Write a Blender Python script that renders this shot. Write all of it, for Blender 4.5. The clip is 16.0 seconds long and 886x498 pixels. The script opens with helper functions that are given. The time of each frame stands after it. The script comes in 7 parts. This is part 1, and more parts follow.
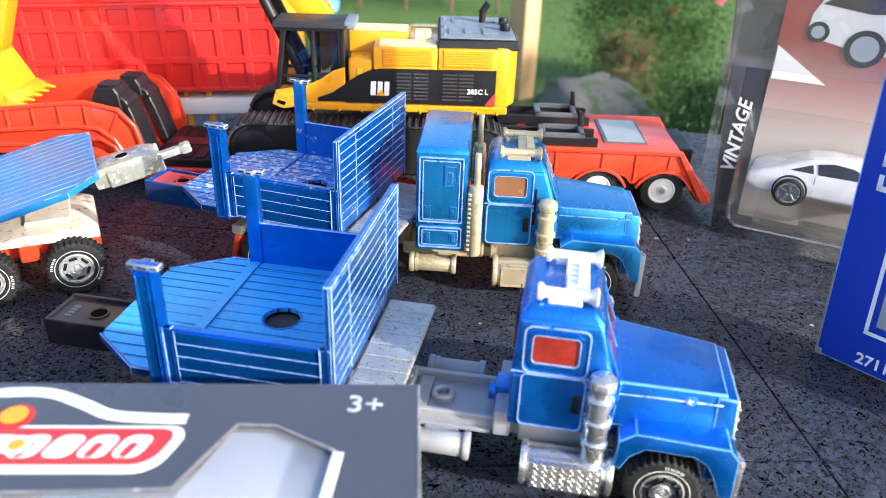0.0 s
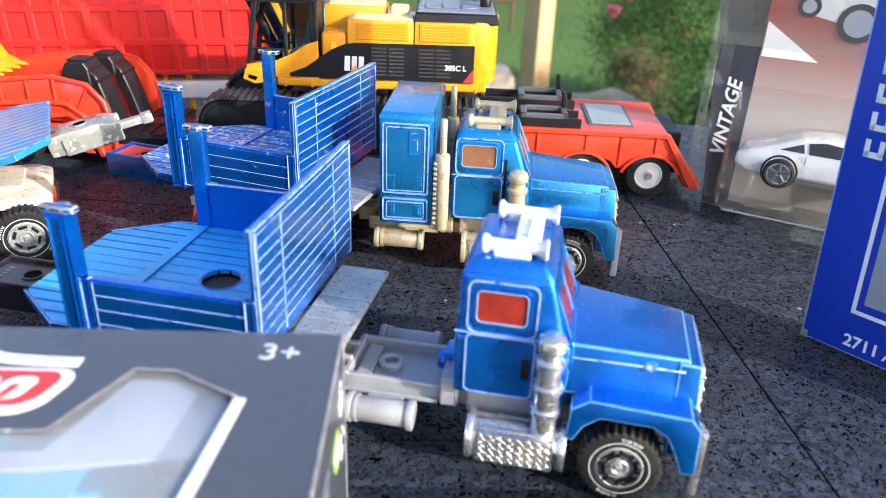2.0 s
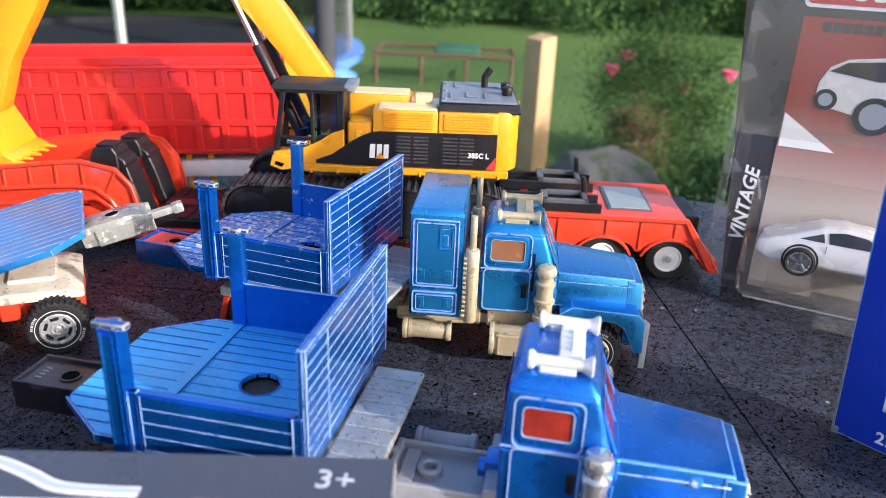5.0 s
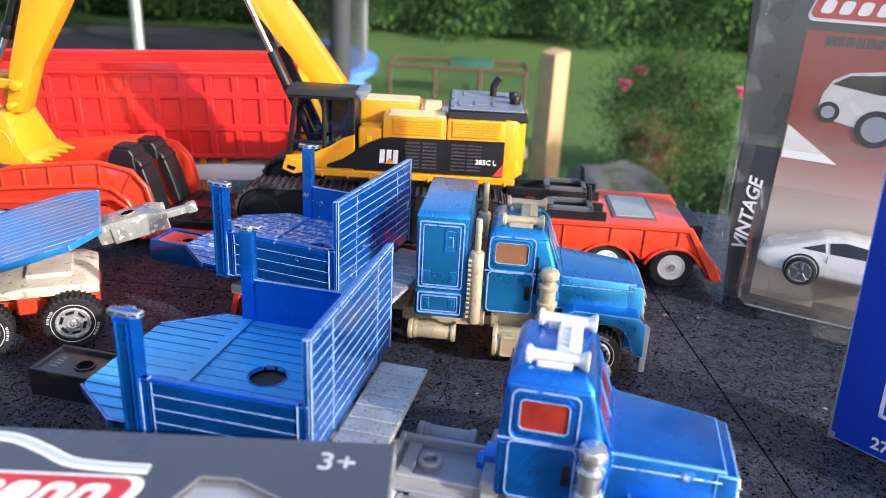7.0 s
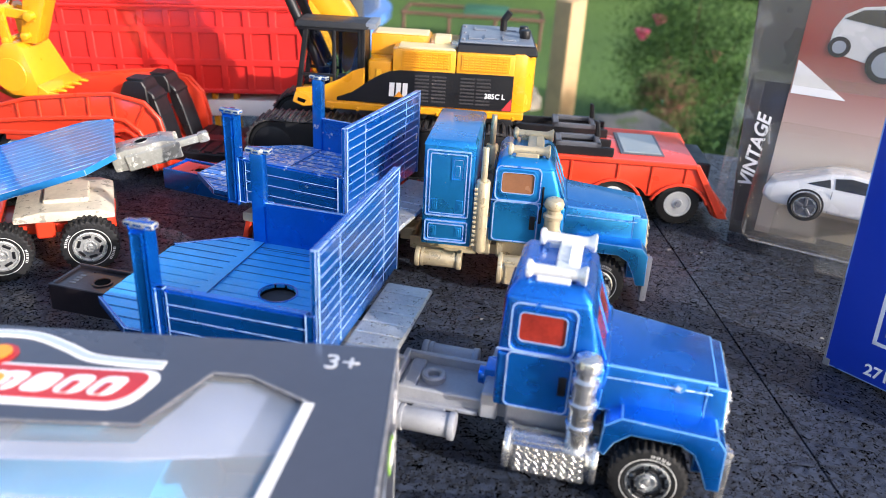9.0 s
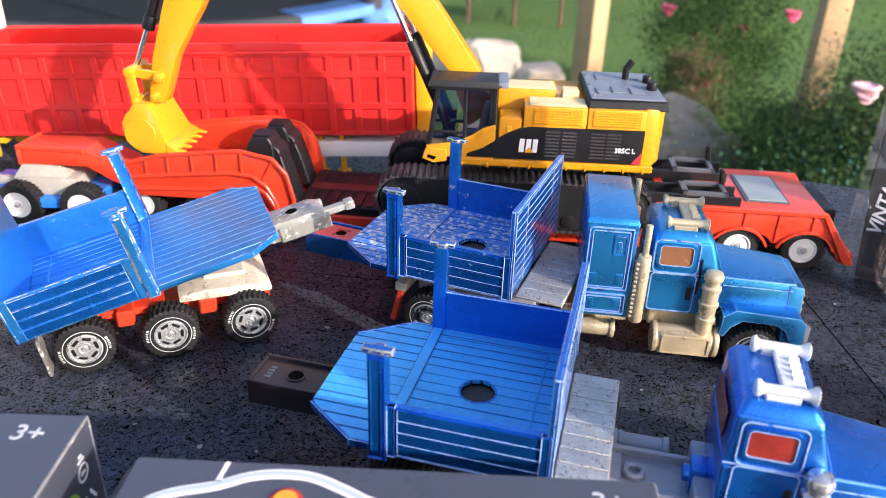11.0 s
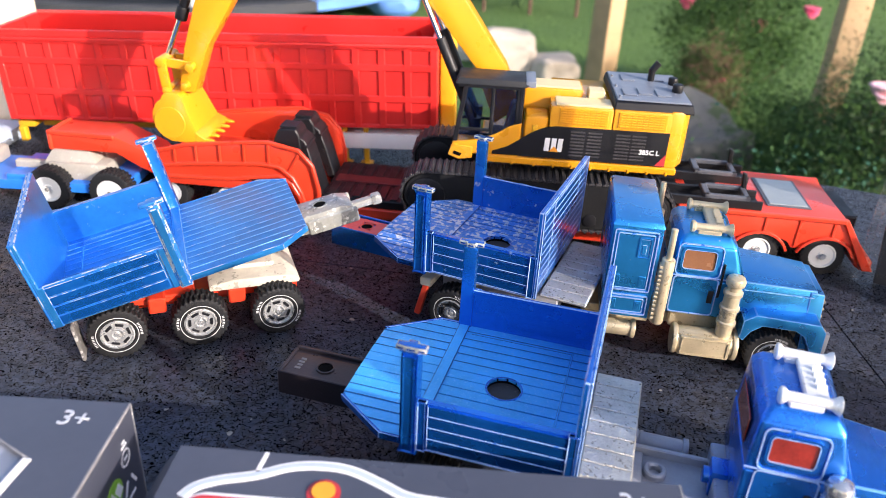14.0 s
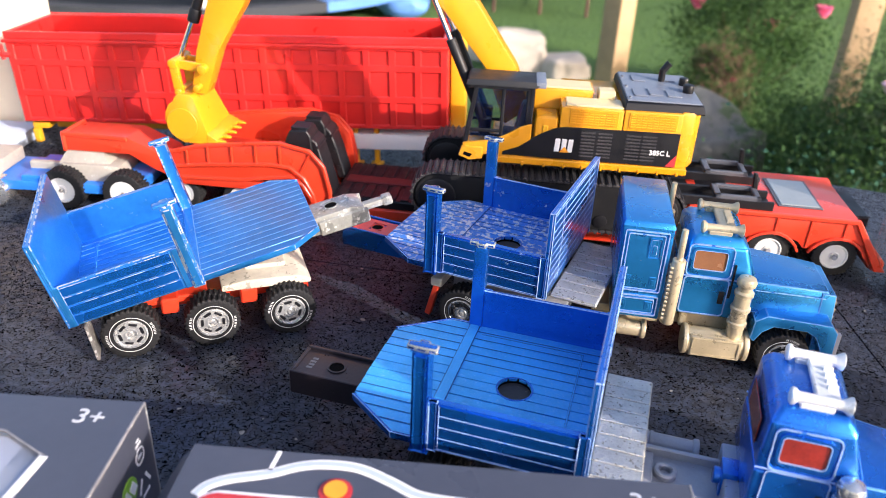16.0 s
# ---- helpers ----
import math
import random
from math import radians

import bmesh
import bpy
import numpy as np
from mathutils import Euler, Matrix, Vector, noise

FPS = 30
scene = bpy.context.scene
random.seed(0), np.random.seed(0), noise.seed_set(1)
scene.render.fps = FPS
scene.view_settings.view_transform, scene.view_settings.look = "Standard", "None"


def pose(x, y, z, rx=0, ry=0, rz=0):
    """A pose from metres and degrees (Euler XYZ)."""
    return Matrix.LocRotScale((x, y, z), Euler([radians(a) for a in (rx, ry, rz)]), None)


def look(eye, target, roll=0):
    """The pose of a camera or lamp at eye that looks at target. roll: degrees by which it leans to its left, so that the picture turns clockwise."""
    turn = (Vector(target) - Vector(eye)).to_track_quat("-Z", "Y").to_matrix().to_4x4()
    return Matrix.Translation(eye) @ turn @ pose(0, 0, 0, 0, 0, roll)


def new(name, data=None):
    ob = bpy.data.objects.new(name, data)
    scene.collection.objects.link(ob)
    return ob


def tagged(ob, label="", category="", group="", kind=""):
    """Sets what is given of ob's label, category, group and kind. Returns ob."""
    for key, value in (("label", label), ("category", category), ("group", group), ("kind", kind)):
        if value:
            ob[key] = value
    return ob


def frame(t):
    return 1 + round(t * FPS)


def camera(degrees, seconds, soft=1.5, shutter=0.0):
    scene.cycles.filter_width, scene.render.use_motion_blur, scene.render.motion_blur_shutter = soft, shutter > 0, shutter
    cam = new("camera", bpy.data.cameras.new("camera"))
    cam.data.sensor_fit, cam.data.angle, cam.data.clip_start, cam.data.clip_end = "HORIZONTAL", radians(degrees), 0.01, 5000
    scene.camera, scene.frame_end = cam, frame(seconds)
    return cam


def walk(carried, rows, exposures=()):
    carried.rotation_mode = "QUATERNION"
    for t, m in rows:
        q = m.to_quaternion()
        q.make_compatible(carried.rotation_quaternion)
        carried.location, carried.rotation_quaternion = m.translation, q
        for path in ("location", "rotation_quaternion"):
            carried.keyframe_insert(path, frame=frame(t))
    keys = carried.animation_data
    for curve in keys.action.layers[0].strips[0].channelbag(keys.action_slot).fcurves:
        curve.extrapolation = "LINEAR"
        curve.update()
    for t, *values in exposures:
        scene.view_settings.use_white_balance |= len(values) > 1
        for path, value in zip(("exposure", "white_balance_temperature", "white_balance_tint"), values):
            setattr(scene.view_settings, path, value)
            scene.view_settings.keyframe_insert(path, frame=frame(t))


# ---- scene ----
cam = camera(60.03, 16.0, soft=0.8)
cam.data.dof.use_dof, cam.data.dof.focus_distance, cam.data.dof.aperture_fstop = True, 0.22, 22.0
PATH = [
    (0, (0.01919, 0.03205, 0.12246), (0.01261, 0.91728, -0.34264), 2.06),
    (0.5, (0.02225, 0.03430, 0.11739), (0.03270, 0.91760, -0.35130), 2.45),
    (1, (0.02908, 0.03560, 0.11115), (0.03086, 0.91936, -0.35679), 2.42),
    (1.5, (0.02873, 0.03623, 0.10724), (0.00977, 0.92223, -0.35606), 2.05),
    (2, (0.03313, 0.03662, 0.10633), (0.00832, 0.93253, -0.33721), 2.32),
    (2.5, (0.03310, 0.03683, 0.10770), (0.00445, 0.94541, -0.30904), 2.22),
    (3, (0.03016, 0.03589, 0.11347), (-0.00301, 0.95475, -0.27971), 2.05),
    (3.5, (0.02877, 0.03693, 0.11387), (-0.00815, 0.95840, -0.27281), 2.22),
    (4, (0.02511, 0.03957, 0.11523), (-0.00960, 0.96267, -0.26778), 2.39),
    (4.5, (0.02419, 0.03943, 0.11652), (-0.00617, 0.96263, -0.26660), 2.34),
    (5, (0.02410, 0.03903, 0.11756), (-0.00262, 0.96247, -0.26525), 2.40),
    (7.3, (0.02700, 0.03020, 0.11630), (-0.01920, 0.95930, -0.25110), 3.10),
    (7.5, (0.02877, 0.02650, 0.11529), (-0.01991, 0.95210, -0.26007), 3.15),
    (8, (0.02998, 0.02634, 0.11062), (-0.02175, 0.93919, -0.29437), 3.31),
    (8.2, (0.02974, 0.02674, 0.11020), (-0.02145, 0.93502, -0.30502), 3.32),
    (10.3, (0.01336, 0.02663, 0.12955), (-0.05334, 0.92502, -0.30455), 2.82),
    (10.5, (0.00316, 0.02935, 0.13385), (-0.06618, 0.92532, -0.30483), 2.55),
    (11, (-0.01546, 0.03229, 0.13830), (-0.08752, 0.91927, -0.31786), 1.85),
    (11.5, (-0.01362, 0.02739, 0.13977), (-0.07709, 0.91165, -0.32290), 2.37),
    (12, (-0.01361, 0.02566, 0.13945), (-0.07707, 0.90982, -0.32341), 2.74),
    (12.5, (-0.01634, 0.02840, 0.13855), (-0.08462, 0.91121, -0.32620), 2.75),
    (13, (-0.02170, 0.03054, 0.14443), (-0.10079, 0.90862, -0.32751), 2.31),
    (13.5, (-0.02127, 0.03071, 0.14224), (-0.10563, 0.91315, -0.32057), 3.12),
    (14, (-0.02088, 0.02957, 0.14244), (-0.10210, 0.90797, -0.32854), 3.15),
    (14.5, (-0.02044, 0.02917, 0.14185), (-0.10019, 0.90407, -0.33585), 3.15),
    (15, (-0.02087, 0.02914, 0.14275), (-0.10279, 0.90371, -0.33519), 3.07),
    (15.5, (-0.02072, 0.02862, 0.14315), (-0.11414, 0.90506, -0.32921), 2.65),
    (16, (-0.02101, 0.02879, 0.14288), (-0.11505, 0.90584, -0.32823), 2.76),
]
walk(cam, [(t, look(eye, target, roll)) for t, eye, target, roll in PATH], [(0.0, 1.64, 6200, 9), (1.5, 1.62, 6200, 9), (2.5, 1.42, 6200, 12), (4.0, 1.27, 6200, 15), (8.2, 1.25, 6200, 14), (10.3, 1.44, 6300, 13), (11.0, 1.34, 6400, 17.5), (16.0, 1.36, 6400, 18)])

# ---- light ----
SUN_TO = Vector((0.775, -0.50, 0.375)).normalized()
world = bpy.data.worlds.new("sky_world")
scene.world = world
world.use_nodes = True
wt = world.node_tree
sky = wt.nodes.new("ShaderNodeTexSky")
sky.sky_type = "NISHITA"
sky.sun_disc = False
sky.dust_density = 2.8
sky.sun_elevation = math.asin(SUN_TO.z)
sky.sun_rotation = math.atan2(SUN_TO.x, SUN_TO.y)
wt.nodes["Background"].inputs["Strength"].default_value = 0.15
wt.links.new(sky.outputs[0], wt.nodes["Background"].inputs["Color"])
sun = new("sun", bpy.data.lights.new("sun", "SUN"))
sun.data.energy, sun.data.angle, sun.data.color = 2.7, radians(0.6), (1.0, 0.94, 0.84)
sun.matrix_world = look(SUN_TO * 5, (0, 0, 0))


# ---- materials ----
def material(name, base, rough=0.5, metal=0.0, vary=0.12, scale=120.0, bump=0.0, bump_scale=900.0,
             spots=None, spot_amount=0.0, spot_scale=300.0, coat=0.0, spec=0.5, rough_vary=0.12, random_tint=0.0):
    """A surface with grain at two scales, an optional layer of spots (dust, chips) and relief."""
    m = bpy.data.materials.new(name)
    m.use_nodes = True
    nt = m.node_tree
    b = nt.nodes["Principled BSDF"]
    L = nt.links.new
    co = nt.nodes.new("ShaderNodeTexCoord")
    n1 = nt.nodes.new("ShaderNodeTexNoise")
    n1.inputs["Scale"].default_value, n1.inputs["Detail"].default_value = scale, 5
    n2 = nt.nodes.new("ShaderNodeTexNoise")
    n2.inputs["Scale"].default_value, n2.inputs["Detail"].default_value = scale * 9, 3
    for n in (n1, n2):
        L(co.outputs["Object"], n.inputs["Vector"])
    mixn = nt.nodes.new("ShaderNodeMath")
    mixn.operation = "MULTIPLY_ADD"
    L(n2.outputs[0], mixn.inputs[0])
    mixn.inputs[1].default_value = 0.4
    L(n1.outputs[0], mixn.inputs[2])
    ramp = nt.nodes.new("ShaderNodeMapRange")
    ramp.inputs["From Min"].default_value, ramp.inputs["From Max"].default_value = 0.35, 1.05
    ramp.inputs["To Min"].default_value, ramp.inputs["To Max"].default_value = 1 - vary, 1 + vary
    L(mixn.outputs[0], ramp.inputs["Value"])
    hsv = nt.nodes.new("ShaderNodeHueSaturation")
    hsv.inputs["Color"].default_value = (*base, 1)
    L(ramp.outputs[0], hsv.inputs["Value"])
    col = hsv.outputs[0]
    if random_tint:
        info = nt.nodes.new("ShaderNodeObjectInfo")
        rr = nt.nodes.new("ShaderNodeMapRange")
        rr.inputs["To Min"].default_value, rr.inputs["To Max"].default_value = 1 - random_tint, 1 + random_tint
        L(info.outputs["Random"], rr.inputs["Value"])
        h2 = nt.nodes.new("ShaderNodeHueSaturation")
        L(col, h2.inputs["Color"])
        L(rr.outputs[0], h2.inputs["Value"])
        col = h2.outputs[0]
    rmap = nt.nodes.new("ShaderNodeMapRange")
    rmap.inputs["From Min"].default_value, rmap.inputs["From Max"].default_value = 0.3, 0.7
    rmap.inputs["To Min"].default_value, rmap.inputs["To Max"].default_value = max(0.02, rough - rough_vary * 0.6), min(1, rough + rough_vary)
    L(n1.outputs[0], rmap.inputs["Value"])
    rough_out = rmap.outputs[0]
    b.inputs["Metallic"].default_value = metal
    b.inputs["Specular IOR Level"].default_value = spec
    b.inputs["Coat Weight"].default_value = coat
    b.inputs["Coat Roughness"].default_value = 0.08
    if spots is not None:
        n3 = nt.nodes.new("ShaderNodeTexNoise")
        n3.inputs["Scale"].default_value, n3.inputs["Detail"].default_value = spot_scale, 4
        n3.inputs["Roughness"].default_value = 0.65
        L(co.outputs["Object"], n3.inputs["Vector"])
        thr = nt.nodes.new("ShaderNodeMapRange")
        thr.inputs["From Min"].default_value, thr.inputs["From Max"].default_value = 0.72 - spot_amount, 0.76 - spot_amount
        L(n3.outputs[0], thr.inputs["Value"])
        mx = nt.nodes.new("ShaderNodeMix")
        mx.data_type = "RGBA"
        L(thr.outputs[0], mx.inputs["Factor"])
        L(col, mx.inputs["A"])
        mx.inputs["B"].default_value = (*spots, 1)
        col = mx.outputs["Result"]
        add = nt.nodes.new("ShaderNodeMath")
        add.operation = "MULTIPLY_ADD"
        add.inputs[1].default_value = 0.35
        L(thr.outputs[0], add.inputs[0])
        L(rough_out, add.inputs[2])
        rough_out = add.outputs[0]
    L(col, b.inputs["Base Color"])
    L(rough_out, b.inputs["Roughness"])
    if bump:
        nb = nt.nodes.new("ShaderNodeTexNoise")
        nb.inputs["Scale"].default_value, nb.inputs["Detail"].default_value = bump_scale, 4
        L(co.outputs["Object"], nb.inputs["Vector"])
        bp = nt.nodes.new("ShaderNodeBump")
        bp.inputs["Strength"].default_value, bp.inputs["Distance"].default_value = bump, 0.0004
        L(nb.outputs[0], bp.inputs["Height"])
        L(bp.outputs[0], b.inputs["Normal"])
    return m


def clear(name, tint=(1, 1, 1), gloss=0.12, rough=0.05, haze=0.0):
    """Thin clear plastic or glass: mostly see-through, with a glossy film."""
    m = bpy.data.materials.new(name)
    m.use_nodes = True
    nt = m.node_tree
    nt.nodes.remove(nt.nodes["Principled BSDF"])
    tr, gl, mx = (nt.nodes.new(k) for k in ("ShaderNodeBsdfTransparent", "ShaderNodeBsdfGlossy", "ShaderNodeMixShader"))
    tr.inputs[0].default_value = (*tint, 1)
    gl.inputs["Roughness"].default_value = rough
    lw = nt.nodes.new("ShaderNodeLayerWeight")
    lw.inputs["Blend"].default_value = 0.5
    pw = nt.nodes.new("ShaderNodeMath")
    pw.operation, pw.inputs[1].default_value = "POWER", 4.0
    nt.links.new(lw.outputs["Facing"], pw.inputs[0])
    ad = nt.nodes.new("ShaderNodeMath")
    ad.operation, ad.inputs[1].default_value, ad.inputs[2].default_value = "MULTIPLY_ADD", 0.45, gloss
    nt.links.new(pw.outputs[0], ad.inputs[0])
    nt.links.new(ad.outputs[0], mx.inputs[0])
    nt.links.new(tr.outputs[0], mx.inputs[1])
    nt.links.new(gl.outputs[0], mx.inputs[2])
    last = mx
    if haze:
        df, m2 = nt.nodes.new("ShaderNodeBsdfDiffuse"), nt.nodes.new("ShaderNodeMixShader")
        df.inputs[0].default_value = (0.85, 0.85, 0.83, 1)
        hn = nt.nodes.new("ShaderNodeTexNoise")
        hn.inputs["Scale"].default_value = 60
        co = nt.nodes.new("ShaderNodeTexCoord")
        nt.links.new(co.outputs["Object"], hn.inputs["Vector"])
        sc = nt.nodes.new("ShaderNodeMath")
        sc.operation, sc.inputs[1].default_value = "MULTIPLY", haze * 2
        nt.links.new(hn.outputs[0], sc.inputs[0])
        nt.links.new(sc.outputs[0], m2.inputs[0])
        nt.links.new(mx.outputs[0], m2.inputs[1])
        nt.links.new(df.outputs[0], m2.inputs[2])
        last = m2
    nt.links.new(last.outputs[0], nt.nodes["Material Output"].inputs[0])
    return m


BLUE = material("blue_metallic_paint", (0.006, 0.150, 0.60), 0.24, 0.76, 0.24, 70, 0.24, 4200, (0.28, 0.36, 0.50), 0.01, 900, coat=0.6)
BLUE_DUSTY = material("dusty_blue_paint", (0.050, 0.23, 0.66), 0.45, 0.45, 0.22, 90, 0.3, 2500, (0.62, 0.66, 0.72), 0.20, 520, coat=0.1)
BLUE_LIGHT = material("light_blue_metallic_paint", (0.022, 0.275, 0.65), 0.28, 0.78, 0.12, 90, 0.14, 3500, (0.4, 0.46, 0.52), 0.03, 900, coat=0.35)
BLUE_SPLASH = material("splashed_blue_paint", (0.006, 0.145, 0.58), 0.26, 0.74, 0.22, 70, 0.24, 4200, (0.55, 0.60, 0.66), 0.07, 190, coat=0.5)
# Paler than the walls: sky sheen and glints are put into the deck's colour.
DECK = material("sky_sheen_blue_deck_paint", (0.045, 0.42, 0.88), 0.36, 0.34, 0.26, 45, 0.6, 2600, (0.20, 0.56, 0.95), 0.12, 1500, coat=0.12)
# Sun on the insides put into this lighter blue; pale patches are rubbed paint.
BLUE_LIT_RUBBED = material("sunlit_rubbed_blue_paint", (0.020, 0.225, 0.60), 0.34, 0.72, 0.28, 50, 0.2, 3000, (0.16, 0.34, 0.60), 0.075, 240, coat=0.3)
# Pale edges: worn paint, with bright bevel highlights put into the colour too.
WORN_GLINT = material("worn_glint_blue_edge", (0.31, 0.47, 0.78), 0.40, 0.45, 0.25, 300, 0, 900, (0.02, 0.16, 0.58), 0.12, 420)
# Pale ridges and hood edges: rubbed paint plus highlights put into the colour.
RIDGE = material("rubbed_highlight_blue_ridge", (0.13, 0.36, 0.74), 0.38, 0.5, 0.25, 200, 0, 900, (0.38, 0.50, 0.66), 0.08, 260)
CHIPPED = material("chipped_edge", (0.40, 0.45, 0.52), 0.42, 0.5, 0.3, 300, 0, 900, (0.02, 0.16, 0.52), 0.24, 260)
# Navy for deck edges: the shade in plank grooves is put into the colour.
GROOVE_SHADE = material("blue_groove_shade", (0.008, 0.05, 0.22), 0.5, 0.3, 0.2, 200)
CABROOF = material("black_roof_plastic", (0.017, 0.018, 0.021), 0.5, 0, 0.12, 150, 0.1, 900, spec=0.3)
# Near-black for holes and openings, whose shade is put into the colour.
HOLE = material("black_recess_shade", (0.003, 0.003, 0.003), 0.9, 0, 0.1, 100, spec=0.05)
INK_SILVER = material("silver_grey_print", (0.44, 0.46, 0.50), 0.4, 0, 0.08, 200)
TOPPLATE = material("worn_cream_plate", (0.62, 0.50, 0.27), 0.45, 0, 0.12, 150, 0.1, 900, (0.75, 0.70, 0.58), 0.05, 400)
TOYBLUE = material("bright_blue_plastic", (0.018, 0.17, 0.62), 0.35, 0, 0.08, 100, 0.1, 900)
RUSSET = material("russet_leaf", (0.13, 0.062, 0.042), 0.8, 0, 0.3, 20)
ROCK = material("grey_weathered_rock", (0.085, 0.085, 0.078), 0.9, 0, 0.35, 9, 0.6, 60, (0.05, 0.07, 0.03), 0.16, 14)
ZINC = material("bare_cast_metal", (0.50, 0.49, 0.44), 0.42, 0.75, 0.40, 130, 0.8, 1500, (0.24, 0.23, 0.20), 0.13, 900)
MOTTLED = material("mottled_beige_plastic", (0.36, 0.33, 0.28), 0.5, 0, 0.22, 60, 0.3, 700, (0.46, 0.44, 0.38), 0.08, 380)
PALEBLOCK = material("stained_cream_plastic", (0.56, 0.50, 0.40), 0.5, 0, 0.3, 80, 0.3, 700, (0.30, 0.27, 0.22), 0.13, 330)
FLAP = material("scuffed_grey_plastic", (0.14, 0.13, 0.12), 0.6, 0, 0.3, 150, 0.3, 900, (0.42, 0.40, 0.37), 0.15, 500)
RIM = material("dull_chromed_rim", (0.70, 0.70, 0.68), 0.24, 0.72, 0.14, 200, 0.1, 900)
GREY = material("grey_plastic_chassis", (0.33, 0.34, 0.37), 0.42, 0.25, 0.16, 150, 0.1, 1500, (0.20, 0.19, 0.18), 0.05, 500)
CHROME = material("worn_chrome_plastic", (0.66, 0.66, 0.65), 0.20, 0.88, 0.15, 200, 0.3, 900, (0.42, 0.39, 0.33), 0.07, 350)
CREAM = material("yellowed_chrome_plastic", (0.54, 0.45, 0.29), 0.32, 0.45, 0.18, 200, 0.2, 900, (0.36, 0.29, 0.17), 0.10, 350)
HORN = material("pale_chromed_horn_plastic", (0.72, 0.72, 0.70), 0.30, 0.35, 0.12, 200, 0.2, 900, (0.48, 0.45, 0.38), 0.06, 350)
WHITE = material("white_plastic", (0.66, 0.66, 0.64), 0.42, 0, 0.06, 150, 0.1, 900, (0.5, 0.48, 0.44), 0.02, 300)
BRIGHTWHITE = material("bright_white_plastic", (0.86, 0.86, 0.86), 0.4, 0, 0.04, 150)
IVORY = material("dull_ivory_plastic", (0.50, 0.46, 0.38), 0.45, 0, 0.12, 150, 0.2, 900, (0.36, 0.33, 0.28), 0.06, 300)
RUBBER = material("black_tyre_rubber", (0.013, 0.013, 0.014), 0.66, 0, 0.25, 200, 0.5, 1500, (0.07, 0.065, 0.06), 0.05, 500, spec=0.3)
PRINT = material("white_tyre_print", (0.62, 0.62, 0.60), 0.6, 0, 0.12, 500)
BLACK = material("black_plastic", (0.008, 0.008, 0.010), 0.42, 0, 0.2, 150, 0.1, 1200, (0.06, 0.06, 0.06), 0.01, 400, spec=0.32)
TRACK = material("dull_black_track_plastic", (0.011, 0.011, 0.012), 0.6, 0, 0.2, 150, 0.2, 1200, spec=0.22)
SHOE = material("worn_track_shoe_plastic", (0.040, 0.038, 0.040), 0.5, 0, 0.25, 200, 0.2, 1200, (0.12, 0.10, 0.09), 0.06, 500, spec=0.3)
# Maroon, not bright red: shade and red reflection on the bed put into colour.
MAROON = material("red_bed_shade_tone", (0.10, 0.012, 0.012), 0.4, 0, 0.2, 120)
DARKBROWN = material("dark_brown_plastic", (0.018, 0.014, 0.017), 0.32, 0, 0.2, 150, 0.1, 1200, (0.09, 0.07, 0.07), 0.02, 400, coat=0.25, spec=0.35)
DARKGREY = material("dark_grey_plastic", (0.075, 0.08, 0.095), 0.38, 0, 0.12, 150, 0.1, 900)
STEELBLUE = material("blue_grey_roof_plastic", (0.15, 0.17, 0.21), 0.35, 0, 0.10, 150, 0.1, 900)
RED = material("red_plastic", (0.62, 0.022, 0.018), 0.33, 0, 0.08, 60, 0.08, 700, coat=0.25)
ORANGE = material("orange_red_plastic", (0.66, 0.045, 0.015), 0.32, 0, 0.08, 60, 0.08, 700, coat=0.3)
DULLCLEAR = material("dull_clear_plastic", (0.30, 0.30, 0.27), 0.28, 0.25, 0.3, 150, 0.5, 900, (0.62, 0.61, 0.56), 0.13, 600, coat=0.5)
REDSEAT = material("red_interior_plastic", (0.62, 0.05, 0.02), 0.45, 0, 0.10, 100)
YELLOW = material("yellow_enamel", (0.64, 0.275, 0.006), 0.28, 0, 0.06, 60, 0.06, 700, coat=0.4)
YELLOW_P = material("yellow_plastic", (0.72, 0.36, 0.012), 0.40, 0, 0.06, 60, 0.06, 700)
STEEL = material("polished_steel", (0.7, 0.7, 0.7), 0.14, 1.0, 0.05, 200)
CARTON = material("black_blue_printed_card", (0.050, 0.055, 0.076), 0.34, 0, 0.15, 40, 0.10, 250, (0.16, 0.16, 0.17), -0.02, 500, coat=0.4)
CARTON_EDGE = material("scuffed_card_edge", (0.18, 0.18, 0.19), 0.7, 0, 0.4, 500, 0.2, 900, (0.45, 0.44, 0.42), 0.12, 400)
INK_WHITE = material("white_print", (0.74, 0.74, 0.75), 0.4, 0, 0.05, 200)
INK_RED = material("red_print", (0.45, 0.03, 0.035), 0.35, 0, 0.10, 90)
INK_ORANGE = material("orange_print", (0.80, 0.30, 0.02), 0.35, 0, 0.10, 90)
INK_GREEN = material("green_print", (0.22, 0.45, 0.04), 0.4, 0, 0.10, 90)
INK_GREY = material("grey_print", (0.26, 0.29, 0.34), 0.4, 0, 0.10, 90)
BOXBLUE = material("blue_printed_card", (0.008, 0.040, 0.42), 0.34, 0, 0.08, 30, 0.08, 250, (0.25, 0.32, 0.55), -0.02, 500, coat=0.4)
# Its whitish haze puts the sky's milky sheen into the film's colour.
WINDOW = clear("clear_window_film", (0.95, 0.97, 0.99), 0.10, 0.12, 0.11)
CABGLASS = clear("smoked_cab_glazing", (0.88, 0.89, 0.90), 0.05, 0.04)
REDGLASS = material("red_cab_glazing", (0.22, 0.019, 0.010), 0.12, 0, 0.5, 170, 0, 900, coat=0.8)
BROWNGLASS = material("brown_cab_glazing", (0.21, 0.095, 0.045), 0.18, 0, 0.2, 200, 0, 900, (0.45, 0.36, 0.25), 0.04, 300, coat=0.5)
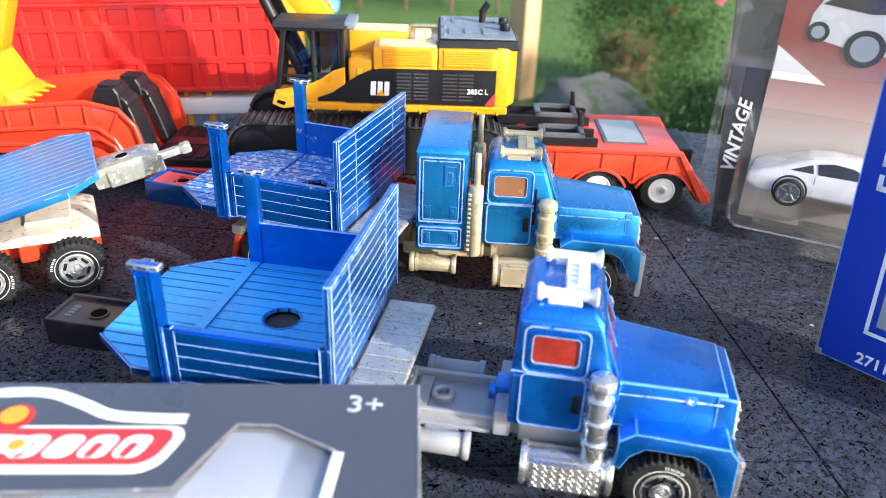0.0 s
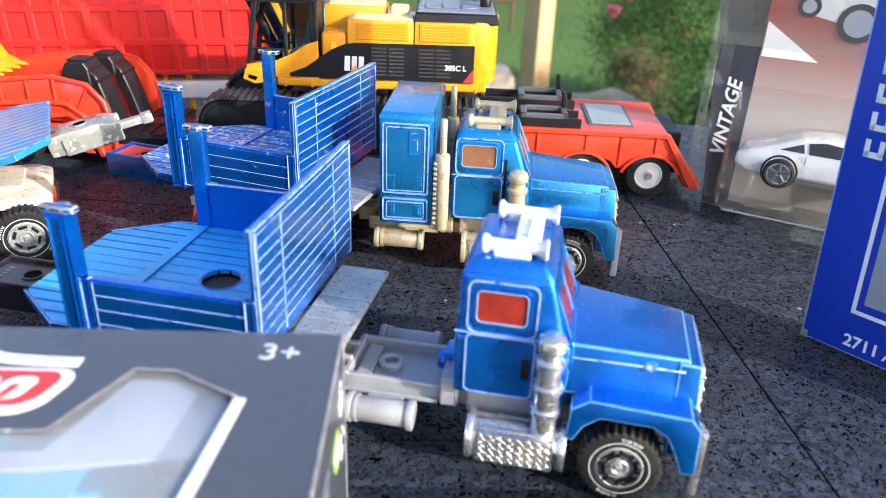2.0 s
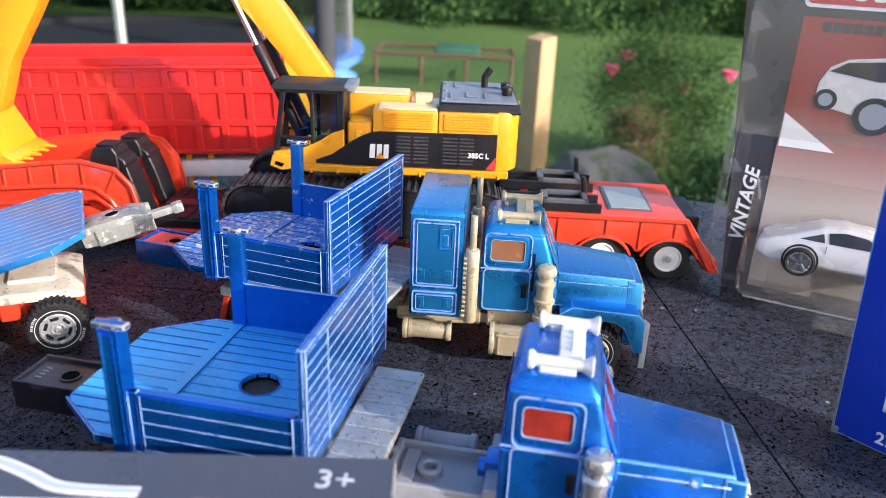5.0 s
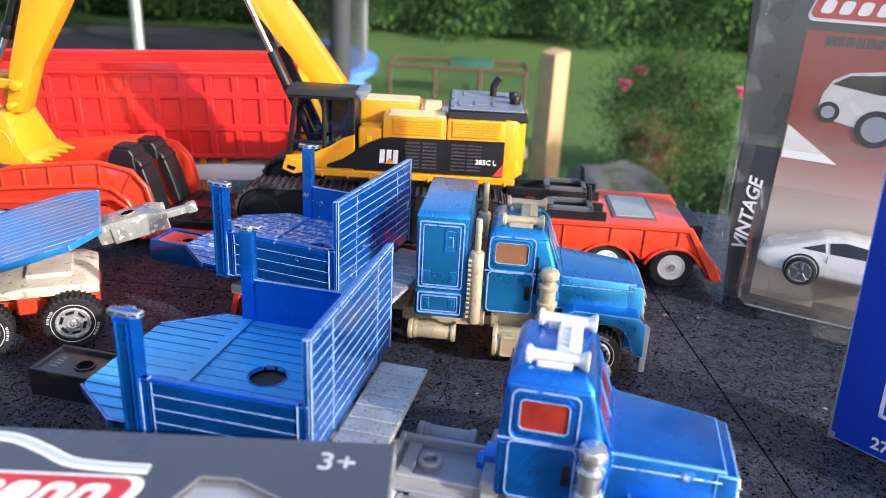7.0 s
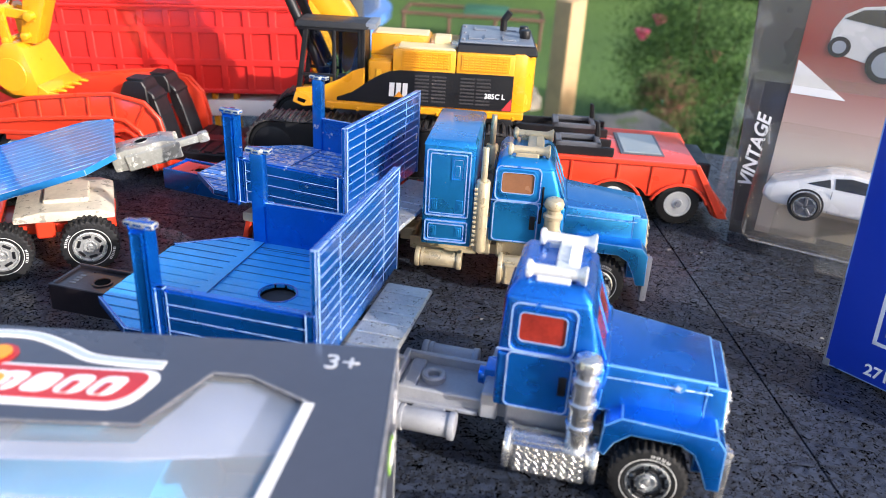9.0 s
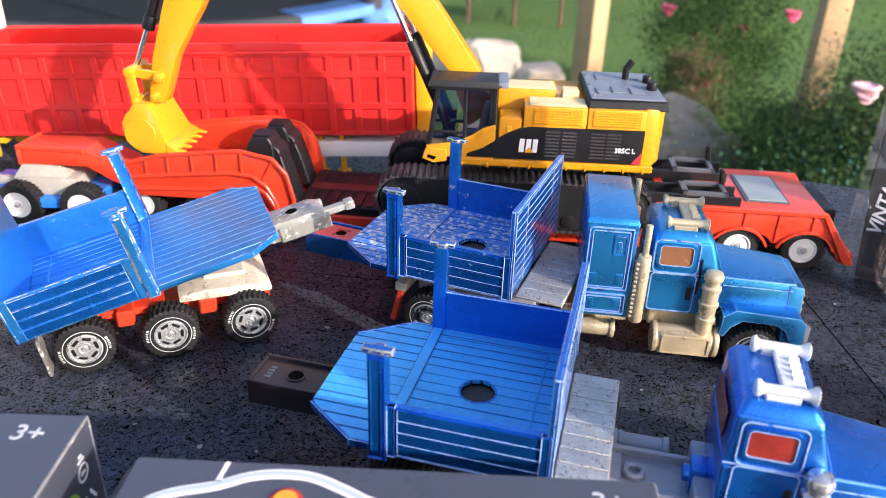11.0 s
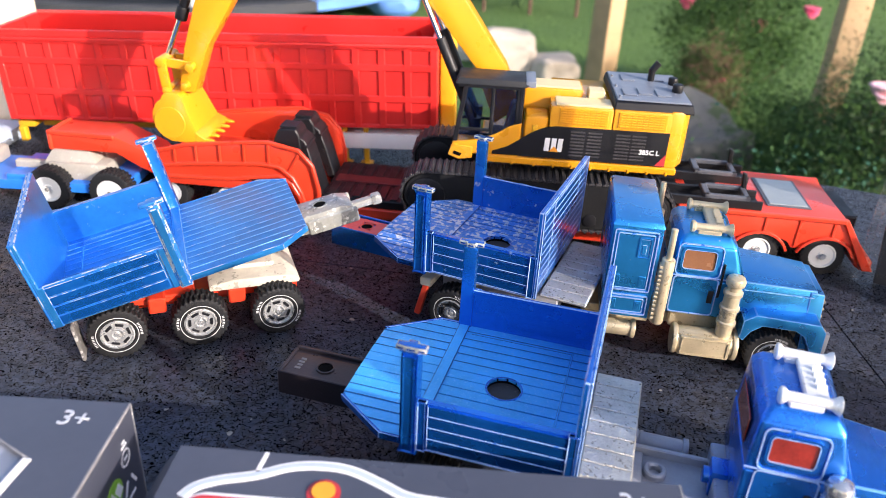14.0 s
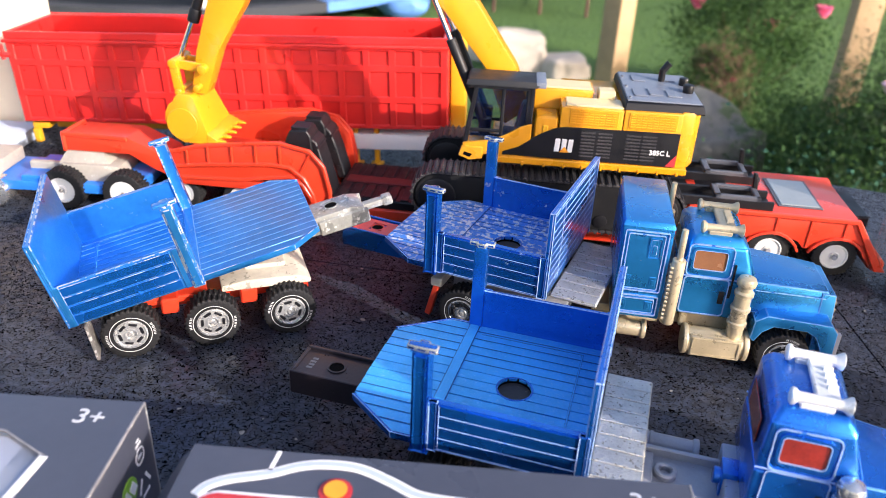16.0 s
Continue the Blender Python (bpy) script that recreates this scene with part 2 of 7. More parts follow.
BLISTER = clear("blister_plastic", (0.98, 0.98, 0.97), 0.03, 0.06, 0.018)
SLEEVE = clear("thin_clear_sleeve", (0.97, 0.97, 0.97), 0.03, 0.08, 0.025)
BLISTER_EDGE = clear("bent_blister_edge", (0.96, 0.96, 0.96), 0.08, 0.06, 0.06)
CARPAINT = material("pearl_white_car_paint", (0.60, 0.60, 0.61), 0.22, 0.1, 0.04, 80, coat=0.8)
DARKGLASS = material("black_car_glass", (0.012, 0.012, 0.014), 0.08, 0, 0.05, 80, coat=0.5)
WOOD = material("weathered_timber", (0.40, 0.27, 0.14), 0.7, 0, 0.25, 14, 0.4, 120)
BEIGE = material("plain_beige_card", (0.80, 0.66, 0.48), 0.7, 0, 0.10, 20, 0.1, 300)
PALELID = material("pale_blue_card", (0.50, 0.58, 0.72), 0.5, 0, 0.06, 30)
SANDSTONE = material("pale_sandstone", (0.52, 0.45, 0.36), 0.85, 0, 0.2, 9, 0.5, 120)
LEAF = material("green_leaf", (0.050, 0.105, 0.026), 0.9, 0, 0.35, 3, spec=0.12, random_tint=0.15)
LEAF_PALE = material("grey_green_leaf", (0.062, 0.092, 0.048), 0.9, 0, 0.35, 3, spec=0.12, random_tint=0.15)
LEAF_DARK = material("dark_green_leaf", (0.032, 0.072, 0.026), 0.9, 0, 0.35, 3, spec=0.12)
CONIFER = material("blue_green_conifer_leaf", (0.038, 0.110, 0.075), 0.9, 0, 0.35, 3, spec=0.12)
PETAL = material("pink_petal", (0.70, 0.10, 0.22), 0.6, 0, 0.2, 10)
PETAL_PALE = material("pale_pink_petal", (0.70, 0.42, 0.46), 0.6, 0, 0.2, 10)
BARK = material("brown_stem", (0.11, 0.07, 0.045), 0.8, 0, 0.3, 20)
NET = material("dark_safety_net", (0.035, 0.038, 0.045), 0.8, 0, 0.3, 8)
PADBLUE = material("blue_padding", (0.10, 0.24, 0.58), 0.5, 0, 0.15, 4)
GALV = material("galvanised_tube", (0.55, 0.56, 0.57), 0.4, 0.8, 0.1, 10)
RUST = material("rust_red_tube", (0.10, 0.05, 0.035), 0.6, 0.1, 0.2, 10)
PAVING = material("grey_paving", (0.26, 0.26, 0.25), 0.85, 0, 0.2, 6, 0.4, 60)


def crumb_top():
    """Bound rubber crumb: dark blue-grey granules with black voids and a few pale grains."""
    m = bpy.data.materials.new("black_rubber_crumb")
    m.use_nodes = True
    nt, L = m.node_tree, m.node_tree.links.new
    b = nt.nodes["Principled BSDF"]
    co = nt.nodes.new("ShaderNodeTexCoord")

    def node(kind, **put):
        n = nt.nodes.new(kind)
        for k, v in put.items():
            n.inputs[k].default_value = v
        return n
    warp = node("ShaderNodeTexNoise", Scale=420.0, Detail=3.0)
    L(co.outputs["Object"], warp.inputs["Vector"])
    add = nt.nodes.new("ShaderNodeMixRGB")
    add.blend_type, add.inputs[0].default_value = "LINEAR_LIGHT", 0.0012
    L(co.outputs["Object"], add.inputs[1])
    L(warp.outputs["Color"], add.inputs[2])
    v = node("ShaderNodeTexVoronoi", Scale=760.0)
    L(add.outputs[0], v.inputs["Vector"])
    sep = nt.nodes.new("ShaderNodeSeparateColor")
    L(v.outputs["Color"], sep.inputs[0])
    ramp = nt.nodes.new("ShaderNodeValToRGB")
    e = ramp.color_ramp.elements
    e[0].position, e[0].color = 0.10, (0.010, 0.013, 0.022, 1)
    e[1].position, e[1].color = 1.0, (0.038, 0.050, 0.082, 1)
    L(sep.outputs[0], ramp.inputs[0])
    # pits between granules: long, broken and black
    vn = node("ShaderNodeTexNoise", Scale=560.0, Detail=2.5, Roughness=0.62, Distortion=2.6)
    L(co.outputs["Object"], vn.inputs["Vector"])
    void = nt.nodes.new("ShaderNodeMapRange")
    void.inputs["From Min"].default_value, void.inputs["From Max"].default_value = 0.415, 0.455
    L(vn.outputs[0], void.inputs["Value"])
    mx0 = nt.nodes.new("ShaderNodeMix")
    mx0.data_type = "RGBA"
    L(void.outputs[0], mx0.inputs["Factor"])
    mx0.inputs["A"].default_value = (0.0015, 0.0015, 0.002, 1)
    L(ramp.outputs[0], mx0.inputs["B"])
    # pale grains
    v2 = node("ShaderNodeTexVoronoi", Scale=150.0)
    L(add.outputs[0], v2.inputs["Vector"])
    s2 = nt.nodes.new("ShaderNodeSeparateColor")
    L(v2.outputs["Color"], s2.inputs[0])
    near, rare, both = (nt.nodes.new("ShaderNodeMath") for _ in range(3))
    near.operation, near.inputs[1].default_value = "LESS_THAN", 0.13
    rare.operation, rare.inputs[1].default_value = "GREATER_THAN", 0.88
    both.operation = "MULTIPLY"
    L(v2.outputs["Distance"], near.inputs[0])
    L(s2.outputs[1], rare.inputs[0])
    L(near.outputs[0], both.inputs[0])
    L(rare.outputs[0], both.inputs[1])
    mx = nt.nodes.new("ShaderNodeMix")
    mx.data_type = "RGBA"
    L(both.outputs[0], mx.inputs["Factor"])
    L(mx0.outputs["Result"], mx.inputs["A"])
    mx.inputs["B"].default_value = (0.30, 0.29, 0.25, 1)
    L(mx.outputs["Result"], b.inputs["Base Color"])
    rr = nt.nodes.new("ShaderNodeMapRange")
    rr.inputs["To Min"].default_value, rr.inputs["To Max"].default_value = 0.30, 0.62
    L(sep.outputs[1], rr.inputs["Value"])
    L(rr.outputs[0], b.inputs["Roughness"])
    sp = nt.nodes.new("ShaderNodeMath")
    sp.operation, sp.inputs[1].default_value = "MULTIPLY", 0.56
    L(void.outputs[0], sp.inputs[0])
    L(sp.outputs[0], b.inputs["Specular IOR Level"])
    hsum = nt.nodes.new("ShaderNodeMath")
    hsum.operation, hsum.inputs[1].default_value = "MULTIPLY_ADD", 0.5
    L(sep.outputs[2], hsum.inputs[0])
    L(void.outputs[0], hsum.inputs[2])
    bp = nt.nodes.new("ShaderNodeBump")
    bp.inputs["Strength"].default_value, bp.inputs["Distance"].default_value = 1.0, 0.0009
    L(hsum.outputs[0], bp.inputs["Height"])
    L(bp.outputs[0], b.inputs["Normal"])
    return m


SLAB = crumb_top()


def lawn_material():
    m = bpy.data.materials.new("lawn_grass")
    m.use_nodes = True
    nt, L = m.node_tree, m.node_tree.links.new
    b = nt.nodes["Principled BSDF"]
    co = nt.nodes.new("ShaderNodeTexCoord")
    a, c = nt.nodes.new("ShaderNodeTexNoise"), nt.nodes.new("ShaderNodeTexNoise")
    a.inputs["Scale"].default_value, a.inputs["Detail"].default_value = 0.9, 6
    c.inputs["Scale"].default_value, c.inputs["Detail"].default_value = 30, 4
    for n in (a, c):
        L(co.outputs["Object"], n.inputs["Vector"])
    ramp = nt.nodes.new("ShaderNodeValToRGB")
    e = ramp.color_ramp.elements
    e[0].position, e[0].color = 0.32, (0.036, 0.090, 0.013, 1)
    e[1].position, e[1].color = 0.70, (0.088, 0.165, 0.028, 1)
    mixn = nt.nodes.new("ShaderNodeMath")
    mixn.operation, mixn.inputs[1].default_value = "MULTIPLY_ADD", 0.35
    L(c.outputs[0], mixn.inputs[0])
    sub = nt.nodes.new("ShaderNodeMath")
    sub.operation, sub.inputs[1].default_value = "MULTIPLY", 0.68
    L(a.outputs[0], sub.inputs[0])
    L(sub.outputs[0], mixn.inputs[2])
    L(mixn.outputs[0], ramp.inputs[0])
    L(ramp.outputs[0], b.inputs["Base Color"])
    b.inputs["Roughness"].default_value = 0.8
    bp = nt.nodes.new("ShaderNodeBump")
    bp.inputs["Strength"].default_value, bp.inputs["Distance"].default_value = 0.8, 0.03
    L(c.outputs[0], bp.inputs["Height"])
    L(bp.outputs[0], b.inputs["Normal"])
    return m


LAWN = lawn_material()


# ---- mesh helpers: lengths in millimetres ----
def bevelled(bm, width, edge=0, segments=1):
    if width > 0:
        bmesh.ops.bevel(bm, geom=list(bm.edges), offset=width, segments=segments, profile=0.6, affect="EDGES", material=edge, clamp_overlap=True)
    return bm


def block(x0, x1, y0, y1, z0, z1, bevel=0.25, edge=0, segments=1):
    bm = bmesh.new()
    bmesh.ops.create_cube(bm, size=1.0)
    for v in bm.verts:
        v.co = Vector((x0 if v.co.x < 0 else x1, y0 if v.co.y < 0 else y1, z0 if v.co.z < 0 else z1))
    return bevelled(bm, bevel, edge, segments)


def hexa(low, high, bevel=0.25, edge=0, segments=1):
    """A solid between two four-cornered rings, both anticlockwise from above."""
    bm = bmesh.new()
    a, b = [bm.verts.new(p) for p in low], [bm.verts.new(p) for p in high]
    bm.faces.new(a[::-1])
    bm.faces.new(b)
    for i in range(4):
        bm.faces.new((a[i], a[(i + 1) % 4], b[(i + 1) % 4], b[i]))
    return bevelled(bm, bevel, edge, segments)


def prism(points, lo, hi, axis="y", bevel=0.25, edge=0, segments=1):
    """A flat outline pushed along an axis. For y the outline is (x, z), for x (y, z), for z (x, y)."""
    put = {"y": lambda p, d: (p[0], d, p[1]), "x": lambda p, d: (d, p[0], p[1]), "z": lambda p, d: (p[0], p[1], d)}[axis]
    bm = bmesh.new()
    a, b = [bm.verts.new(put(p, lo)) for p in points], [bm.verts.new(put(p, hi)) for p in points]
    n = len(points)
    bm.faces.new(a)
    bm.faces.new(b[::-1])
    for i in range(n):
        bm.faces.new((a[(i + 1) % n], a[i], b[i], b[(i + 1) % n]))
    bmesh.ops.recalc_face_normals(bm, faces=list(bm.faces))
    return bevelled(bm, bevel, edge, segments)


def band(points, thick, y0, y1, bevel=0.25):
    """A strip of even thickness bent along a line in the x-z plane."""
    pts = [Vector(p) for p in points]
    a, b = [], []
    for i, p in enumerate(pts):
        d = (pts[min(i + 1, len(pts) - 1)] - pts[max(i - 1, 0)]).normalized()
        n = Vector((-d.y, d.x)) * thick / 2
        a.append(tuple(p + n))
        b.append(tuple(p - n))
    return prism(a + b[::-1], y0, y1, "y", bevel)


def rod(p, q, r, r2=None, sides=16, bevel=0.0):
    p, q = Vector(p), Vector(q)
    bm = bmesh.new()
    bmesh.ops.create_cone(bm, cap_ends=True, segments=sides, radius1=r, radius2=r if r2 is None else r2, depth=(q - p).length)
    if bevel:
        rim = [e for e in bm.edges if abs(e.verts[0].co.z - e.verts[1].co.z) < 1e-6]
        bmesh.ops.bevel(bm, geom=rim, offset=bevel, segments=2, profile=0.5, affect="EDGES", clamp_overlap=True)
    bm.transform(Matrix.Translation((p + q) / 2) @ (q - p).to_track_quat("Z", "Y").to_matrix().to_4x4())
    return bm


def lathe(profile, axis="z", sides=32, at=(0, 0, 0), hollow=False):
    """A turned solid from (radius, height) pairs; hollow: a ring whose outline closes on itself."""
    bm = bmesh.new()
    rings = []
    for r, h in profile:
        rings.append([bm.verts.new((r * math.cos(6.283185 * i / sides), r * math.sin(6.283185 * i / sides), h)) for i in range(sides)])
    for a, b in zip(rings, rings[1:] + rings[:1] if hollow else rings[1:]):
        for i in range(sides):
            bm.faces.new((a[i], a[(i + 1) % sides], b[(i + 1) % sides], b[i]))
    for ring in () if hollow else (rings[0], rings[-1]):
        bm.faces.new(ring)
    bmesh.ops.recalc_face_normals(bm, faces=list(bm.faces))
    turn = {"z": Matrix(), "y": Matrix.Rotation(radians(90), 4, "X"), "x": Matrix.Rotation(radians(90), 4, "Y")}[axis]
    bm.transform(Matrix.Translation(at) @ turn)
    return bm


def join(*some):
    out = bmesh.new()
    for bm in some:
        me = bpy.data.meshes.new("tmp")
        bm.to_mesh(me)
        out.from_mesh(me)
        bpy.data.meshes.remove(me)
        bm.free()
    return out


def moved(bm, m):
    bm.transform(m)
    return bm


def mesh_of(name, bm, mats, smooth=35, scale=0.001):
    if scale != 1:
        bmesh.ops.scale(bm, vec=(scale,) * 3, verts=list(bm.verts))
    me = bpy.data.meshes.new(name)
    bm.to_mesh(me)
    bm.free()
    for m in mats if isinstance(mats, (list, tuple)) else [mats]:
        me.materials.append(m)
    if smooth:
        me.polygons.foreach_set("use_smooth", [True] * len(me.polygons))
        me.set_sharp_from_angle(angle=radians(smooth))
    return me


def part(name, bm, mats, parent=None, label="", smooth=35, at=None):
    """One mesh object, from a bmesh in millimetres or from a ready mesh, under a thing or a part."""
    me = bm if isinstance(bm, bpy.types.Mesh) else mesh_of(name, bm, mats, smooth)
    ob = new(name, me)
    ob.parent = parent
    if at is not None:
        ob.matrix_basis = at
    return tagged(ob, label)


def mm(x, y, z=0, rx=0, ry=0, rz=0):
    return pose(x / 1000, y / 1000, z / 1000, rx, ry, rz)


def sized(m, s, sz):
    return m @ Matrix.Diagonal((s, s, sz, 1))


def thing(name, m, label, category, group="", kind=""):
    ob = new(name)
    ob.empty_display_size = 0.01
    ob.matrix_basis = m
    return tagged(ob, label, category, group, kind)


def writing(name, text, size, mat, parent, m, label="", bold=0.0, lean=0.0):
    cu = bpy.data.curves.new(name, "FONT")
    cu.body, cu.size, cu.extrude, cu.offset = text, size / 1000, 0.00006, bold / 1000
    cu.resolution_u, cu.shear = 3, lean
    tmp = bpy.data.objects.new("tmp", cu)
    me = bpy.data.meshes.new_from_object(tmp)
    bpy.data.objects.remove(tmp)
    me.materials.append(mat)
    return part(name, me, mat, parent, label, at=m)


# ---- the slab top on which everything stands ----
def seam_low(x):
    return 167.0 + 0.08 * (x - 95)


def seam_high(x):
    return 275.0 - 0.05 * (x + 92)


table = tagged(new("table_top"), "black rubber crumb slabs with narrow open joints", "table top", kind="structure")
def seam_across(y):
    return 107.0 - 0.105 * (y - 168)


GAP = 0.3
columns = (((lambda y: -700), (lambda y: seam_across(y) - GAP)), ((lambda y: seam_across(y) + GAP), (lambda y: 420)))
for x0, x1 in columns:
    for lo, hi in (((lambda x: -500), seam_low), (seam_low, seam_high), (seam_high, (lambda x: 398 - 0.22 * (x - 150)))):
        ya, yb = lo(100), hi(100)
        ring = [(x0(ya), lo(x0(ya)) + GAP), (x1(ya), lo(x1(ya)) + GAP), (x1(yb), hi(x1(yb)) - GAP), (x0(yb), hi(x0(yb)) - GAP)]
        part("slab", hexa([(*p, -20) for p in ring], [(*p, 0) for p in ring], 0.0), SLAB, table)
part("bedding", block(-690, 410, -499, 330, -60, -20.5, 0.5), DARKGREY, table)
part("plinth", block(-660, 380, -470, 300, -790, -60, 6), PAVING, table)


# ---- wheels shared by all toy trucks ----
def tyre_bm(r, w, knobs=32):
    n = knobs * 4
    body = lathe([(r * 0.58, -w * 0.42), (r * 0.62, -w / 2), (r * 0.88, -w / 2), (r * 0.95, -w * 0.49), (r, -w * 0.45), (r, -w * 0.03), (r, w * 0.03), (r, w * 0.45), (r * 0.95, w * 0.49),
                  (r * 0.88, w / 2), (r * 0.62, w / 2), (r * 0.58, w * 0.42)], "z", n, hollow=True)
    for v in body.verts:
        i = round(math.atan2(v.co.y, v.co.x) / 6.283185 * n) + (2 if v.co.z > 0 else 0)
        if i % 4 in (0, 1) and math.hypot(v.co.x, v.co.y) > r * 0.94:
            v.co.x, v.co.y = v.co.x * 0.945, v.co.y * 0.945
    return moved(body, Matrix.Rotation(radians(90), 4, "X"))


def rim_bm(r, w, side, slots):
    """A pressed rim with oval holes round a raised hub, on the outer side (-1 or 1 along y)."""
    y = side * w * 0.44
    k = 1.0 if slots else 1.06
    dish = lathe([(r * 0.57 * k, side * w * 0.30), (r * 0.58 * k, side * w * 0.48), (r * 0.53 * k, side * w * 0.50), (r * 0.49 * k, side * w * 0.42),
                  (r * 0.24, side * w * 0.44), (r * 0.21, side * w * 0.50), (r * 0.18, side * w * 0.50), (r * 0.16, side * w * 0.42), (r * 0.09, side * w * 0.42), (r * 0.08, side * w * 0.53), (0.01, side * w * 0.54)], "y", 32)
    dish.transform(Matrix.Scale(-1, 4, (0, 1, 0)))
    bmesh.ops.recalc_face_normals(dish, faces=list(dish.faces))
    return dish


def slots_bm(r, w, side):
    out = []
    # Black blocks put the shade of the rim's holes into colour.
    for i in range(6):
        a = 6.283185 * (i + 0.5) / 6
        b = block(-r * 0.145, r * 0.145, side * w * 0.36, side * w * 0.475, r * 0.325, r * 0.435, r * 0.050, 0, 3)
        out.append(moved(b, Matrix.Rotation(a, 4, "Y")))
    return join(*out)


def ring_bm(r, w, side):
    """A fine white line round the sidewall and two short runs of raised marks."""
    y = side * w * 0.503
    bm = bmesh.new()

    def arc(r0, r1, a0, a1, n):
        for i in range(n):
            q = []
            for rr, a in ((r0, i), (r1, i), (r1, i + 1), (r0, i + 1)):
                t = a0 + (a1 - a0) * a / n
                q.append(bm.verts.new((rr * math.cos(t), y, rr * math.sin(t))))
            bm.faces.new(q)
    arc(r * 0.695, r * 0.718, 0, 6.2832, 40)
    for mid in (1.1, 1.1 + 3.1416):
        for k in range(4):
            a = mid + (k - 1.5) * 0.17
            arc(r * 0.76, r * 0.845, a - 0.055, a - 0.018, 1)
            arc(r * 0.76, r * 0.845, a + 0.018, a + 0.055, 1)
    return bm


WHEELS = {}


def wheel(parent, x, y, r, w, side, rim_mat, slots=True, spin=0):
    key = (round(r, 2), round(w, 2), side, rim_mat.name)
    if key not in WHEELS:
        WHEELS[key] = (mesh_of("tyre", tyre_bm(r, w), RUBBER), mesh_of("rim", rim_bm(r, w, side, slots), rim_mat),
                       mesh_of("rim_hole", slots_bm(r, w, side), BLACK) if slots else None,
                       mesh_of("sidewall_print", ring_bm(r, w, side), PRINT, 0) if slots else None,
                       mesh_of("hub_recess", lathe([(r * 0.10, side * w * 0.40), (r * 0.155, side * w * 0.40), (r * 0.155, side * w * 0.435), (r * 0.10, side * w * 0.435)], "y", 20, hollow=True), BLACK) if slots else None)
    tyre, rim, holes, ring, hub = WHEELS[key]
    ob = part("wheel", tyre, RUBBER, parent, at=mm(x, y, r, 0, spin, 0))
    part("rim", rim, rim_mat, ob)
    if not holes:
        part("hub_pin", rod((0, side * w * 0.50, 0), (0, side * w * 0.56, 0), r * 0.09, sides=12), FLAP, ob)
    else:
        part("hub_recess", hub, BLACK, ob)
        part("rim_hole", holes, BLACK, ob)
        part("sidewall_print", ring, PRINT, ob)
    return ob


R_W = 8.4


def axle(parent, x, half, r, w, mat, slots=True, spin=0):
    wheel(parent, x, -half, r, w, -1, mat, slots, spin)
    wheel(parent, x, half, r, w, 1, mat, slots, spin + 40)
    part("axle", rod((x, -half, r), (x, half, r), 1.1, sides=10), ZINC, parent)


# ---- stake-sided trailers ----
def tail_x(y, tail, wide):
    """Where the deck ends at y: straight across to half a width, then cut back."""
    return tail + max(0.0, abs(y) - wide) * 1.36


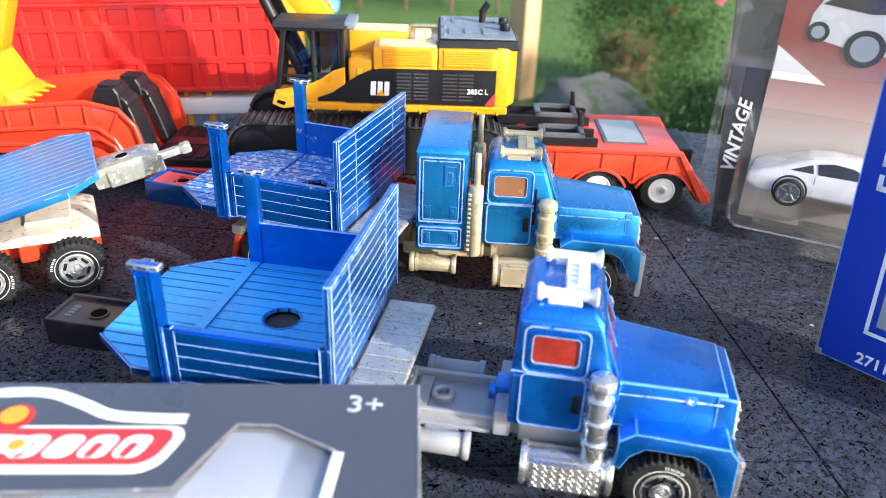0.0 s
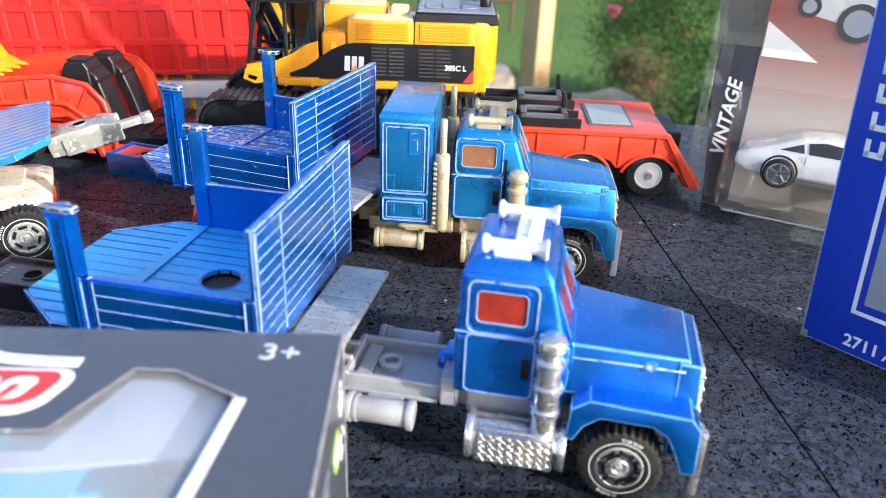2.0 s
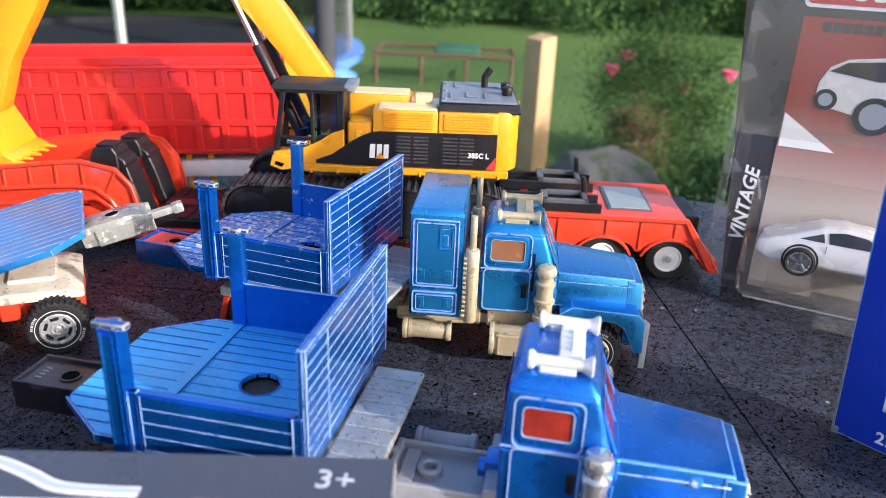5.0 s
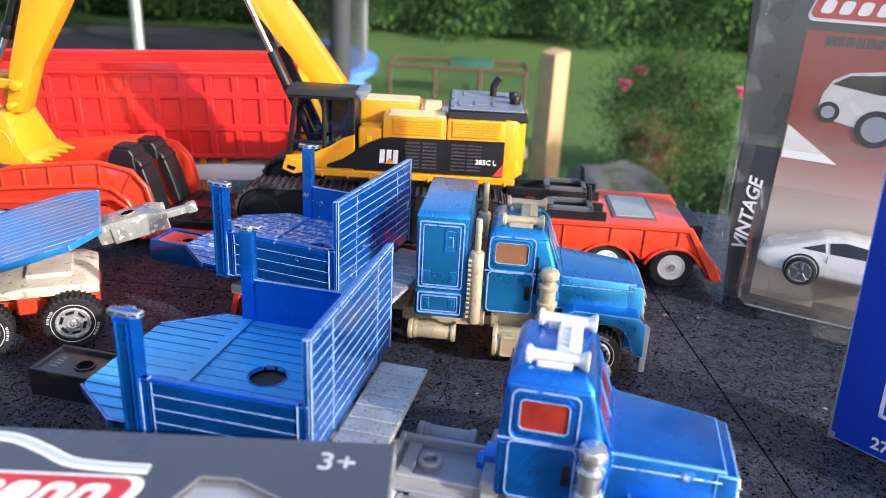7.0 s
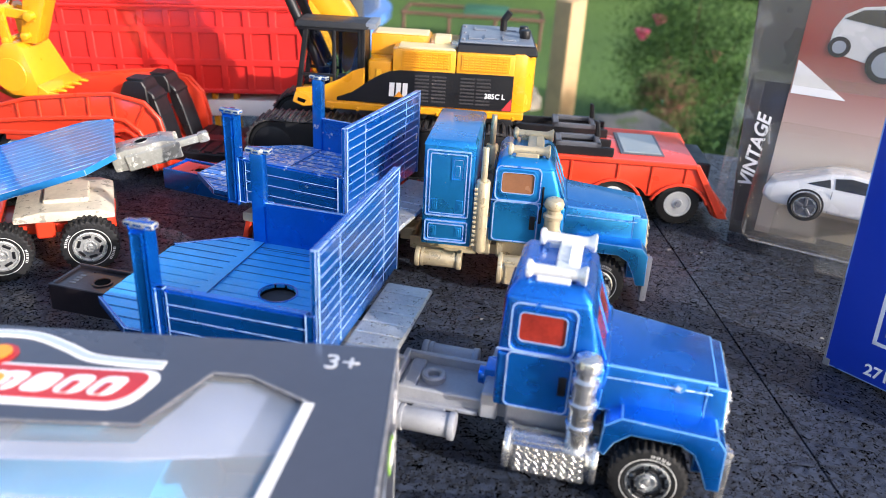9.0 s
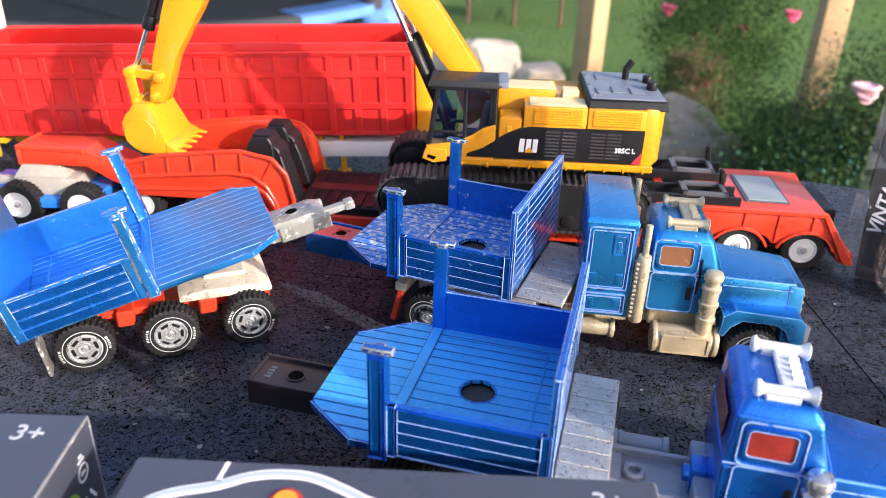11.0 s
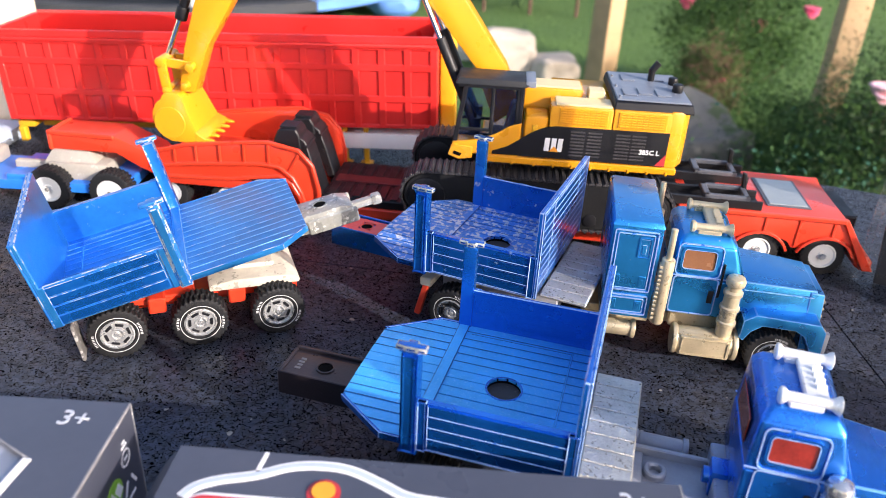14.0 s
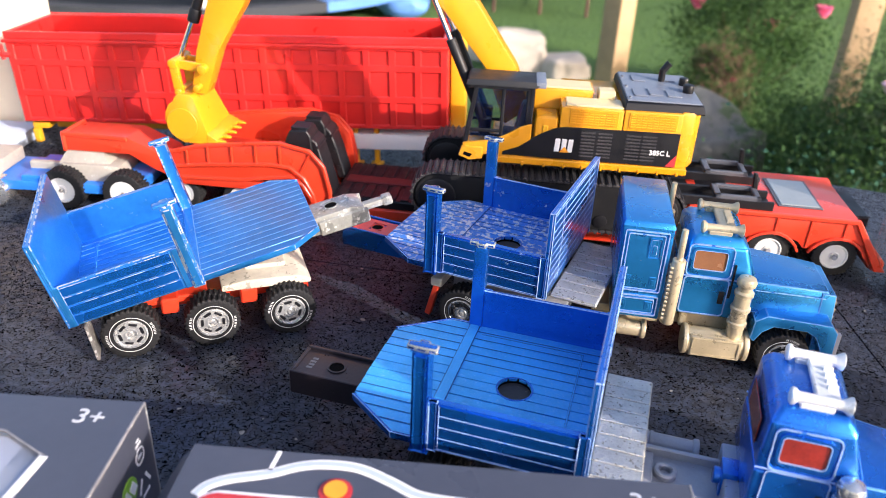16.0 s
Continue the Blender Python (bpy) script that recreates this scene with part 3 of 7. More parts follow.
def trailer(m, label, paint, edge, deck_paint, hitch_mat, hitch_top, plate_mat, tilt=0.0, axles=(-34, -10), legs=True, chassis=None, chip_caps=ZINC, hitch_angle=0.0, board_paint=None, bed_z=26.2, tail=-56.5, hole=True, hole_x=-18.0, plate_x=15.6, wide=15.2):
    t = thing("stake_trailer", m, label, "toy trailer", "stake trailers")
    bed = [paint, edge]
    deck = [deck_paint, GROOVE_SHADE if hole else RIDGE]
    bare = [paint, paint] if hole else bed
    up = Matrix.Translation((0, 0, bed_z / 1000)) @ Matrix.Rotation(radians(tilt), 4, "Y")   # the bed, tipped about its head end
    n, w = 14, 49.0 / 14
    for i in range(n):
        y0, y1 = -24.5 + i * w + 0.16, -24.5 + (i + 1) * w - 0.16
        cx, cr = hole_x, 4.2
        left = [(tail_x(y0, tail, wide), y0), (tail_x(y1, tail, wide), y1)]
        ys = [y0 + (y1 - y0) * k / 6 for k in range(7)]
        hit = [y for y in ys if abs(y) < cr]
        if len(hit) < 2 or not hole:
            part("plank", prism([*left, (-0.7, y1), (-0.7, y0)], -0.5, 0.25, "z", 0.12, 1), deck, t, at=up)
        else:
            arc = [(cx - math.sqrt(max(0, cr * cr - y * y)), y) for y in ys]
            part("plank", prism([*left, *arc[::-1]], -0.5, 0.25, "z", 0.0), deck, t, at=up)
            arc = [(cx + math.sqrt(max(0, cr * cr - y * y)), y) for y in ys]
            part("plank", prism([*arc, (-0.7, y1), (-0.7, y0)], -0.5, 0.25, "z", 0.0), deck, t, at=up)
    outline = [(tail_x(-25, tail, wide), -25), (tail, -wide), (tail, wide), (tail_x(25, tail, wide), 25)]
    # underside plates leave the hole open
    under = [prism([outline[0], outline[1], outline[2], outline[3], (hole_x - 5, 25), (hole_x - 5, -25)], -1.6, -0.5, "z", 0.2, 1),
             block(hole_x - 5, 0, 4.6, 25, -1.6, -0.5, 0.2, 1), block(hole_x - 5, 0, -25, -4.6, -1.6, -0.5, 0.2, 1), block(hole_x + 5, 0, -4.6, 4.6, -1.6, -0.5, 0.1, 1)]
    if not hole:
        under.append(block(-23, -13, -4.6, 4.6, -1.6, -0.5, 0.0))
    part("deck_plate", join(*under), bed, t, at=up)
    if hole:
        rim = lathe([(4.25, 0.2), (4.7, 0.2), (4.65, 0.36), (4.3, 0.36)], "z", 28, (hole_x, 0, 0), True)
        part("hole_rim", rim, bed, t, at=up)
        part("hole_pit", lathe([(4.3, -5), (4.6, -5), (4.6, 0.1), (4.3, 0.1)], "z", 24, (hole_x, 0, 0), True), HOLE, t, at=up)
        part("hole_floor", lathe([(0.01, -1.35), (4.5, -1.35), (4.5, -1.25), (0.01, -1.25)], "z", 24, (hole_x, 0, 0)), SHOE, t, at=up)
    for s in (-1, 1):
        tx = tail_x(25, tail, wide)
        lip = [(-37.5, 25 * s), (tx - 0.2, 25 * s), (tail - 0.2, (wide + 0.1) * s), (tail + 0.6, (wide - 0.2) * s), (tx + 0.25, 24.4 * s), (-37.5, 24.4 * s)]
        part("lip", prism(lip, -1.5, 0.45, "z", 0.12, 1), bed, t, at=up)
        wall = part("side_wall", block(-35, 0.4, 23.9 * s, 24.9 * s, -1.6, 11.9, 0.25, 1), bed, t, at=up)
        for k in range(4):
            z0 = -1.0 + k * 3.15
            part("board", block(-32.2, -1.2, 24.7 * s, 25.3 * s, z0, z0 + 2.8, 0.14, 1), [board_paint or paint, edge], wall)
        for xx in (-33.6, -0.9):
            part("upright", block(xx - 0.9, xx + 0.9, 24.6 * s, 25.45 * s, -1.6, 11.9, 0.2, 1), bed, wall)
        stake = join(block(-38.2, -34.6, 23.2 * s, 26.0 * s, -2.2, 25.0, 0.45, 1, 2), block(-37.6, -35.2, 25.9 * s, 26.7 * s, -1.6, 24.2, 0.3, 1))
        st = part("stake", stake, bare, t, at=up)
        cap = prism([(-39.7, 23.9 * s), (-37.6, 23.9 * s), (-37.4, 23.0 * s), (-35.2, 23.0 * s), (-35.0, 23.9 * s), (-32.9, 23.9 * s), (-32.9, 26.0 * s), (-35.0, 26.2 * s), (-37.6, 26.2 * s), (-39.7, 26.0 * s)], 25.0, 26.2, "z", 0.35, 1, 2)
        part("stake_cap", cap, [paint, chip_caps], st, "worn bare metal cap")
    part("cross_rib", block(-37.9, -34.9, -23.5, 23.5, 0.2, 0.75, 0.2, 1), deck, t, at=up)
    part("deck_bead", join(block(-6.3, -5.8, -20, 20, 0.2, 0.42, 0.08, 1), block(-33.5, -5.8, -20.3, -19.9, 0.2, 0.42, 0.08, 1), block(-33.5, -5.8, 19.9, 20.3, 0.2, 0.42, 0.08, 1)), deck, t, at=up)
    board = part("headboard", block(-0.7, 0.7, -25.4, 25.4, -1.6, 26.2, 0.3, 1), bed, t, at=up)
    for k in range(10):
        z0 = 0.0 + k * 2.52
        for y0, y1 in ((-24.4, -14.3), (-13.95, 13.95), (14.3, 24.4)):
            part("panel", block(0.55, 1.0, y0, y1, z0, z0 + 2.25, 0.12, 1), bed, board)
    part("end_frame", join(block(0.5, 1.2, -25.4, -24.6, -1.6, 26.2, 0.2, 1), block(0.5, 1.2, 24.6, 25.4, -1.6, 26.2, 0.2, 1), block(0.5, 1.2, -25.4, 25.4, 25.4, 26.3, 0.2, 1)), bed, board)
    if plate_mat:
        base = part("front_plate", block(0.9, plate_x, -21, 18, -3.0, -2.1, 0.25), plate_mat, t, "bare ribbed metal plate", at=up)
        for k in range(8):
            y0 = -20.7 + k * 4.83
            part("plate_slat", block(1.2, plate_x - 0.2, y0, y0 + 4.5, -2.15, -1.75, 0.15), plate_mat, base)
    # drawbar
    hb = Matrix.Translation(((tail + 2.5) / 1000, 0, 0.0205)) @ Matrix.Rotation(radians(hitch_angle), 4, "Y")
    if tilt:
        hb = up @ Matrix.Translation(((tail - 2.0) / 1000, 0, -0.0060)) @ Matrix.Rotation(radians(hitch_angle), 4, "Y")
    bar = join(block(-24.4, 4, -6.2, -5.3, -6.5, 0.8, 0.2), block(-24.4, 4, 5.3, 6.2, -6.5, 0.8, 0.2), block(-24.4, 4, -5.4, 5.4, -6.2, -0.2, 0.2), block(-24.6, -23.8, -6.0, 6.0, -6.4, 0.4, 0.15))
    if tilt:
        bar.free()
        bar = join(prism([(-15, -4.0), (-15, 1.0), (-11, 2.2), (5, 2.2), (5, -4.0), (-10, -5.2)], -5.6, 5.6, "y", 0.7, 0, 2), block(-16, 1, -6.4, -5.2, -4.6, 0.6, 0.4), block(-16, 1, 5.2, 6.4, -4.6, 0.6, 0.4))
    d = part("drawbar", bar, hitch_mat, t, "moulded drawbar with a round pin hole", at=hb)
    # A flat black disc gives the pin hole its shade.
    part("pin_hole", lathe([(0.01, -0.3), (2.0, -0.3), (2.0, -0.12), (0.01, -0.12)], "z", 20, (-13.6 if not tilt else -5, 0, 0 if not tilt else 2.4)), HOLE, d)
    part("pin_ring", lathe([(2.0, -0.25), (2.5, -0.25), (2.5, 0.15), (2.0, 0.15)], "z", 24, (-13.6 if not tilt else -5, 0, 0 if not tilt else 2.3), True), hitch_top, d)
    part("rivet", lathe([(0.01, -0.2), (0.9, -0.2), (0.9, 0.1), (0.5, 0.1), (0.5, -0.05), (0.01, -0.05)], "z", 16, (-3.5, 0, 0)), hitch_top, d)
    if tilt:
        part("pin_tongue", join(block(-23, -14, -1.6, 1.6, -3.0, -0.6, 0.7, 0, 2), block(-25.5, -22, -2.0, 2.0, -3.4, -0.2, 0.9, 0, 2)), hitch_mat, d)
    elif hitch_top is not hitch_mat:
        part("drawbar_top", join(block(-22.6, -16, -4.8, 4.8, -0.25, 0.25, 0.1), block(-11.2, 2, -4.8, 4.8, -0.25, 0.25, 0.1), block(-16.1, -11.1, 2.6, 4.8, -0.25, 0.24, 0.05), block(-16.1, -11.1, -4.8, -2.6, -0.25, 0.24, 0.05)), hitch_top, d, "red plastic insert")
    else:
        for k in range(4):
            part("cast_mark", block(-21.4 + 0.2 * (k % 2), -19.8, -2.6 + 1.3 * k, -1.8 + 1.3 * k, -0.2, 0.02, 0.05), DARKGREY, d)
    # running gear
    cm = chassis or GREY
    x0, x1 = min(axles) - 8, max(axles) + 8
    top = 17.5 if not tilt else 12.5
    part("chassis_frame", join(block(x0, x1, -9, -6, 9.5, top, 0.4, 0, 2), block(x0, x1, 6, 9, 9.5, top, 0.4, 0, 2), block(x0, x1, -6.5, 6.5, 10.5, 12.5, 0.3),
                               *[block(a - 3, a + 3, -14, 14, 7, 11, 0.5) for a in axles]), cm, t)
    if not tilt:
        part("bed_support", block(x0 + 6, x1 - 6, -8, 8, top - 0.5, 24.8, 0.5), cm, t)
    for i, a in enumerate(axles):
        axle(t, a, 17.0, R_W, 7.0, RIM, spin=17 * i)
    if legs:
        for s in (-1, 1):
            part("prop_leg", moved(block(-1.0, 1.0, -1.2, 1.2, -12.5, 0, 0.3), Matrix.Translation((min(axles) - 10, 17.5 * s, 15.5)) @ Matrix.Rotation(radians(14), 4, "Y")), REDSEAT, t, "slim red plastic leg")
        part("leg_bracket", block(min(axles) - 12, min(axles) - 8, -19, 19, 15, 18, 0.4), IVORY, t)
    return t


trailer(sized(mm(1.55, 175.3, 0, 0, 0, -9.7), 0.985, 0.98), "worn metallic blue stake trailer with a ribbed headboard and black drawbar", BLUE, WORN_GLINT, DECK, DARKBROWN, DARKBROWN, ZINC, legs=False, tail=-56.7, hole_x=-20.1, plate_x=12.6)
trailer(mm(-4.6, 248.3, 0, 0, 0, -16.7), "dusty metallic blue stake trailer with a red-topped blue drawbar", BLUE_SPLASH, WORN_GLINT, BLUE_DUSTY, BLUE, ORANGE, ZINC, axles=(-27, -4), tail=-57.5, hole_x=-20.0, plate_x=15.2)
# Boards keep the darker blue, so the outer side's shade sits in the colour.
third = trailer(mm(-154.6, 217.4, 0, 0, 0, 206.9), "chipped metallic blue stake trailer tipped on a three-axle ivory chassis", BLUE_LIT_RUBBED, CHIPPED, BLUE_LIT_RUBBED, DULLCLEAR, DULLCLEAR, None, tilt=14.0,
                axles=(-62, -38.3, -14.6), legs=False, chassis=ORANGE, chip_caps=CHIPPED, hitch_angle=-1, bed_z=18.3, tail=-74.5, hole=False, wide=18.5, board_paint=BLUE)
part("rear_block", join(prism([(-70, 15.0), (-70, 16.6), (-66, 18.2), (-50, 18.8), (-42, 17.6), (-42, 15.5)], -15, 15, "y", 0.7, 0, 2), block(-63, -50, -8, 8, 18.2, 19.8, 0.4)), PALEBLOCK, third, "scuffed ivory plastic block")
part("front_block", block(-38, -8, -12, 12, 12, 14.5, 0.5), ORANGE, third)
for x in (-50.2, -26.4):
    part("spring_bracket", block(x - 2.6, x + 2.6, -14.5, 14.5, 10.0, 15.2, 0.5), ORANGE, third)
for s in (-1, 1):
    part("mud_flap", moved(block(-0.5, 0.5, -3.4, 3.4, -12.5, 0, 0.25), Matrix.Translation((-3.0, 18 * s, 14.0)) @ Matrix.Rotation(radians(8), 4, "Y")), FLAP, third, "scuffed mud flap")



# ---- conventional-cab tractors ----
def cab_shell(w, z0, belt, roof):
    """Cab with an upright back, a sloped screen and a domed roof."""
    s = 0.9   # half-width lost towards the roof
    low = hexa([(-8.8, -w, z0), (14.2, -w, z0), (14.2, w, z0), (-8.8, w, z0)], [(-8.8, -w, belt), (14.2, -w, belt), (14.2, w, belt), (-8.8, w, belt)], 0.9, 0, 3)
    top = hexa([(-8.8, -w, belt - 0.2), (13.6, -w, belt - 0.2), (13.6, w, belt - 0.2), (-8.8, w, belt - 0.2)],
               [(-8.0, -w + s, roof - 2.2), (9.6, -w + s, roof - 2.2), (9.6, w - s, roof - 2.2), (-8.0, w - s, roof - 2.2)], 1.3, 0, 3)
    dome = hexa([(-8.3, -w + s - 0.3, roof - 2.9), (10.4, -w + s - 0.3, roof - 2.9), (10.4, w - s + 0.3, roof - 2.9), (-8.3, w - s + 0.3, roof - 2.9)],
                [(-6.4, -w + s + 2.0, roof), (7.8, -w + s + 2.0, roof), (7.8, w - s - 2.0, roof), (-6.4, w - s - 2.0, roof)], 1.3, 0, 3)
    return low, top, dome


def hoop(x0, x1, z0, z1, r, t, ya, yb, n=5):
    """A closed rounded rectangle of a thin strip, standing in the x-z plane between two depths."""
    def loop(d):
        rr = max(0.05, r - d)
        out = []
        for cx, cz, a0 in ((x1 - d - rr, z1 - d - rr, 0), (x0 + d + rr, z1 - d - rr, 90), (x0 + d + rr, z0 + d + rr, 180), (x1 - d - rr, z0 + d + rr, 270)):
            out += [(cx + rr * math.cos(radians(a0 + 90 * k / n)), cz + rr * math.sin(radians(a0 + 90 * k / n))) for k in range(n + 1)]
        return out
    bm = bmesh.new()
    rings = [[bm.verts.new((x, y, z)) for x, z in loop(d)] for d, y in ((0, ya), (0, yb), (t, yb), (t, ya))]
    for a, b in zip(rings, rings[1:] + rings[:1]):
        for i in range(len(a)):
            bm.faces.new((a[i], a[(i + 1) % len(a)], b[(i + 1) % len(a)], b[i]))
    bmesh.ops.recalc_face_normals(bm, faces=list(bm.faces))
    return bm


def pane(x0, x1, z0, z1, r, ya, yb, n=5):
    """A flat sheet with rounded corners in the x-z plane."""
    out = []
    for cx, cz, a0 in ((x1 - r, z1 - r, 0), (x0 + r, z1 - r, 90), (x0 + r, z0 + r, 180), (x1 - r, z0 + r, 270)):
        out += [(cx + r * math.cos(radians(a0 + 90 * k / n)), cz + r * math.sin(radians(a0 + 90 * k / n))) for k in range(n + 1)]
    return prism(out, ya, yb, "y", 0)


def tractor(m, label, paint, edge, bright, glass, sleeper, roof=46.0):
    t = thing("toy_tractor_truck", m, label, "toy truck", "tractor trucks")
    pt = [paint, paint]
    w = 14.0
    for name, bm in zip(("cab_body", "cab_upper", "cab_roof"), cab_shell(w, 17.6, 30.8, roof)):
        part(name, bm, pt, t)
    wx = -1.0 if sleeper else 0.35
    for s in (-1, 1):
        y = w * s
        o = 0.30 * s
        door = part("door", pane(-6.6 + wx, 7.0 + wx, 18.4, 31.2, 1.2, y - 0.28, y + 0.28), pt, t)
        # raised pale lines round the door, round the window and along the belt
        part("door_moulding", hoop(-6.9 + wx, 7.2 + wx, 18.3, 31.6, 1.4, 0.38, y + o - 0.16, y + o + 0.16), edge, door)
        part("belt_moulding", block(-8.9, 12.5, y - 0.22, y + 0.22, 31.3, 31.7, 0.1), edge, door)
        tilt = Matrix.Translation((wx, y - 0.42 * s, 37.3)) @ Matrix.Rotation(radians(4.0 * s), 4, "X")
        win = part("side_window", moved(pane(-5.0, 5.0, -3.2, 3.2, 1.1, -0.22, 0.22), tilt), glass, t, "coloured cab glazing")
        part("window_frame", moved(hoop(-5.75, 5.75, -3.95, 3.95, 1.7, 0.85, -0.55, 0.55), tilt), pt, win)
        part("window_bead", moved(hoop(-5.1, 5.1, -3.3, 3.3, 1.15, 0.22, -0.62, 0.62), tilt), edge, win)
        part("frame_bead", moved(hoop(-6.9, 7.1, -5.8, 5.1, 1.8, 0.34, -0.38, 0.38), tilt), edge, win)
        handle = part("door_handle", block(4.6 + wx, 6.4 + wx, y - 0.5, y + 0.5, 22.8, 27.4, 0.35, 0, 2), BLACK, door)
    a = Matrix.Translation((11.75, 0, 36.5)) @ Matrix.Rotation(radians(-22), 4, "Y")
    ws = part("windscreen", moved(block(-0.25, 0.25, -10.6, 10.6, -4.9, 5.3, 0.8), a), glass, t)
    part("screen_frame", moved(join(block(-0.3, 0.5, -11.6, -10.4, -5.6, 6.0, 0.2, 1), block(-0.3, 0.5, 10.4, 11.6, -5.6, 6.0, 0.2, 1), block(-0.3, 0.5, -0.5, 0.5, -5.4, 5.8, 0.2, 1),
                                    block(-0.3, 0.5, -11.6, 11.6, 5.1, 6.2, 0.2, 1)), a), pt, ws)
    part("rear_window", block(-9.05, -8.7, -8, 8, 33, 40, 0.4), glass, t)
    # hood, tapering forward
    hood = hexa([(13.6, -w, 21), (38.8, -11.4, 20), (38.8, 11.4, 20), (13.6, w, 21)], [(14.4, -12.6, 31.2), (37.6, -10.0, 29.4), (37.6, 10.0, 29.4), (14.4, 12.6, 31.2)], 0.45, 1, 2)
    # Hood, nose and fender edges carry painted highlights as well as wear.
    rubbed = [paint, RIDGE]
    part("hood", hood, rubbed, t)
    for s in (-1, 1):
        # The crease's light reflection, put in as a thin pale line.
        part("hood_crease", hexa([(14.4, s * 12.9 - 0.2, 28.3), (36.8, s * 10.9 - 0.2, 27.1), (36.8, s * 10.9 + 0.2, 27.1), (14.4, s * 12.9 + 0.2, 28.3)],
                                    [(14.4, s * 12.8 - 0.2, 28.6), (36.8, s * 10.8 - 0.2, 27.4), (36.8, s * 10.8 + 0.2, 27.4), (14.4, s * 12.8 + 0.2, 28.6)], 0.08), edge, t)
    part("nose", hexa([(35.5, -13.2, 9.5), (41.0, -12.8, 9.5), (41.0, 12.8, 9.5), (35.5, 13.2, 9.5)], [(35.5, -10.8, 29.0), (40.0, -10.2, 28.4), (40.0, 10.2, 28.4), (35.5, 10.8, 29.0)], 0.4, 1, 2), rubbed, t)
    part("cowl", block(12.8, 15.0, -13.3, 13.3, 19, 31.6, 0.5, 1), pt, t)
    grille = part("grille", hexa([(40.6, -10, 11), (41.5, -10, 11), (41.5, 10, 11), (40.6, 10, 11)], [(39.8, -9, 27.4), (40.7, -9, 27.4), (40.7, 9, 27.4), (39.8, 9, 27.4)], 0.3), bright, t)
    for k in range(6):
        part("grille_bar", block(41.0 - 0.12 * k, 41.8 - 0.12 * k, -9.2, 9.2, 12.2 + 2.5 * k, 13.2 + 2.5 * k, 0.2), bright, grille)
    for s in (-1, 1):
        # flared fender with an arch over the wheel
        arch = [(15.2, 14.2), (15.6, 20.5), (19.0, 22.9), (38.6, 22.0), (40.6, 19.5), (41.0, 9.6), (38.2, 9.6), (36.6, 13.5), (34.6, 17.2), (31.5, 19.0), (21.5, 19.2), (18.4, 16.8), (16.6, 13.2)]
        part("fender", prism(arch, 9.0 * s, 18.4 * s, "y", 0.3, 1, 2), rubbed, t)
        part("headlight", rod((40.6, 14.5 * s, 16.5), (41.7, 14.5 * s, 16.5), 2.2, sides=20, bevel=0.3), bright, t)
        tank = join(rod((-4.5, 15.5 * s, 9.5), (15.2, 15.5 * s, 9.5), 4.4, sides=24, bevel=0.3), block(-3.6, 14.2, 13.0 * s if s > 0 else 13.0 * s - 5.8, 13.0 * s + 5.8 if s > 0 else 13.0 * s, 5.4, 13.4, 1.2, 0, 2), block(-2.8, 13.2, 15.0 * s if s > 0 else -19.9, 19.9 if s > 0 else 15.0 * s, 6.0, 13.0, 0.5, 0, 2),
                    rod((-4.9, 15.5 * s, 9.5), (-3.4, 15.5 * s, 9.5), 5.0, sides=24, bevel=0.3), rod((14.0, 15.5 * s, 9.5), (15.6, 15.5 * s, 9.5), 5.0, sides=24, bevel=0.3))
        part("fuel_tank_step", tank, bright, t, "patterned bright fuel tank with step")
        z = 13.0
        st = [(2.4, z), (2.6, z + 1.2), (2.6, z + 4.4), (3.1, z + 4.8), (3.1, z + 5.8), (2.6, z + 6.2), (2.6, z + 9.6), (3.1, z + 10.0), (3.1, z + 11.0), (2.5, z + 11.4), (2.5, z + 15.0), (3.0, z + 15.4),
              (3.0, z + 16.4), (2.2, z + 17.0), (2.2, z + 18.2), (2.9, z + 18.8), (3.1, z + 20.0), (2.6, z + 21.2), (1.4, z + 21.8)]
        part("air_cleaner", lathe(st, "z", 24, (10.6, s * 16.4, 0)), bright, t, "ringed bright air cleaner")
        part("bottle_tank", join(rod((-31, 14 * s, 10), (-17, 14 * s, 10), 2.7, sides=20, bevel=0.3), rod((-31.6, 14 * s, 10), (-30, 14 * s, 10), 3.2, sides=20, bevel=0.3), rod((-18.2, 14 * s, 10), (-16.6, 14 * s, 10), 3.2, sides=20, bevel=0.3),
                                 rod((-29.6, 14 * s, 10), (-28.8, 14 * s, 10), 3.0, sides=20), block(-28, -20, 9 * s if s > 0 else 9 * s - 5, 9 * s + 5 if s > 0 else 9 * s, 9.0, 11, 0.3)), bright if sleeper else GREY, t)
    part("bumper", hexa([(40.6, -17.5, 4.6), (42.2, -17.5, 4.6), (42.2, 17.5, 4.6), (40.6, 17.5, 4.6)], [(40.8, -17.5, 12), (42.0, -17.5, 12), (42.0, 17.5, 12), (40.8, 17.5, 12)], 0.35, 0, 2), GREY if sleeper else bright, t)
    for s in (-1, 1):
        part("bumper_corner", block(40.2, 42.2, 15.8 * s if s > 0 else -17.8, 17.8 if s > 0 else 15.8 * s, 4.2, 19.0, 0.5, 0, 2), GREY if sleeper else bright, t)
        if sleeper:
            part("tank_panel", hoop(-2.2, 12.6, 6.4, 12.6, 0.6, 0.5, s * 19.9 - 0.3, s * 19.9 + 0.3), bright, t)
        else:
            dashes = []
            for r in range(8):
                for c in range(15):
                    dashes.append(moved(block(-0.36, 0.36, -0.08, 0.08, -0.08, 0.08, 0.03), Matrix.Translation((-1.9 + 0.98 * c + 0.45 * (r % 2), s * 19.93, 6.8 + 0.8 * r)) @ Matrix.Rotation(radians(38 if (r + c) % 2 else -38), 4, "Y")))
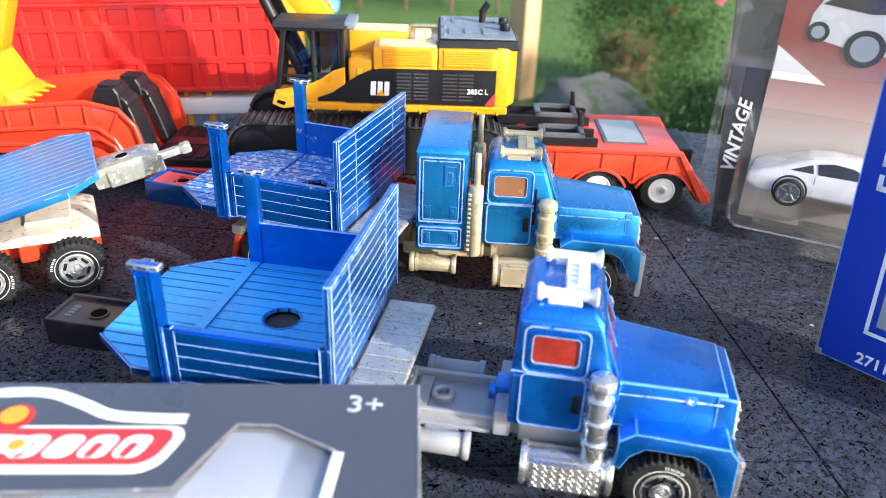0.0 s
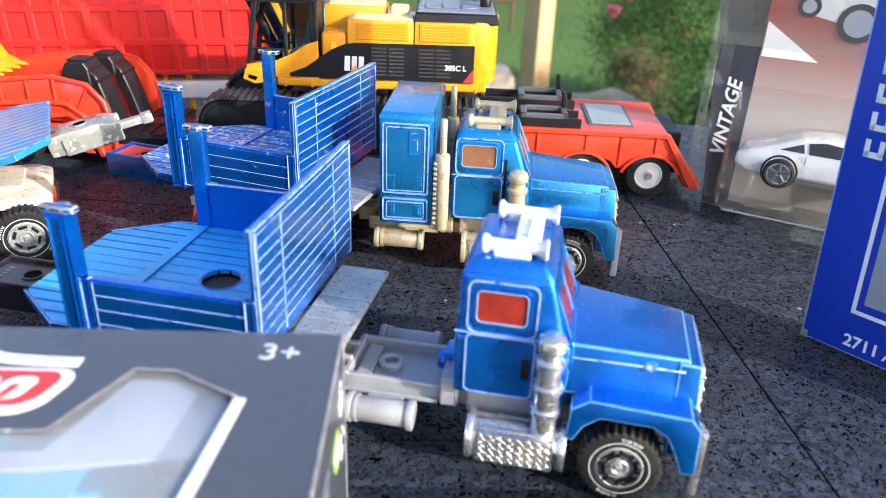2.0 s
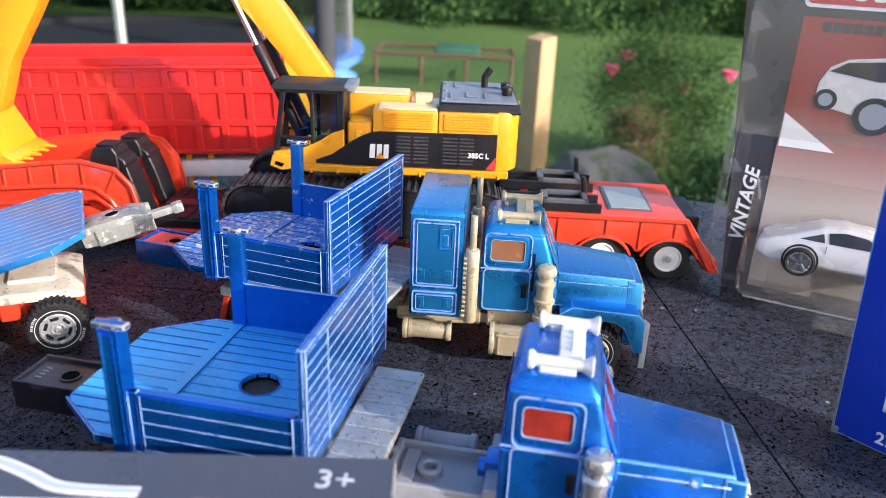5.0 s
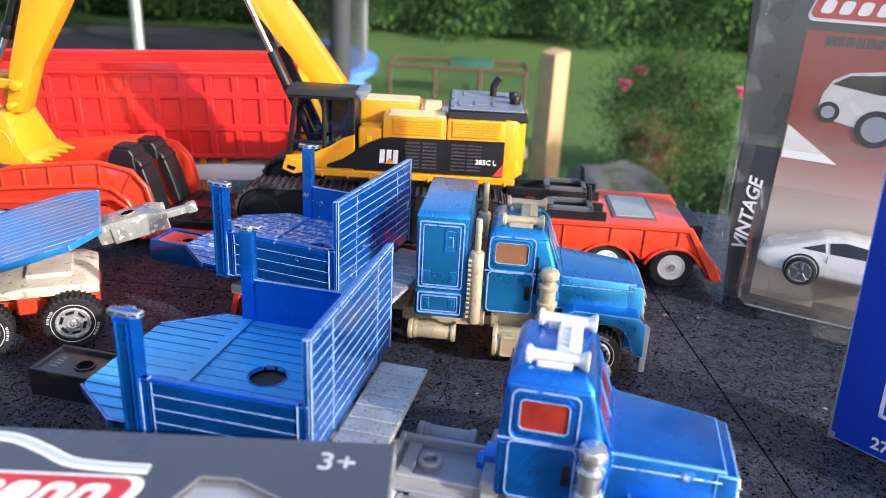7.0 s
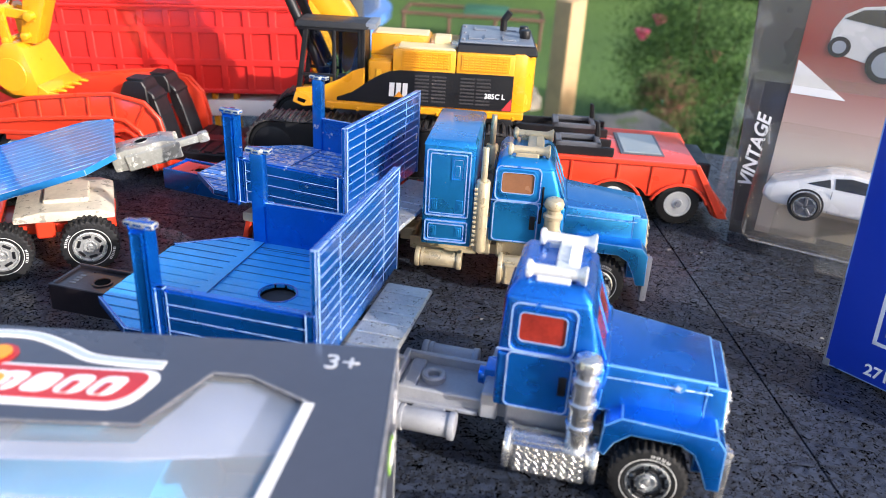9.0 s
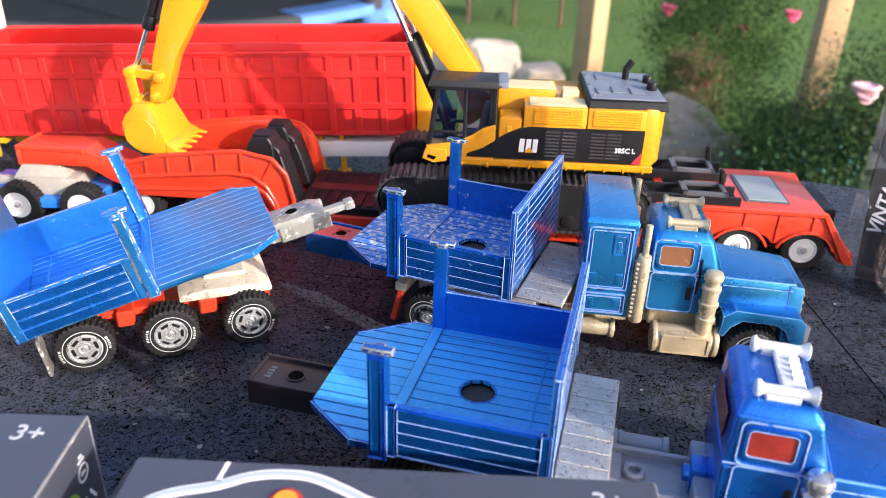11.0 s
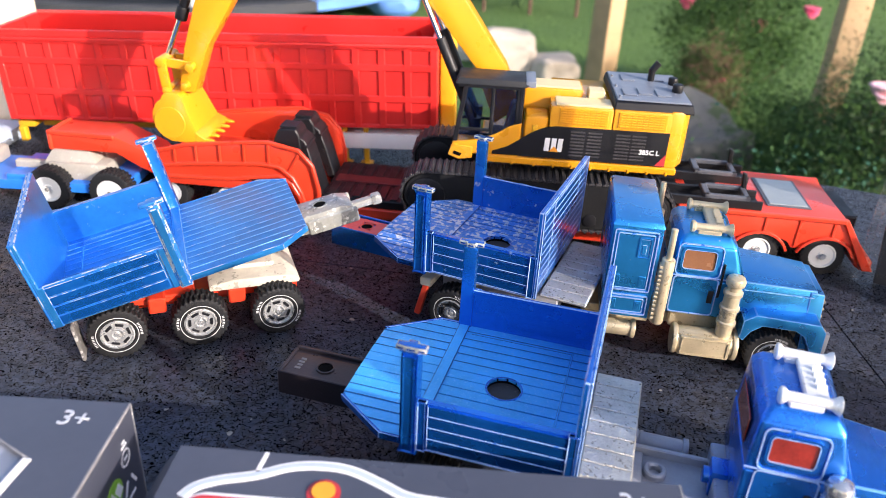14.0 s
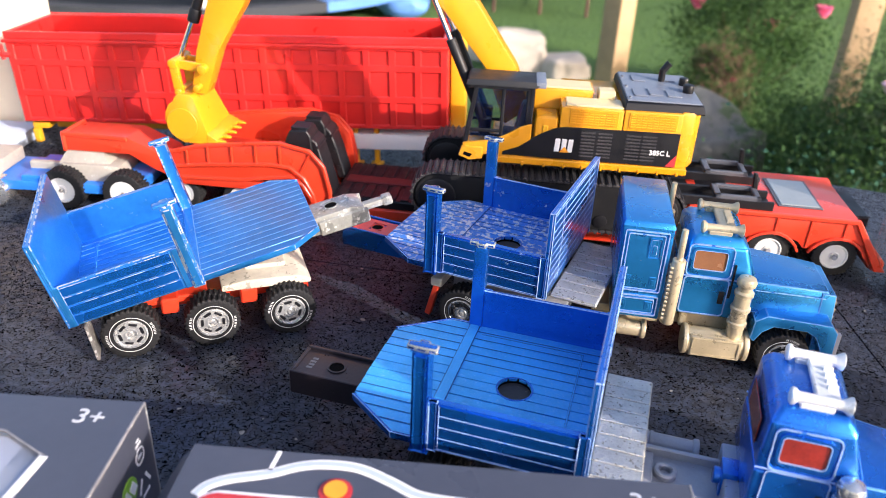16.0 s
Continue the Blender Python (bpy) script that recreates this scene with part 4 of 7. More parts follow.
            tagged(part("tread_pattern", join(*dashes), bright, t, "raised dashes on the step"), kind="stuff")
    if not sleeper:
        part("hood_badge", moved(lathe([(0.01, 0), (1.5, 0), (1.35, 0.3), (0.7, 0.45), (0.01, 0.4)], "z", 9), Matrix.Translation((29.9, -11.1, 28.1)) @ Matrix.Rotation(radians(38), 4, "X")), CHIPPED, t, "chipped silver badge")
    # frame
    fm = CREAM if sleeper else GREY
    for s in (-1, 1):
        part("chassis_rail", block(-34, 38, 6.8 * s if s > 0 else -8.2, 8.2 if s > 0 else 6.8 * s, 10.5, 14.0, 0.3), fm, t)
        part("rail_flange", block(-33.5, -12.5, 8.0 * s if s > 0 else -9.6, 9.6 if s > 0 else 8.0 * s, 10.4, 11.4, 0.25), fm, t)
    part("chassis_floor", block(-33, 30, -7, 7, 10.5, 11.6, 0.2), fm, t)
    part("end_member", block(-34.5, -33, -8.2, 8.2, 10, 14.2, 0.3), fm, t)
    part("cross_member", block(-12, -8, -10.5, 10.5, 11, 17.5, 0.4), fm, t)
    part("cab_support", block(-6, 14, -11, 11, 11, 17.5, 0.4), fm, t)
    part("floor_step", block(-32, -28.5, -6.6, 6.6, 11.5, 12.8, 0.3), fm, t)
    part("tail_coupling", join(block(-38.5, -33.5, -3.6, -2.2, 10.6, 15.0, 0.3), block(-38.5, -33.5, 2.2, 3.6, 10.6, 15.0, 0.3), block(-36, -33.5, -2.4, 2.4, 10.6, 12, 0.2)), fm, t)
    part("turntable_ring", lathe([(1.5, 11.6), (3.0, 11.6), (3.0, 12.9), (2.6, 13.3), (1.9, 13.3), (1.5, 12.9)], "z", 28, (-25.4, 0.5, 0), True), fm, t)
    part("coupling_block", join(block(-12.6, -8.6, -3.2, 3.2, 11.5, 19.0, 0.6, 1, 2), rod((-14.2, 0, 15.5), (-11, 0, 15.5), 2.1, sides=18, bevel=0.3)), pt, t)
    # twin horns joined by a toothed bridge
    hm = bright if sleeper else HORN
    bridge = part("horn_bridge", block(0.8, 6.0, -8.6, 8.2, roof + 0.2, roof + 1.9, 0.35), hm, t, "toothed bridge between the air horns")
    for k in range(4):
        y0 = -4.6 + 2.4 * k
        part("bridge_tooth", prism([(y0, roof + 1.6), (y0 + 2.0, roof + 1.6), (y0 + 1.0, roof + 3.0)], 3.4, 5.6, "x", 0.1), hm, bridge)
    for y, x0 in ((-9.0, -5.0), (8.5, -4.0)):
        horn = part("air_horn", lathe([(1.5, 0), (1.9, 0.3), (1.9, 1.0), (1.25, 1.6), (1.15, 10.2), (1.35, 11.2), (1.9, 12.0), (2.1, 12.6), (1.6, 12.9)], "x", 18, (x0, y, roof + 1.9)), hm, t)
        part("horn_foot", block(x0 + 2.4, x0 + 9.6, y - 1.1, y + 1.1, roof - 1.6, roof + 1.2, 0.3), hm, horn)
    for s in (-1, 1):
        wheel(t, 26.6, 14.8 * s, R_W, 7.0, s, RIM, spin=12 * s)
    part("axle", rod((26.6, -14, R_W), (26.6, 14, R_W), 1.1, sides=10), ZINC, t)
    if sleeper:
        x0, x1, h, ex = -29.5, -14.0, 18.6, -11.2
        b = part("sleeper_box", block(x0, x1, -h, h, 16.8, 49.0, 0.7, 1, 2), pt, t)
        part("sleeper_roof", hexa([(x0 - 0.3, -h - 0.3, 48.2), (x1 + 0.3, -h - 0.3, 48.2), (x1 + 0.3, h + 0.3, 48.2), (x0 - 0.3, h + 0.3, 48.2)], [(x0 + 0.5, -h + 0.7, 50.0), (x1 - 0.5, -h + 0.7, 50.0), (x1 - 0.5, h - 0.7, 50.0), (x0 + 0.5, h - 0.7, 50.0)], 0.5, 1, 2), pt, b)
        for s in (-1, 1):
            y = h * s
            for z0, z1 in ((26.4, 47.2), (18.0, 25.0)):
                d = part("locker_door", block(x0 + 1.9, x1 - 2.3, y - 0.4, y + 0.4, z0 + 0.7, z1 - 0.9, 0.35, 1), pt, b)
                o = 0.4 * s
                part("door_moulding", hoop(x0 + 0.9, x1 - 1.2, z0, z1, 0.7, 0.36, y - 0.5, y + 0.5), edge, d)
                part("inner_moulding", hoop(x0 + 2.0, x1 - 2.3, z0 + 0.9, z1 - 1.0, 0.6, 0.28, y - 0.55, y + 0.55), edge, d)
                for xx in (x0 + 3.4, x1 - 4.2):
                    part("latch", join(block(xx - 1.0, xx + 1.2, y + o - 0.2, y + o + 0.25, z0 + 1.9, z0 + 5.6 if z0 > 20 else z0 + 5.2, 0.2, 1), block(xx - 0.4, xx + 0.6, y + o - 0.3, y + o + 0.5, z0 + 2.5, z0 + 4.6, 0.2, 1)), pt, d)
            part("locker_handle", join(hoop(x1 - 6.9, x1 - 3.1, 38.3, 45.1, 0.5, 0.25, y - 0.75, y + 0.75), block(x1 - 6.6, x1 - 3.4, y - 0.5, y + 0.6, 38.6, 44.8, 0.3, 1), block(x1 - 6.0, x1 - 4.2, y - 0.6, y + 0.9, 39.4, 43.0, 0.3, 1)), [paint, edge], b)
            stack = part("exhaust_pipe", join(rod((ex, h * s, 16.2), (ex, h * s, 39.0), 2.1, sides=20, bevel=0.5), rod((ex, h * s, 38.6), (ex, h * s, 49.0), 1.0, sides=14, bevel=0.2)), bright, t, "yellowed upright exhaust stack")
            for k in range(13):
                part("guard_rib", block(ex - 2.5, ex - 1.4, (h + 0.2) * s - 1.5, (h + 0.2) * s + 1.5, 18 + 1.5 * k, 18.9 + 1.5 * k, 0.2), bright, stack)
        for s in (-1, 1):
            part("mirror", join(block(6.6, 7.2, w * s + 0.2 * s - 0.3, w * s + 0.2 * s + 0.5, 26, 37, 0.2), block(5.6, 7.2, w * s - 0.4, w * s + 0.6, 25, 29.5, 0.3)), BLACK, t)
    return t


tractor(sized(mm(42.5, 167.5, 0, 0, 0, -8.6), 0.922, 0.98), "glossy metallic blue bonneted tractor unit with red glazing", BLUE, WORN_GLINT, CHROME, REDGLASS, False)
tractor(sized(mm(38.1, 249.8, 0, 0, 0, -2.6), 0.948, 0.967), "lighter metallic blue bonneted tractor unit with a sleeper box", BLUE_LIGHT, WORN_GLINT, CREAM, BROWNGLASS, True, roof=44.5)


# ---- excavator on tracks ----
def stretch_x(bm):
    """Moves lengths of the upper works along to the true proportions of the model."""
    old, real = (-60, -44.5, -23.0, -12.0, 15.5, 41.0, 51.0, 60), (-55.5, -40.0, -16.0, -6.0, 16.5, 37.5, 46.5, 55.5)
    for v in bm.verts:
        v.co.x = float(np.interp(v.co.x, old, real)) + 2.0
        if v.co.z > 20.5:
            v.co.z = 23.6 + (v.co.z - 21.0) * 0.905
    return bm


def excavator(m):
    t = thing("toy_excavator", m, "yellow and black crawler excavator with a folded boom", "toy excavator")
    # local x: to the tail, y away, z up from the bed; near side at y = 0
    for y0 in (-4, 36):
        loop = []
        for k in range(13):
            a = radians(90 + 180 * k / 12)
            loop.append((-47.5 + 9.5 * math.cos(a), 9.5 + 9.5 * math.sin(a)))
        for k in range(13):
            a = radians(-90 + 180 * k / 12)
            loop.append((36 + 9.5 * math.cos(a), 9.5 + 9.5 * math.sin(a)))
        tr = part("track", prism([(x * 0.985 - 0.1, z * 0.94 + 0.6) for x, z in loop], y0, y0 + 12, "y", 0.4), TRACK, t)
        ring = loop + [loop[0]]
        shoes = []
        for (ax, az), (bx, bz) in zip(ring, ring[1:]):
            d = math.hypot(bx - ax, bz - az)
            n = max(1, round(d / 2.6))
            for k in range(n):
                f = (k + 0.5) / n
                shoes.append((ax + (bx - ax) * f, az + (bz - az) * f, math.atan2(bz - az, bx - ax), d / n))
        for x, z, a, d in shoes:
            part("track_shoe", moved(join(block(-d * 0.44, d * 0.44, y0 - 0.6, y0 + 12.6, -0.5, 0.3, 0.1), block(-0.35, 0.35, y0 - 0.6, y0 + 12.6, -1.1, -0.3, 0.1)), Matrix.Translation((x, 0, z)) @ Matrix.Rotation(-a, 4, "Y")), SHOE, tr)
        for k in range(7):
            part("roller", rod((-40 + k * 11, y0 - 0.5, 4.2), (-40 + k * 11, y0 + 0.6, 4.2), 2.6, sides=18, bevel=0.3), BLACK, tr)
        part("idler", rod((-47.5, y0 - 0.5, 9.5), (-47.5, y0 + 0.6, 9.5), 7.2, sides=26, bevel=0.5), BLACK, tr)
        part("sprocket", rod((36, y0 - 0.5, 9.5), (36, y0 + 0.6, 9.5), 7.2, sides=26, bevel=0.5), BLACK, tr)
    part("undercarriage", join(block(-30, 18, 6, 38, 6, 15, 1.0), rod((-6, 22, 14), (-6, 22, 21), 14, sides=36)), DARKGREY, t)
    def upper(name, bm, *rest, **more):
        return part(name, stretch_x(bm), *rest, **more)

    Z = 21.0
    upper("main_deck", join(block(-36, 46, -1.0, 44, Z, Z + 3.0, 0.5), *[block(-34 + 8.4 * k, -33 + 8.4 * k, -1.4, 0, Z - 0.2, Z + 1.4, 0.2) for k in range(10)]), YELLOW, t)
    # side cabinets and tail
    upper("side_cabinet", join(block(-12, 15.5, 0, 12, Z + 3, Z + 25.5, 0.6, 0, 2), block(15.9, 41, 0, 13, Z + 3, Z + 25.5, 0.6, 0, 2), block(-22, -12.3, 0.4, 12, Z + 3, Z + 20.5, 1.6, 0, 3)), YELLOW, t)
    upper("walkway_top", block(-10, 15, 1, 11, Z + 25.3, Z + 26.2, 0.3), TOPPLATE, t, "pale worn walkway plate")
    tail = prism([(40.5, 0.5), (46, 1.5), (49.5, 7), (51, 22), (49.5, 37), (46, 43), (40.5, 44)], Z + 2.4, Z + 26, "z", 1.0, 0, 2)
    upper("counterweight", tail, YELLOW, t)
    upper("engine_cover", block(-10, 41, 13, 44, Z + 3, Z + 24, 0.8, 0, 2), YELLOW, t)
    for z0, (xa, xb, n) in ((Z + 18.4, (-8, 13.5, 1)), (Z + 18.4, (18, 39, 1))):
        g = upper("louvre_panel", block(xa, xb, -0.35, 0.3, z0, z0 + 6.5, 0.15), YELLOW, t)
        for k in range(6):
            for c in range(8):
                x0 = xa + 0.8 + c * (xb - xa - 1.4) / 8
                upper("louvre", block(x0, x0 + (xb - xa) / 8 - 0.7, -0.62, -0.30, z0 + 0.4 + k * 1.0, z0 + 0.85 + k * 1.0, 0.08), YELLOW, g)
    stripe = prism([(-32, Z + 3.6), (41, Z + 3.4), (41, Z + 17.6), (-8.9, Z + 17.2), (-13, Z + 16.5), (-17.5, Z + 14.6), (-22, Z + 11.6), (-27, Z + 7.4), (-32, Z + 5)], -0.6, 0.2, "y", 0.1)
    bd = upper("side_decal", stripe, BLACK, t, "black curved side band")
    for xa in (-2, 5.5, 18, 25):
        for k in range(8):
            upper("grille_slit", block(xa, xa + 6.2, -0.68, -0.42, Z + 5.2 + k * 1.42, Z + 5.85 + k * 1.42, 0.06), SHOE, bd)
    upper("red_corner", prism([(36.5, Z + 3.6), (40.8, Z + 3.6), (40.8, Z + 8.8)], -0.62, -0.4, "y", 0.05), INK_RED, bd)
    # plain maker's mark: three pale blocks over an orange wedge
    for k in range(3):
        upper("maker_mark", prism([(-13.3 + 2.9 * k, Z + 6.6), (-11.1 + 2.9 * k, Z + 6.6), (-10.8 + 2.9 * k, Z + 12.2), (-13.0 + 2.9 * k, Z + 12.2)], -0.68, -0.45, "y", 0.1), INK_WHITE, bd)
    upper("mark_wedge", prism([(-11.0, Z + 6.5), (-6.6, Z + 6.5), (-8.8, Z + 8.9)], -0.74, -0.6, "y", 0.04), INK_ORANGE, bd)
    writing("model_number", "385C L", 2.5, INK_WHITE, bd, mm(29.4, -0.72, Z + 10.0, 90, 0, 0), "white model number", 0.05)
    # engine roof
    roof = upper("engine_roof", hexa([(15.5, 1, Z + 25), (50, 1.5, Z + 25), (50, 43, Z + 25), (15.5, 43, Z + 25)], [(16.0, 2, Z + 28.6), (49, 2.6, Z + 28.6), (49, 42, Z + 28.6), (16.0, 42, Z + 28.6)], 0.5), BLACK, t)
    upper("roof_sheet", block(16.6, 48.2, 2.8, 41.2, Z + 28.5, Z + 29.3, 0.3), STEELBLUE, roof)
    for xx, yy in ((20, 8), (27, 10), (35, 9), (22, 28), (36, 30)):
        upper("roof_rib", join(block(xx, xx + 6, yy, yy + 0.8, Z + 29.2, Z + 29.8, 0.2), block(xx, xx + 0.8, yy, yy + 8, Z + 29.2, Z + 29.8, 0.2)), STEELBLUE, roof)
    upper("exhaust_pipe", join(rod((36, 31, Z + 29), (36, 31, Z + 34.4), 1.6, sides=16), moved(rod((0, 0, 0), (0, 0, 4.4), 1.6, sides=16), Matrix.Translation((36, 31, Z + 33.6)) @ Matrix.Rotation(radians(35), 4, "Y"))), BLACK, roof)
    upper("air_intake", join(rod((45, 17, Z + 29), (45, 17, Z + 32.6), 2.2, sides=16, bevel=0.6), rod((45, 27, Z + 29), (45, 27, Z + 32.4), 2.0, sides=16, bevel=0.6)), BLACK, roof)
    for yy in (6, 20, 34):
        upper("roof_bolt", rod((18.2, yy, Z + 29), (18.2, yy, Z + 30), 0.7, sides=10), STEELBLUE, roof)
    # walkways and tank tops
    upper("rear_housing", block(-22.5, 3, 13, 25, Z + 3, Z + 28.4, 0.8, 0, 2), YELLOW, t)
    upper("housing_top", block(-21, 2, 13.6, 24.4, Z + 28.2, Z + 29.0, 0.3), TOPPLATE, t, "worn cream top plate")
    upper("filler_box", block(5, 12.5, 11, 18, Z + 24, Z + 29, 0.5), TOPPLATE, t, "cream filler box")
    upper("step_recess", block(-18.6, -16.4, -0.1, 0.8, Z + 7, Z + 17, 0.3), YELLOW_P, t)
    upper("lock_box", block(-20.8, -17.6, -0.4, 0.6, Z + 8.8, Z + 11, 0.5), BLACK, t)
    # cab: a black cage with glazing and a seat
    X0, X1, Y0, Y1, ZB, ZT = -44.5, -23.0, 0.0, 15.0, Z + 3.0, Z + 34.4
    c = upper("cab_floor", join(block(X0 - 1, X1, Y0, Y1, ZB, ZB + 2.5, 0.4), prism([(X0 - 1, ZB), (X1, ZB), (X1, ZB + 14.4), (X1 - 4, ZB + 12.6), (X1 - 8, ZB + 9.2), (X1 - 13, ZB + 6.4), (X0 - 1, ZB + 4.6)], Y0 - 0.5, Y0 + 0.7, "y", 0.3)), YELLOW, t)
    posts = []
    for y in (Y0 + 0.2, Y1 - 1.4):
        posts += [hexa([(X0 - 1.4, y, ZB + 2), (X0 + 0.4, y, ZB + 2), (X0 + 0.4, y + 1.2, ZB + 2), (X0 - 1.4, y + 1.2, ZB + 2)], [(X0 + 2.0, y, ZT - 2), (X0 + 3.6, y, ZT - 2), (X0 + 3.6, y + 1.2, ZT - 2), (X0 + 2.0, y + 1.2, ZT - 2)], 0.3),
                  block(-33.6, -32.4, y, y + 1.2, ZB + 2, ZT - 2, 0.3), block(X1 - 2.4, X1, y, y + 1.2, ZB + 8, ZT - 2, 0.3), block(X0, X1, y, y + 1.2, ZT - 4, ZT - 2, 0.3), block(X0 - 1, X1, y, y + 1.2, ZB + 1.5, ZB + 3.5, 0.3),
                  block(X0, -33, y, y + 1.2, ZB + 9.5, ZB + 10.7, 0.3)]
    cage = upper("cab_frame", join(*posts, block(X1 - 1.4, X1, Y0, Y1, ZB + 2, ZT - 2, 0.3)), BLACK, t)
    upper("cab_roof", hexa([(X0 - 1.0, Y0 - 0.6, ZT - 2.6), (X1 + 0.6, Y0 - 0.6, ZT - 2.6), (X1 + 0.6, Y1 + 0.6, ZT - 2.6), (X0 - 1.0, Y1 + 0.6, ZT - 2.6)], [(X0, Y0 + 0.2, ZT - 0.2), (X1 + 3.4, Y0 + 0.2, ZT - 0.2), (X1 + 3.4, Y1 - 0.4, ZT - 0.2), (X0, Y1 - 0.4, ZT - 0.2)], 0.4, 0, 2), CABROOF, cage)
    upper("roof_cap", block(X1 + 0.2, X1 + 4.2, Y0 - 0.2, Y1, ZT - 2.4, ZT, 0.4, 0, 2), STEELBLUE, cage)
    for y in (Y0 + 0.7, Y1 - 0.7):
        upper("cab_pane", prism([(X0 - 0.6, ZB + 3), (X1 - 2, ZB + 3), (X1 - 2, ZT - 3), (X0 + 2.6, ZT - 3)], y - 0.1, y + 0.1, "y", 0), CABGLASS, cage)
    upper("windscreen", hexa([(X0 - 0.9, Y0 + 1, ZB + 3), (X0 - 0.7, Y0 + 1, ZB + 3), (X0 - 0.7, Y1 - 1, ZB + 3), (X0 - 0.9, Y1 - 1, ZB + 3)], [(X0 + 2.6, Y0 + 1, ZT - 3), (X0 + 2.8, Y0 + 1, ZT - 3), (X0 + 2.8, Y1 - 1, ZT - 3), (X0 + 2.6, Y1 - 1, ZT - 3)], 0), CABGLASS, cage)
    upper("driver_seat", join(block(-33, -26, 4, 11, ZB + 2, ZB + 9, 1.2, 0, 2), moved(block(-1.5, 1.5, -3.8, 3.8, 0, 14, 1.2, 0, 2), Matrix.Translation((-27.5, 7.5, ZB + 7)) @ Matrix.Rotation(radians(10), 4, "Y"))), DARKGREY, cage)
    step = upper("cab_step", prism([(X0 - 2.4, Z + 2.0), (X0 + 1.6, Z + 0.2), (X0 + 6.0, Z + 1.2), (X0 + 6.0, ZB + 3.2), (X0 - 1.2, ZB + 3.4)], Y0 - 0.9, Y0 + 0.2, "y", 0.3), YELLOW, t)
    # A flat black patch in place of the opening's shade.
    upper("step_opening", prism([(X0 - 0.6, Z + 2.6), (X0 + 1.8, Z + 1.6), (X0 + 2.6, Z + 3.0), (X0 - 0.2, Z + 4.0)], Y0 - 1.0, Y0 - 0.8, "y", 0), HOLE, step)
    # boom, stick, bucket
    yb0, yb1 = 16.0, 26.0
    boom = [(-24, Z + 12), (-15, Z + 19), (-21, Z + 34), (-36, Z + 55), (-48, Z + 70), (-62, Z + 79), (-80, Z + 83), (-100, Z + 82), (-118, Z + 79), (-127, Z + 75), (-128, Z + 68),
            (-108, Z + 68.5), (-90, Z + 67), (-77, Z + 65), (-65, Z + 64), (-57, Z + 61.5), (-50, Z + 54), (-32.5, Z + 33), (-29, Z + 24)]
    b = part("boom", prism(boom, yb0, yb1, "y", 0.6, 0, 2), YELLOW, t)
    for y in (yb0 - 2.4, yb1 + 2.4):
        part("boom_cylinder", join(rod((-31.5, y, Z + 12), (-46.3, y, Z + 44), 1.9, sides=18, bevel=0.3), rod((-31.5, y, Z + 9), (-31.5, y, Z + 15), 2.4, sides=12)), BLACK, t)
        part("piston_rod", rod((-46, y, Z + 43), (-58, y, Z + 69), 1.0, sides=14), STEEL, t)
    part("boom_pin", rod((-61, yb0 - 3.5, Z + 71), (-61, yb1 + 3.5, Z + 71), 1.5, sides=14), STEEL, b)
    stick = [(-117, Z + 84), (-109, Z + 77), (-124.6, Z + 50.4), (-135.2, Z + 33.5), (-141.6, Z + 16), (-147.8, Z + 16), (-144.2, Z + 33), (-138.7, Z + 49.5), (-131.5, Z + 70), (-125, Z + 82)]
    part("stick", prism(stick, yb0 - 1.4, yb1 - 2.6, "y", 0.6, 0, 2), YELLOW, t)
    part("bucket_cylinder", join(rod((-134, 19, Z + 74), (-145, 19, Z + 46), 1.8, sides=16, bevel=0.3), rod((-144.2, 19, Z + 48), (-146, 19, Z + 43), 2.4, sides=16, bevel=0.3)), BLACK, t)
    part("piston_rod", rod((-145, 19, Z + 46), (-152.6, 19, Z + 29), 1.0, sides=12), STEEL, t)
    for y in (14.0, 22.4):
        part("link_bar", hexa([(-154.6, y, Z + 25.8), (-140.6, y, Z + 24.2), (-140.6, y + 1.6, Z + 24.2), (-154.6, y + 1.6, Z + 25.8)], [(-154.6, y, Z + 29.2), (-140.6, y, Z + 28.0), (-140.6, y + 1.6, Z + 28.0), (-154.6, y + 1.6, Z + 29.2)], 0.3), YELLOW, t)
    for y in (12.2, 24.2):
        part("link_plate", prism([(-155.0, Z + 28.6), (-151.4, Z + 28.6), (-149.8, Z + 14.6), (-153.4, Z + 14.6)], y, y + 1.6, "y", 0.4, 0, 2), YELLOW, t)
    for x, z, r in ((-153.1, 28.0, 1.9), (-141.7, 26.4, 1.8), (-152.0, 16.8, 1.4), (-144.4, 19.0, 1.4)):
        part("link_pin", rod((x, 11.2, Z + z), (x, 26.8, Z + z), r, sides=18, bevel=0.4), YELLOW, t)
    def flared(bm):
        """The bucket widens towards its lip."""
        for v in bm.verts:
            v.co.y = 10.0 + (v.co.y - 10.0) * (1 + 0.30 * min(1.0, max(0.0, (Z + 15 - v.co.z) / 18)))
        return bm
    bucket = [(-153.4, Z + 15.4), (-151.6, Z + 16.8), (-147.0, Z + 16.6), (-145.4, Z + 15.0), (-142.8, Z + 6.4), (-139.9, Z - 2.6), (-146, Z - 3.4), (-151.4, Z - 3.2), (-154.6, Z - 1.6), (-157.0, Z + 1.6), (-158.2, Z + 5.4), (-157.8, Z + 9.0), (-156.0, Z + 12.4), (-154.2, Z + 13.6)]
    bk = part("bucket", flared(prism(bucket, 10.0, 31, "y", 0.7, 0, 2)), YELLOW, t)
    for y in (9.7, 30.8):
        disc = [(-151.2 + 6.2 * math.cos(0.2856 * k), Z + 4.6 + 6.4 * math.sin(0.2856 * k)) for k in range(22)]
        part("bucket_cheek", flared(prism(disc, y, y + 0.5, "y", 0.15)), YELLOW, bk)
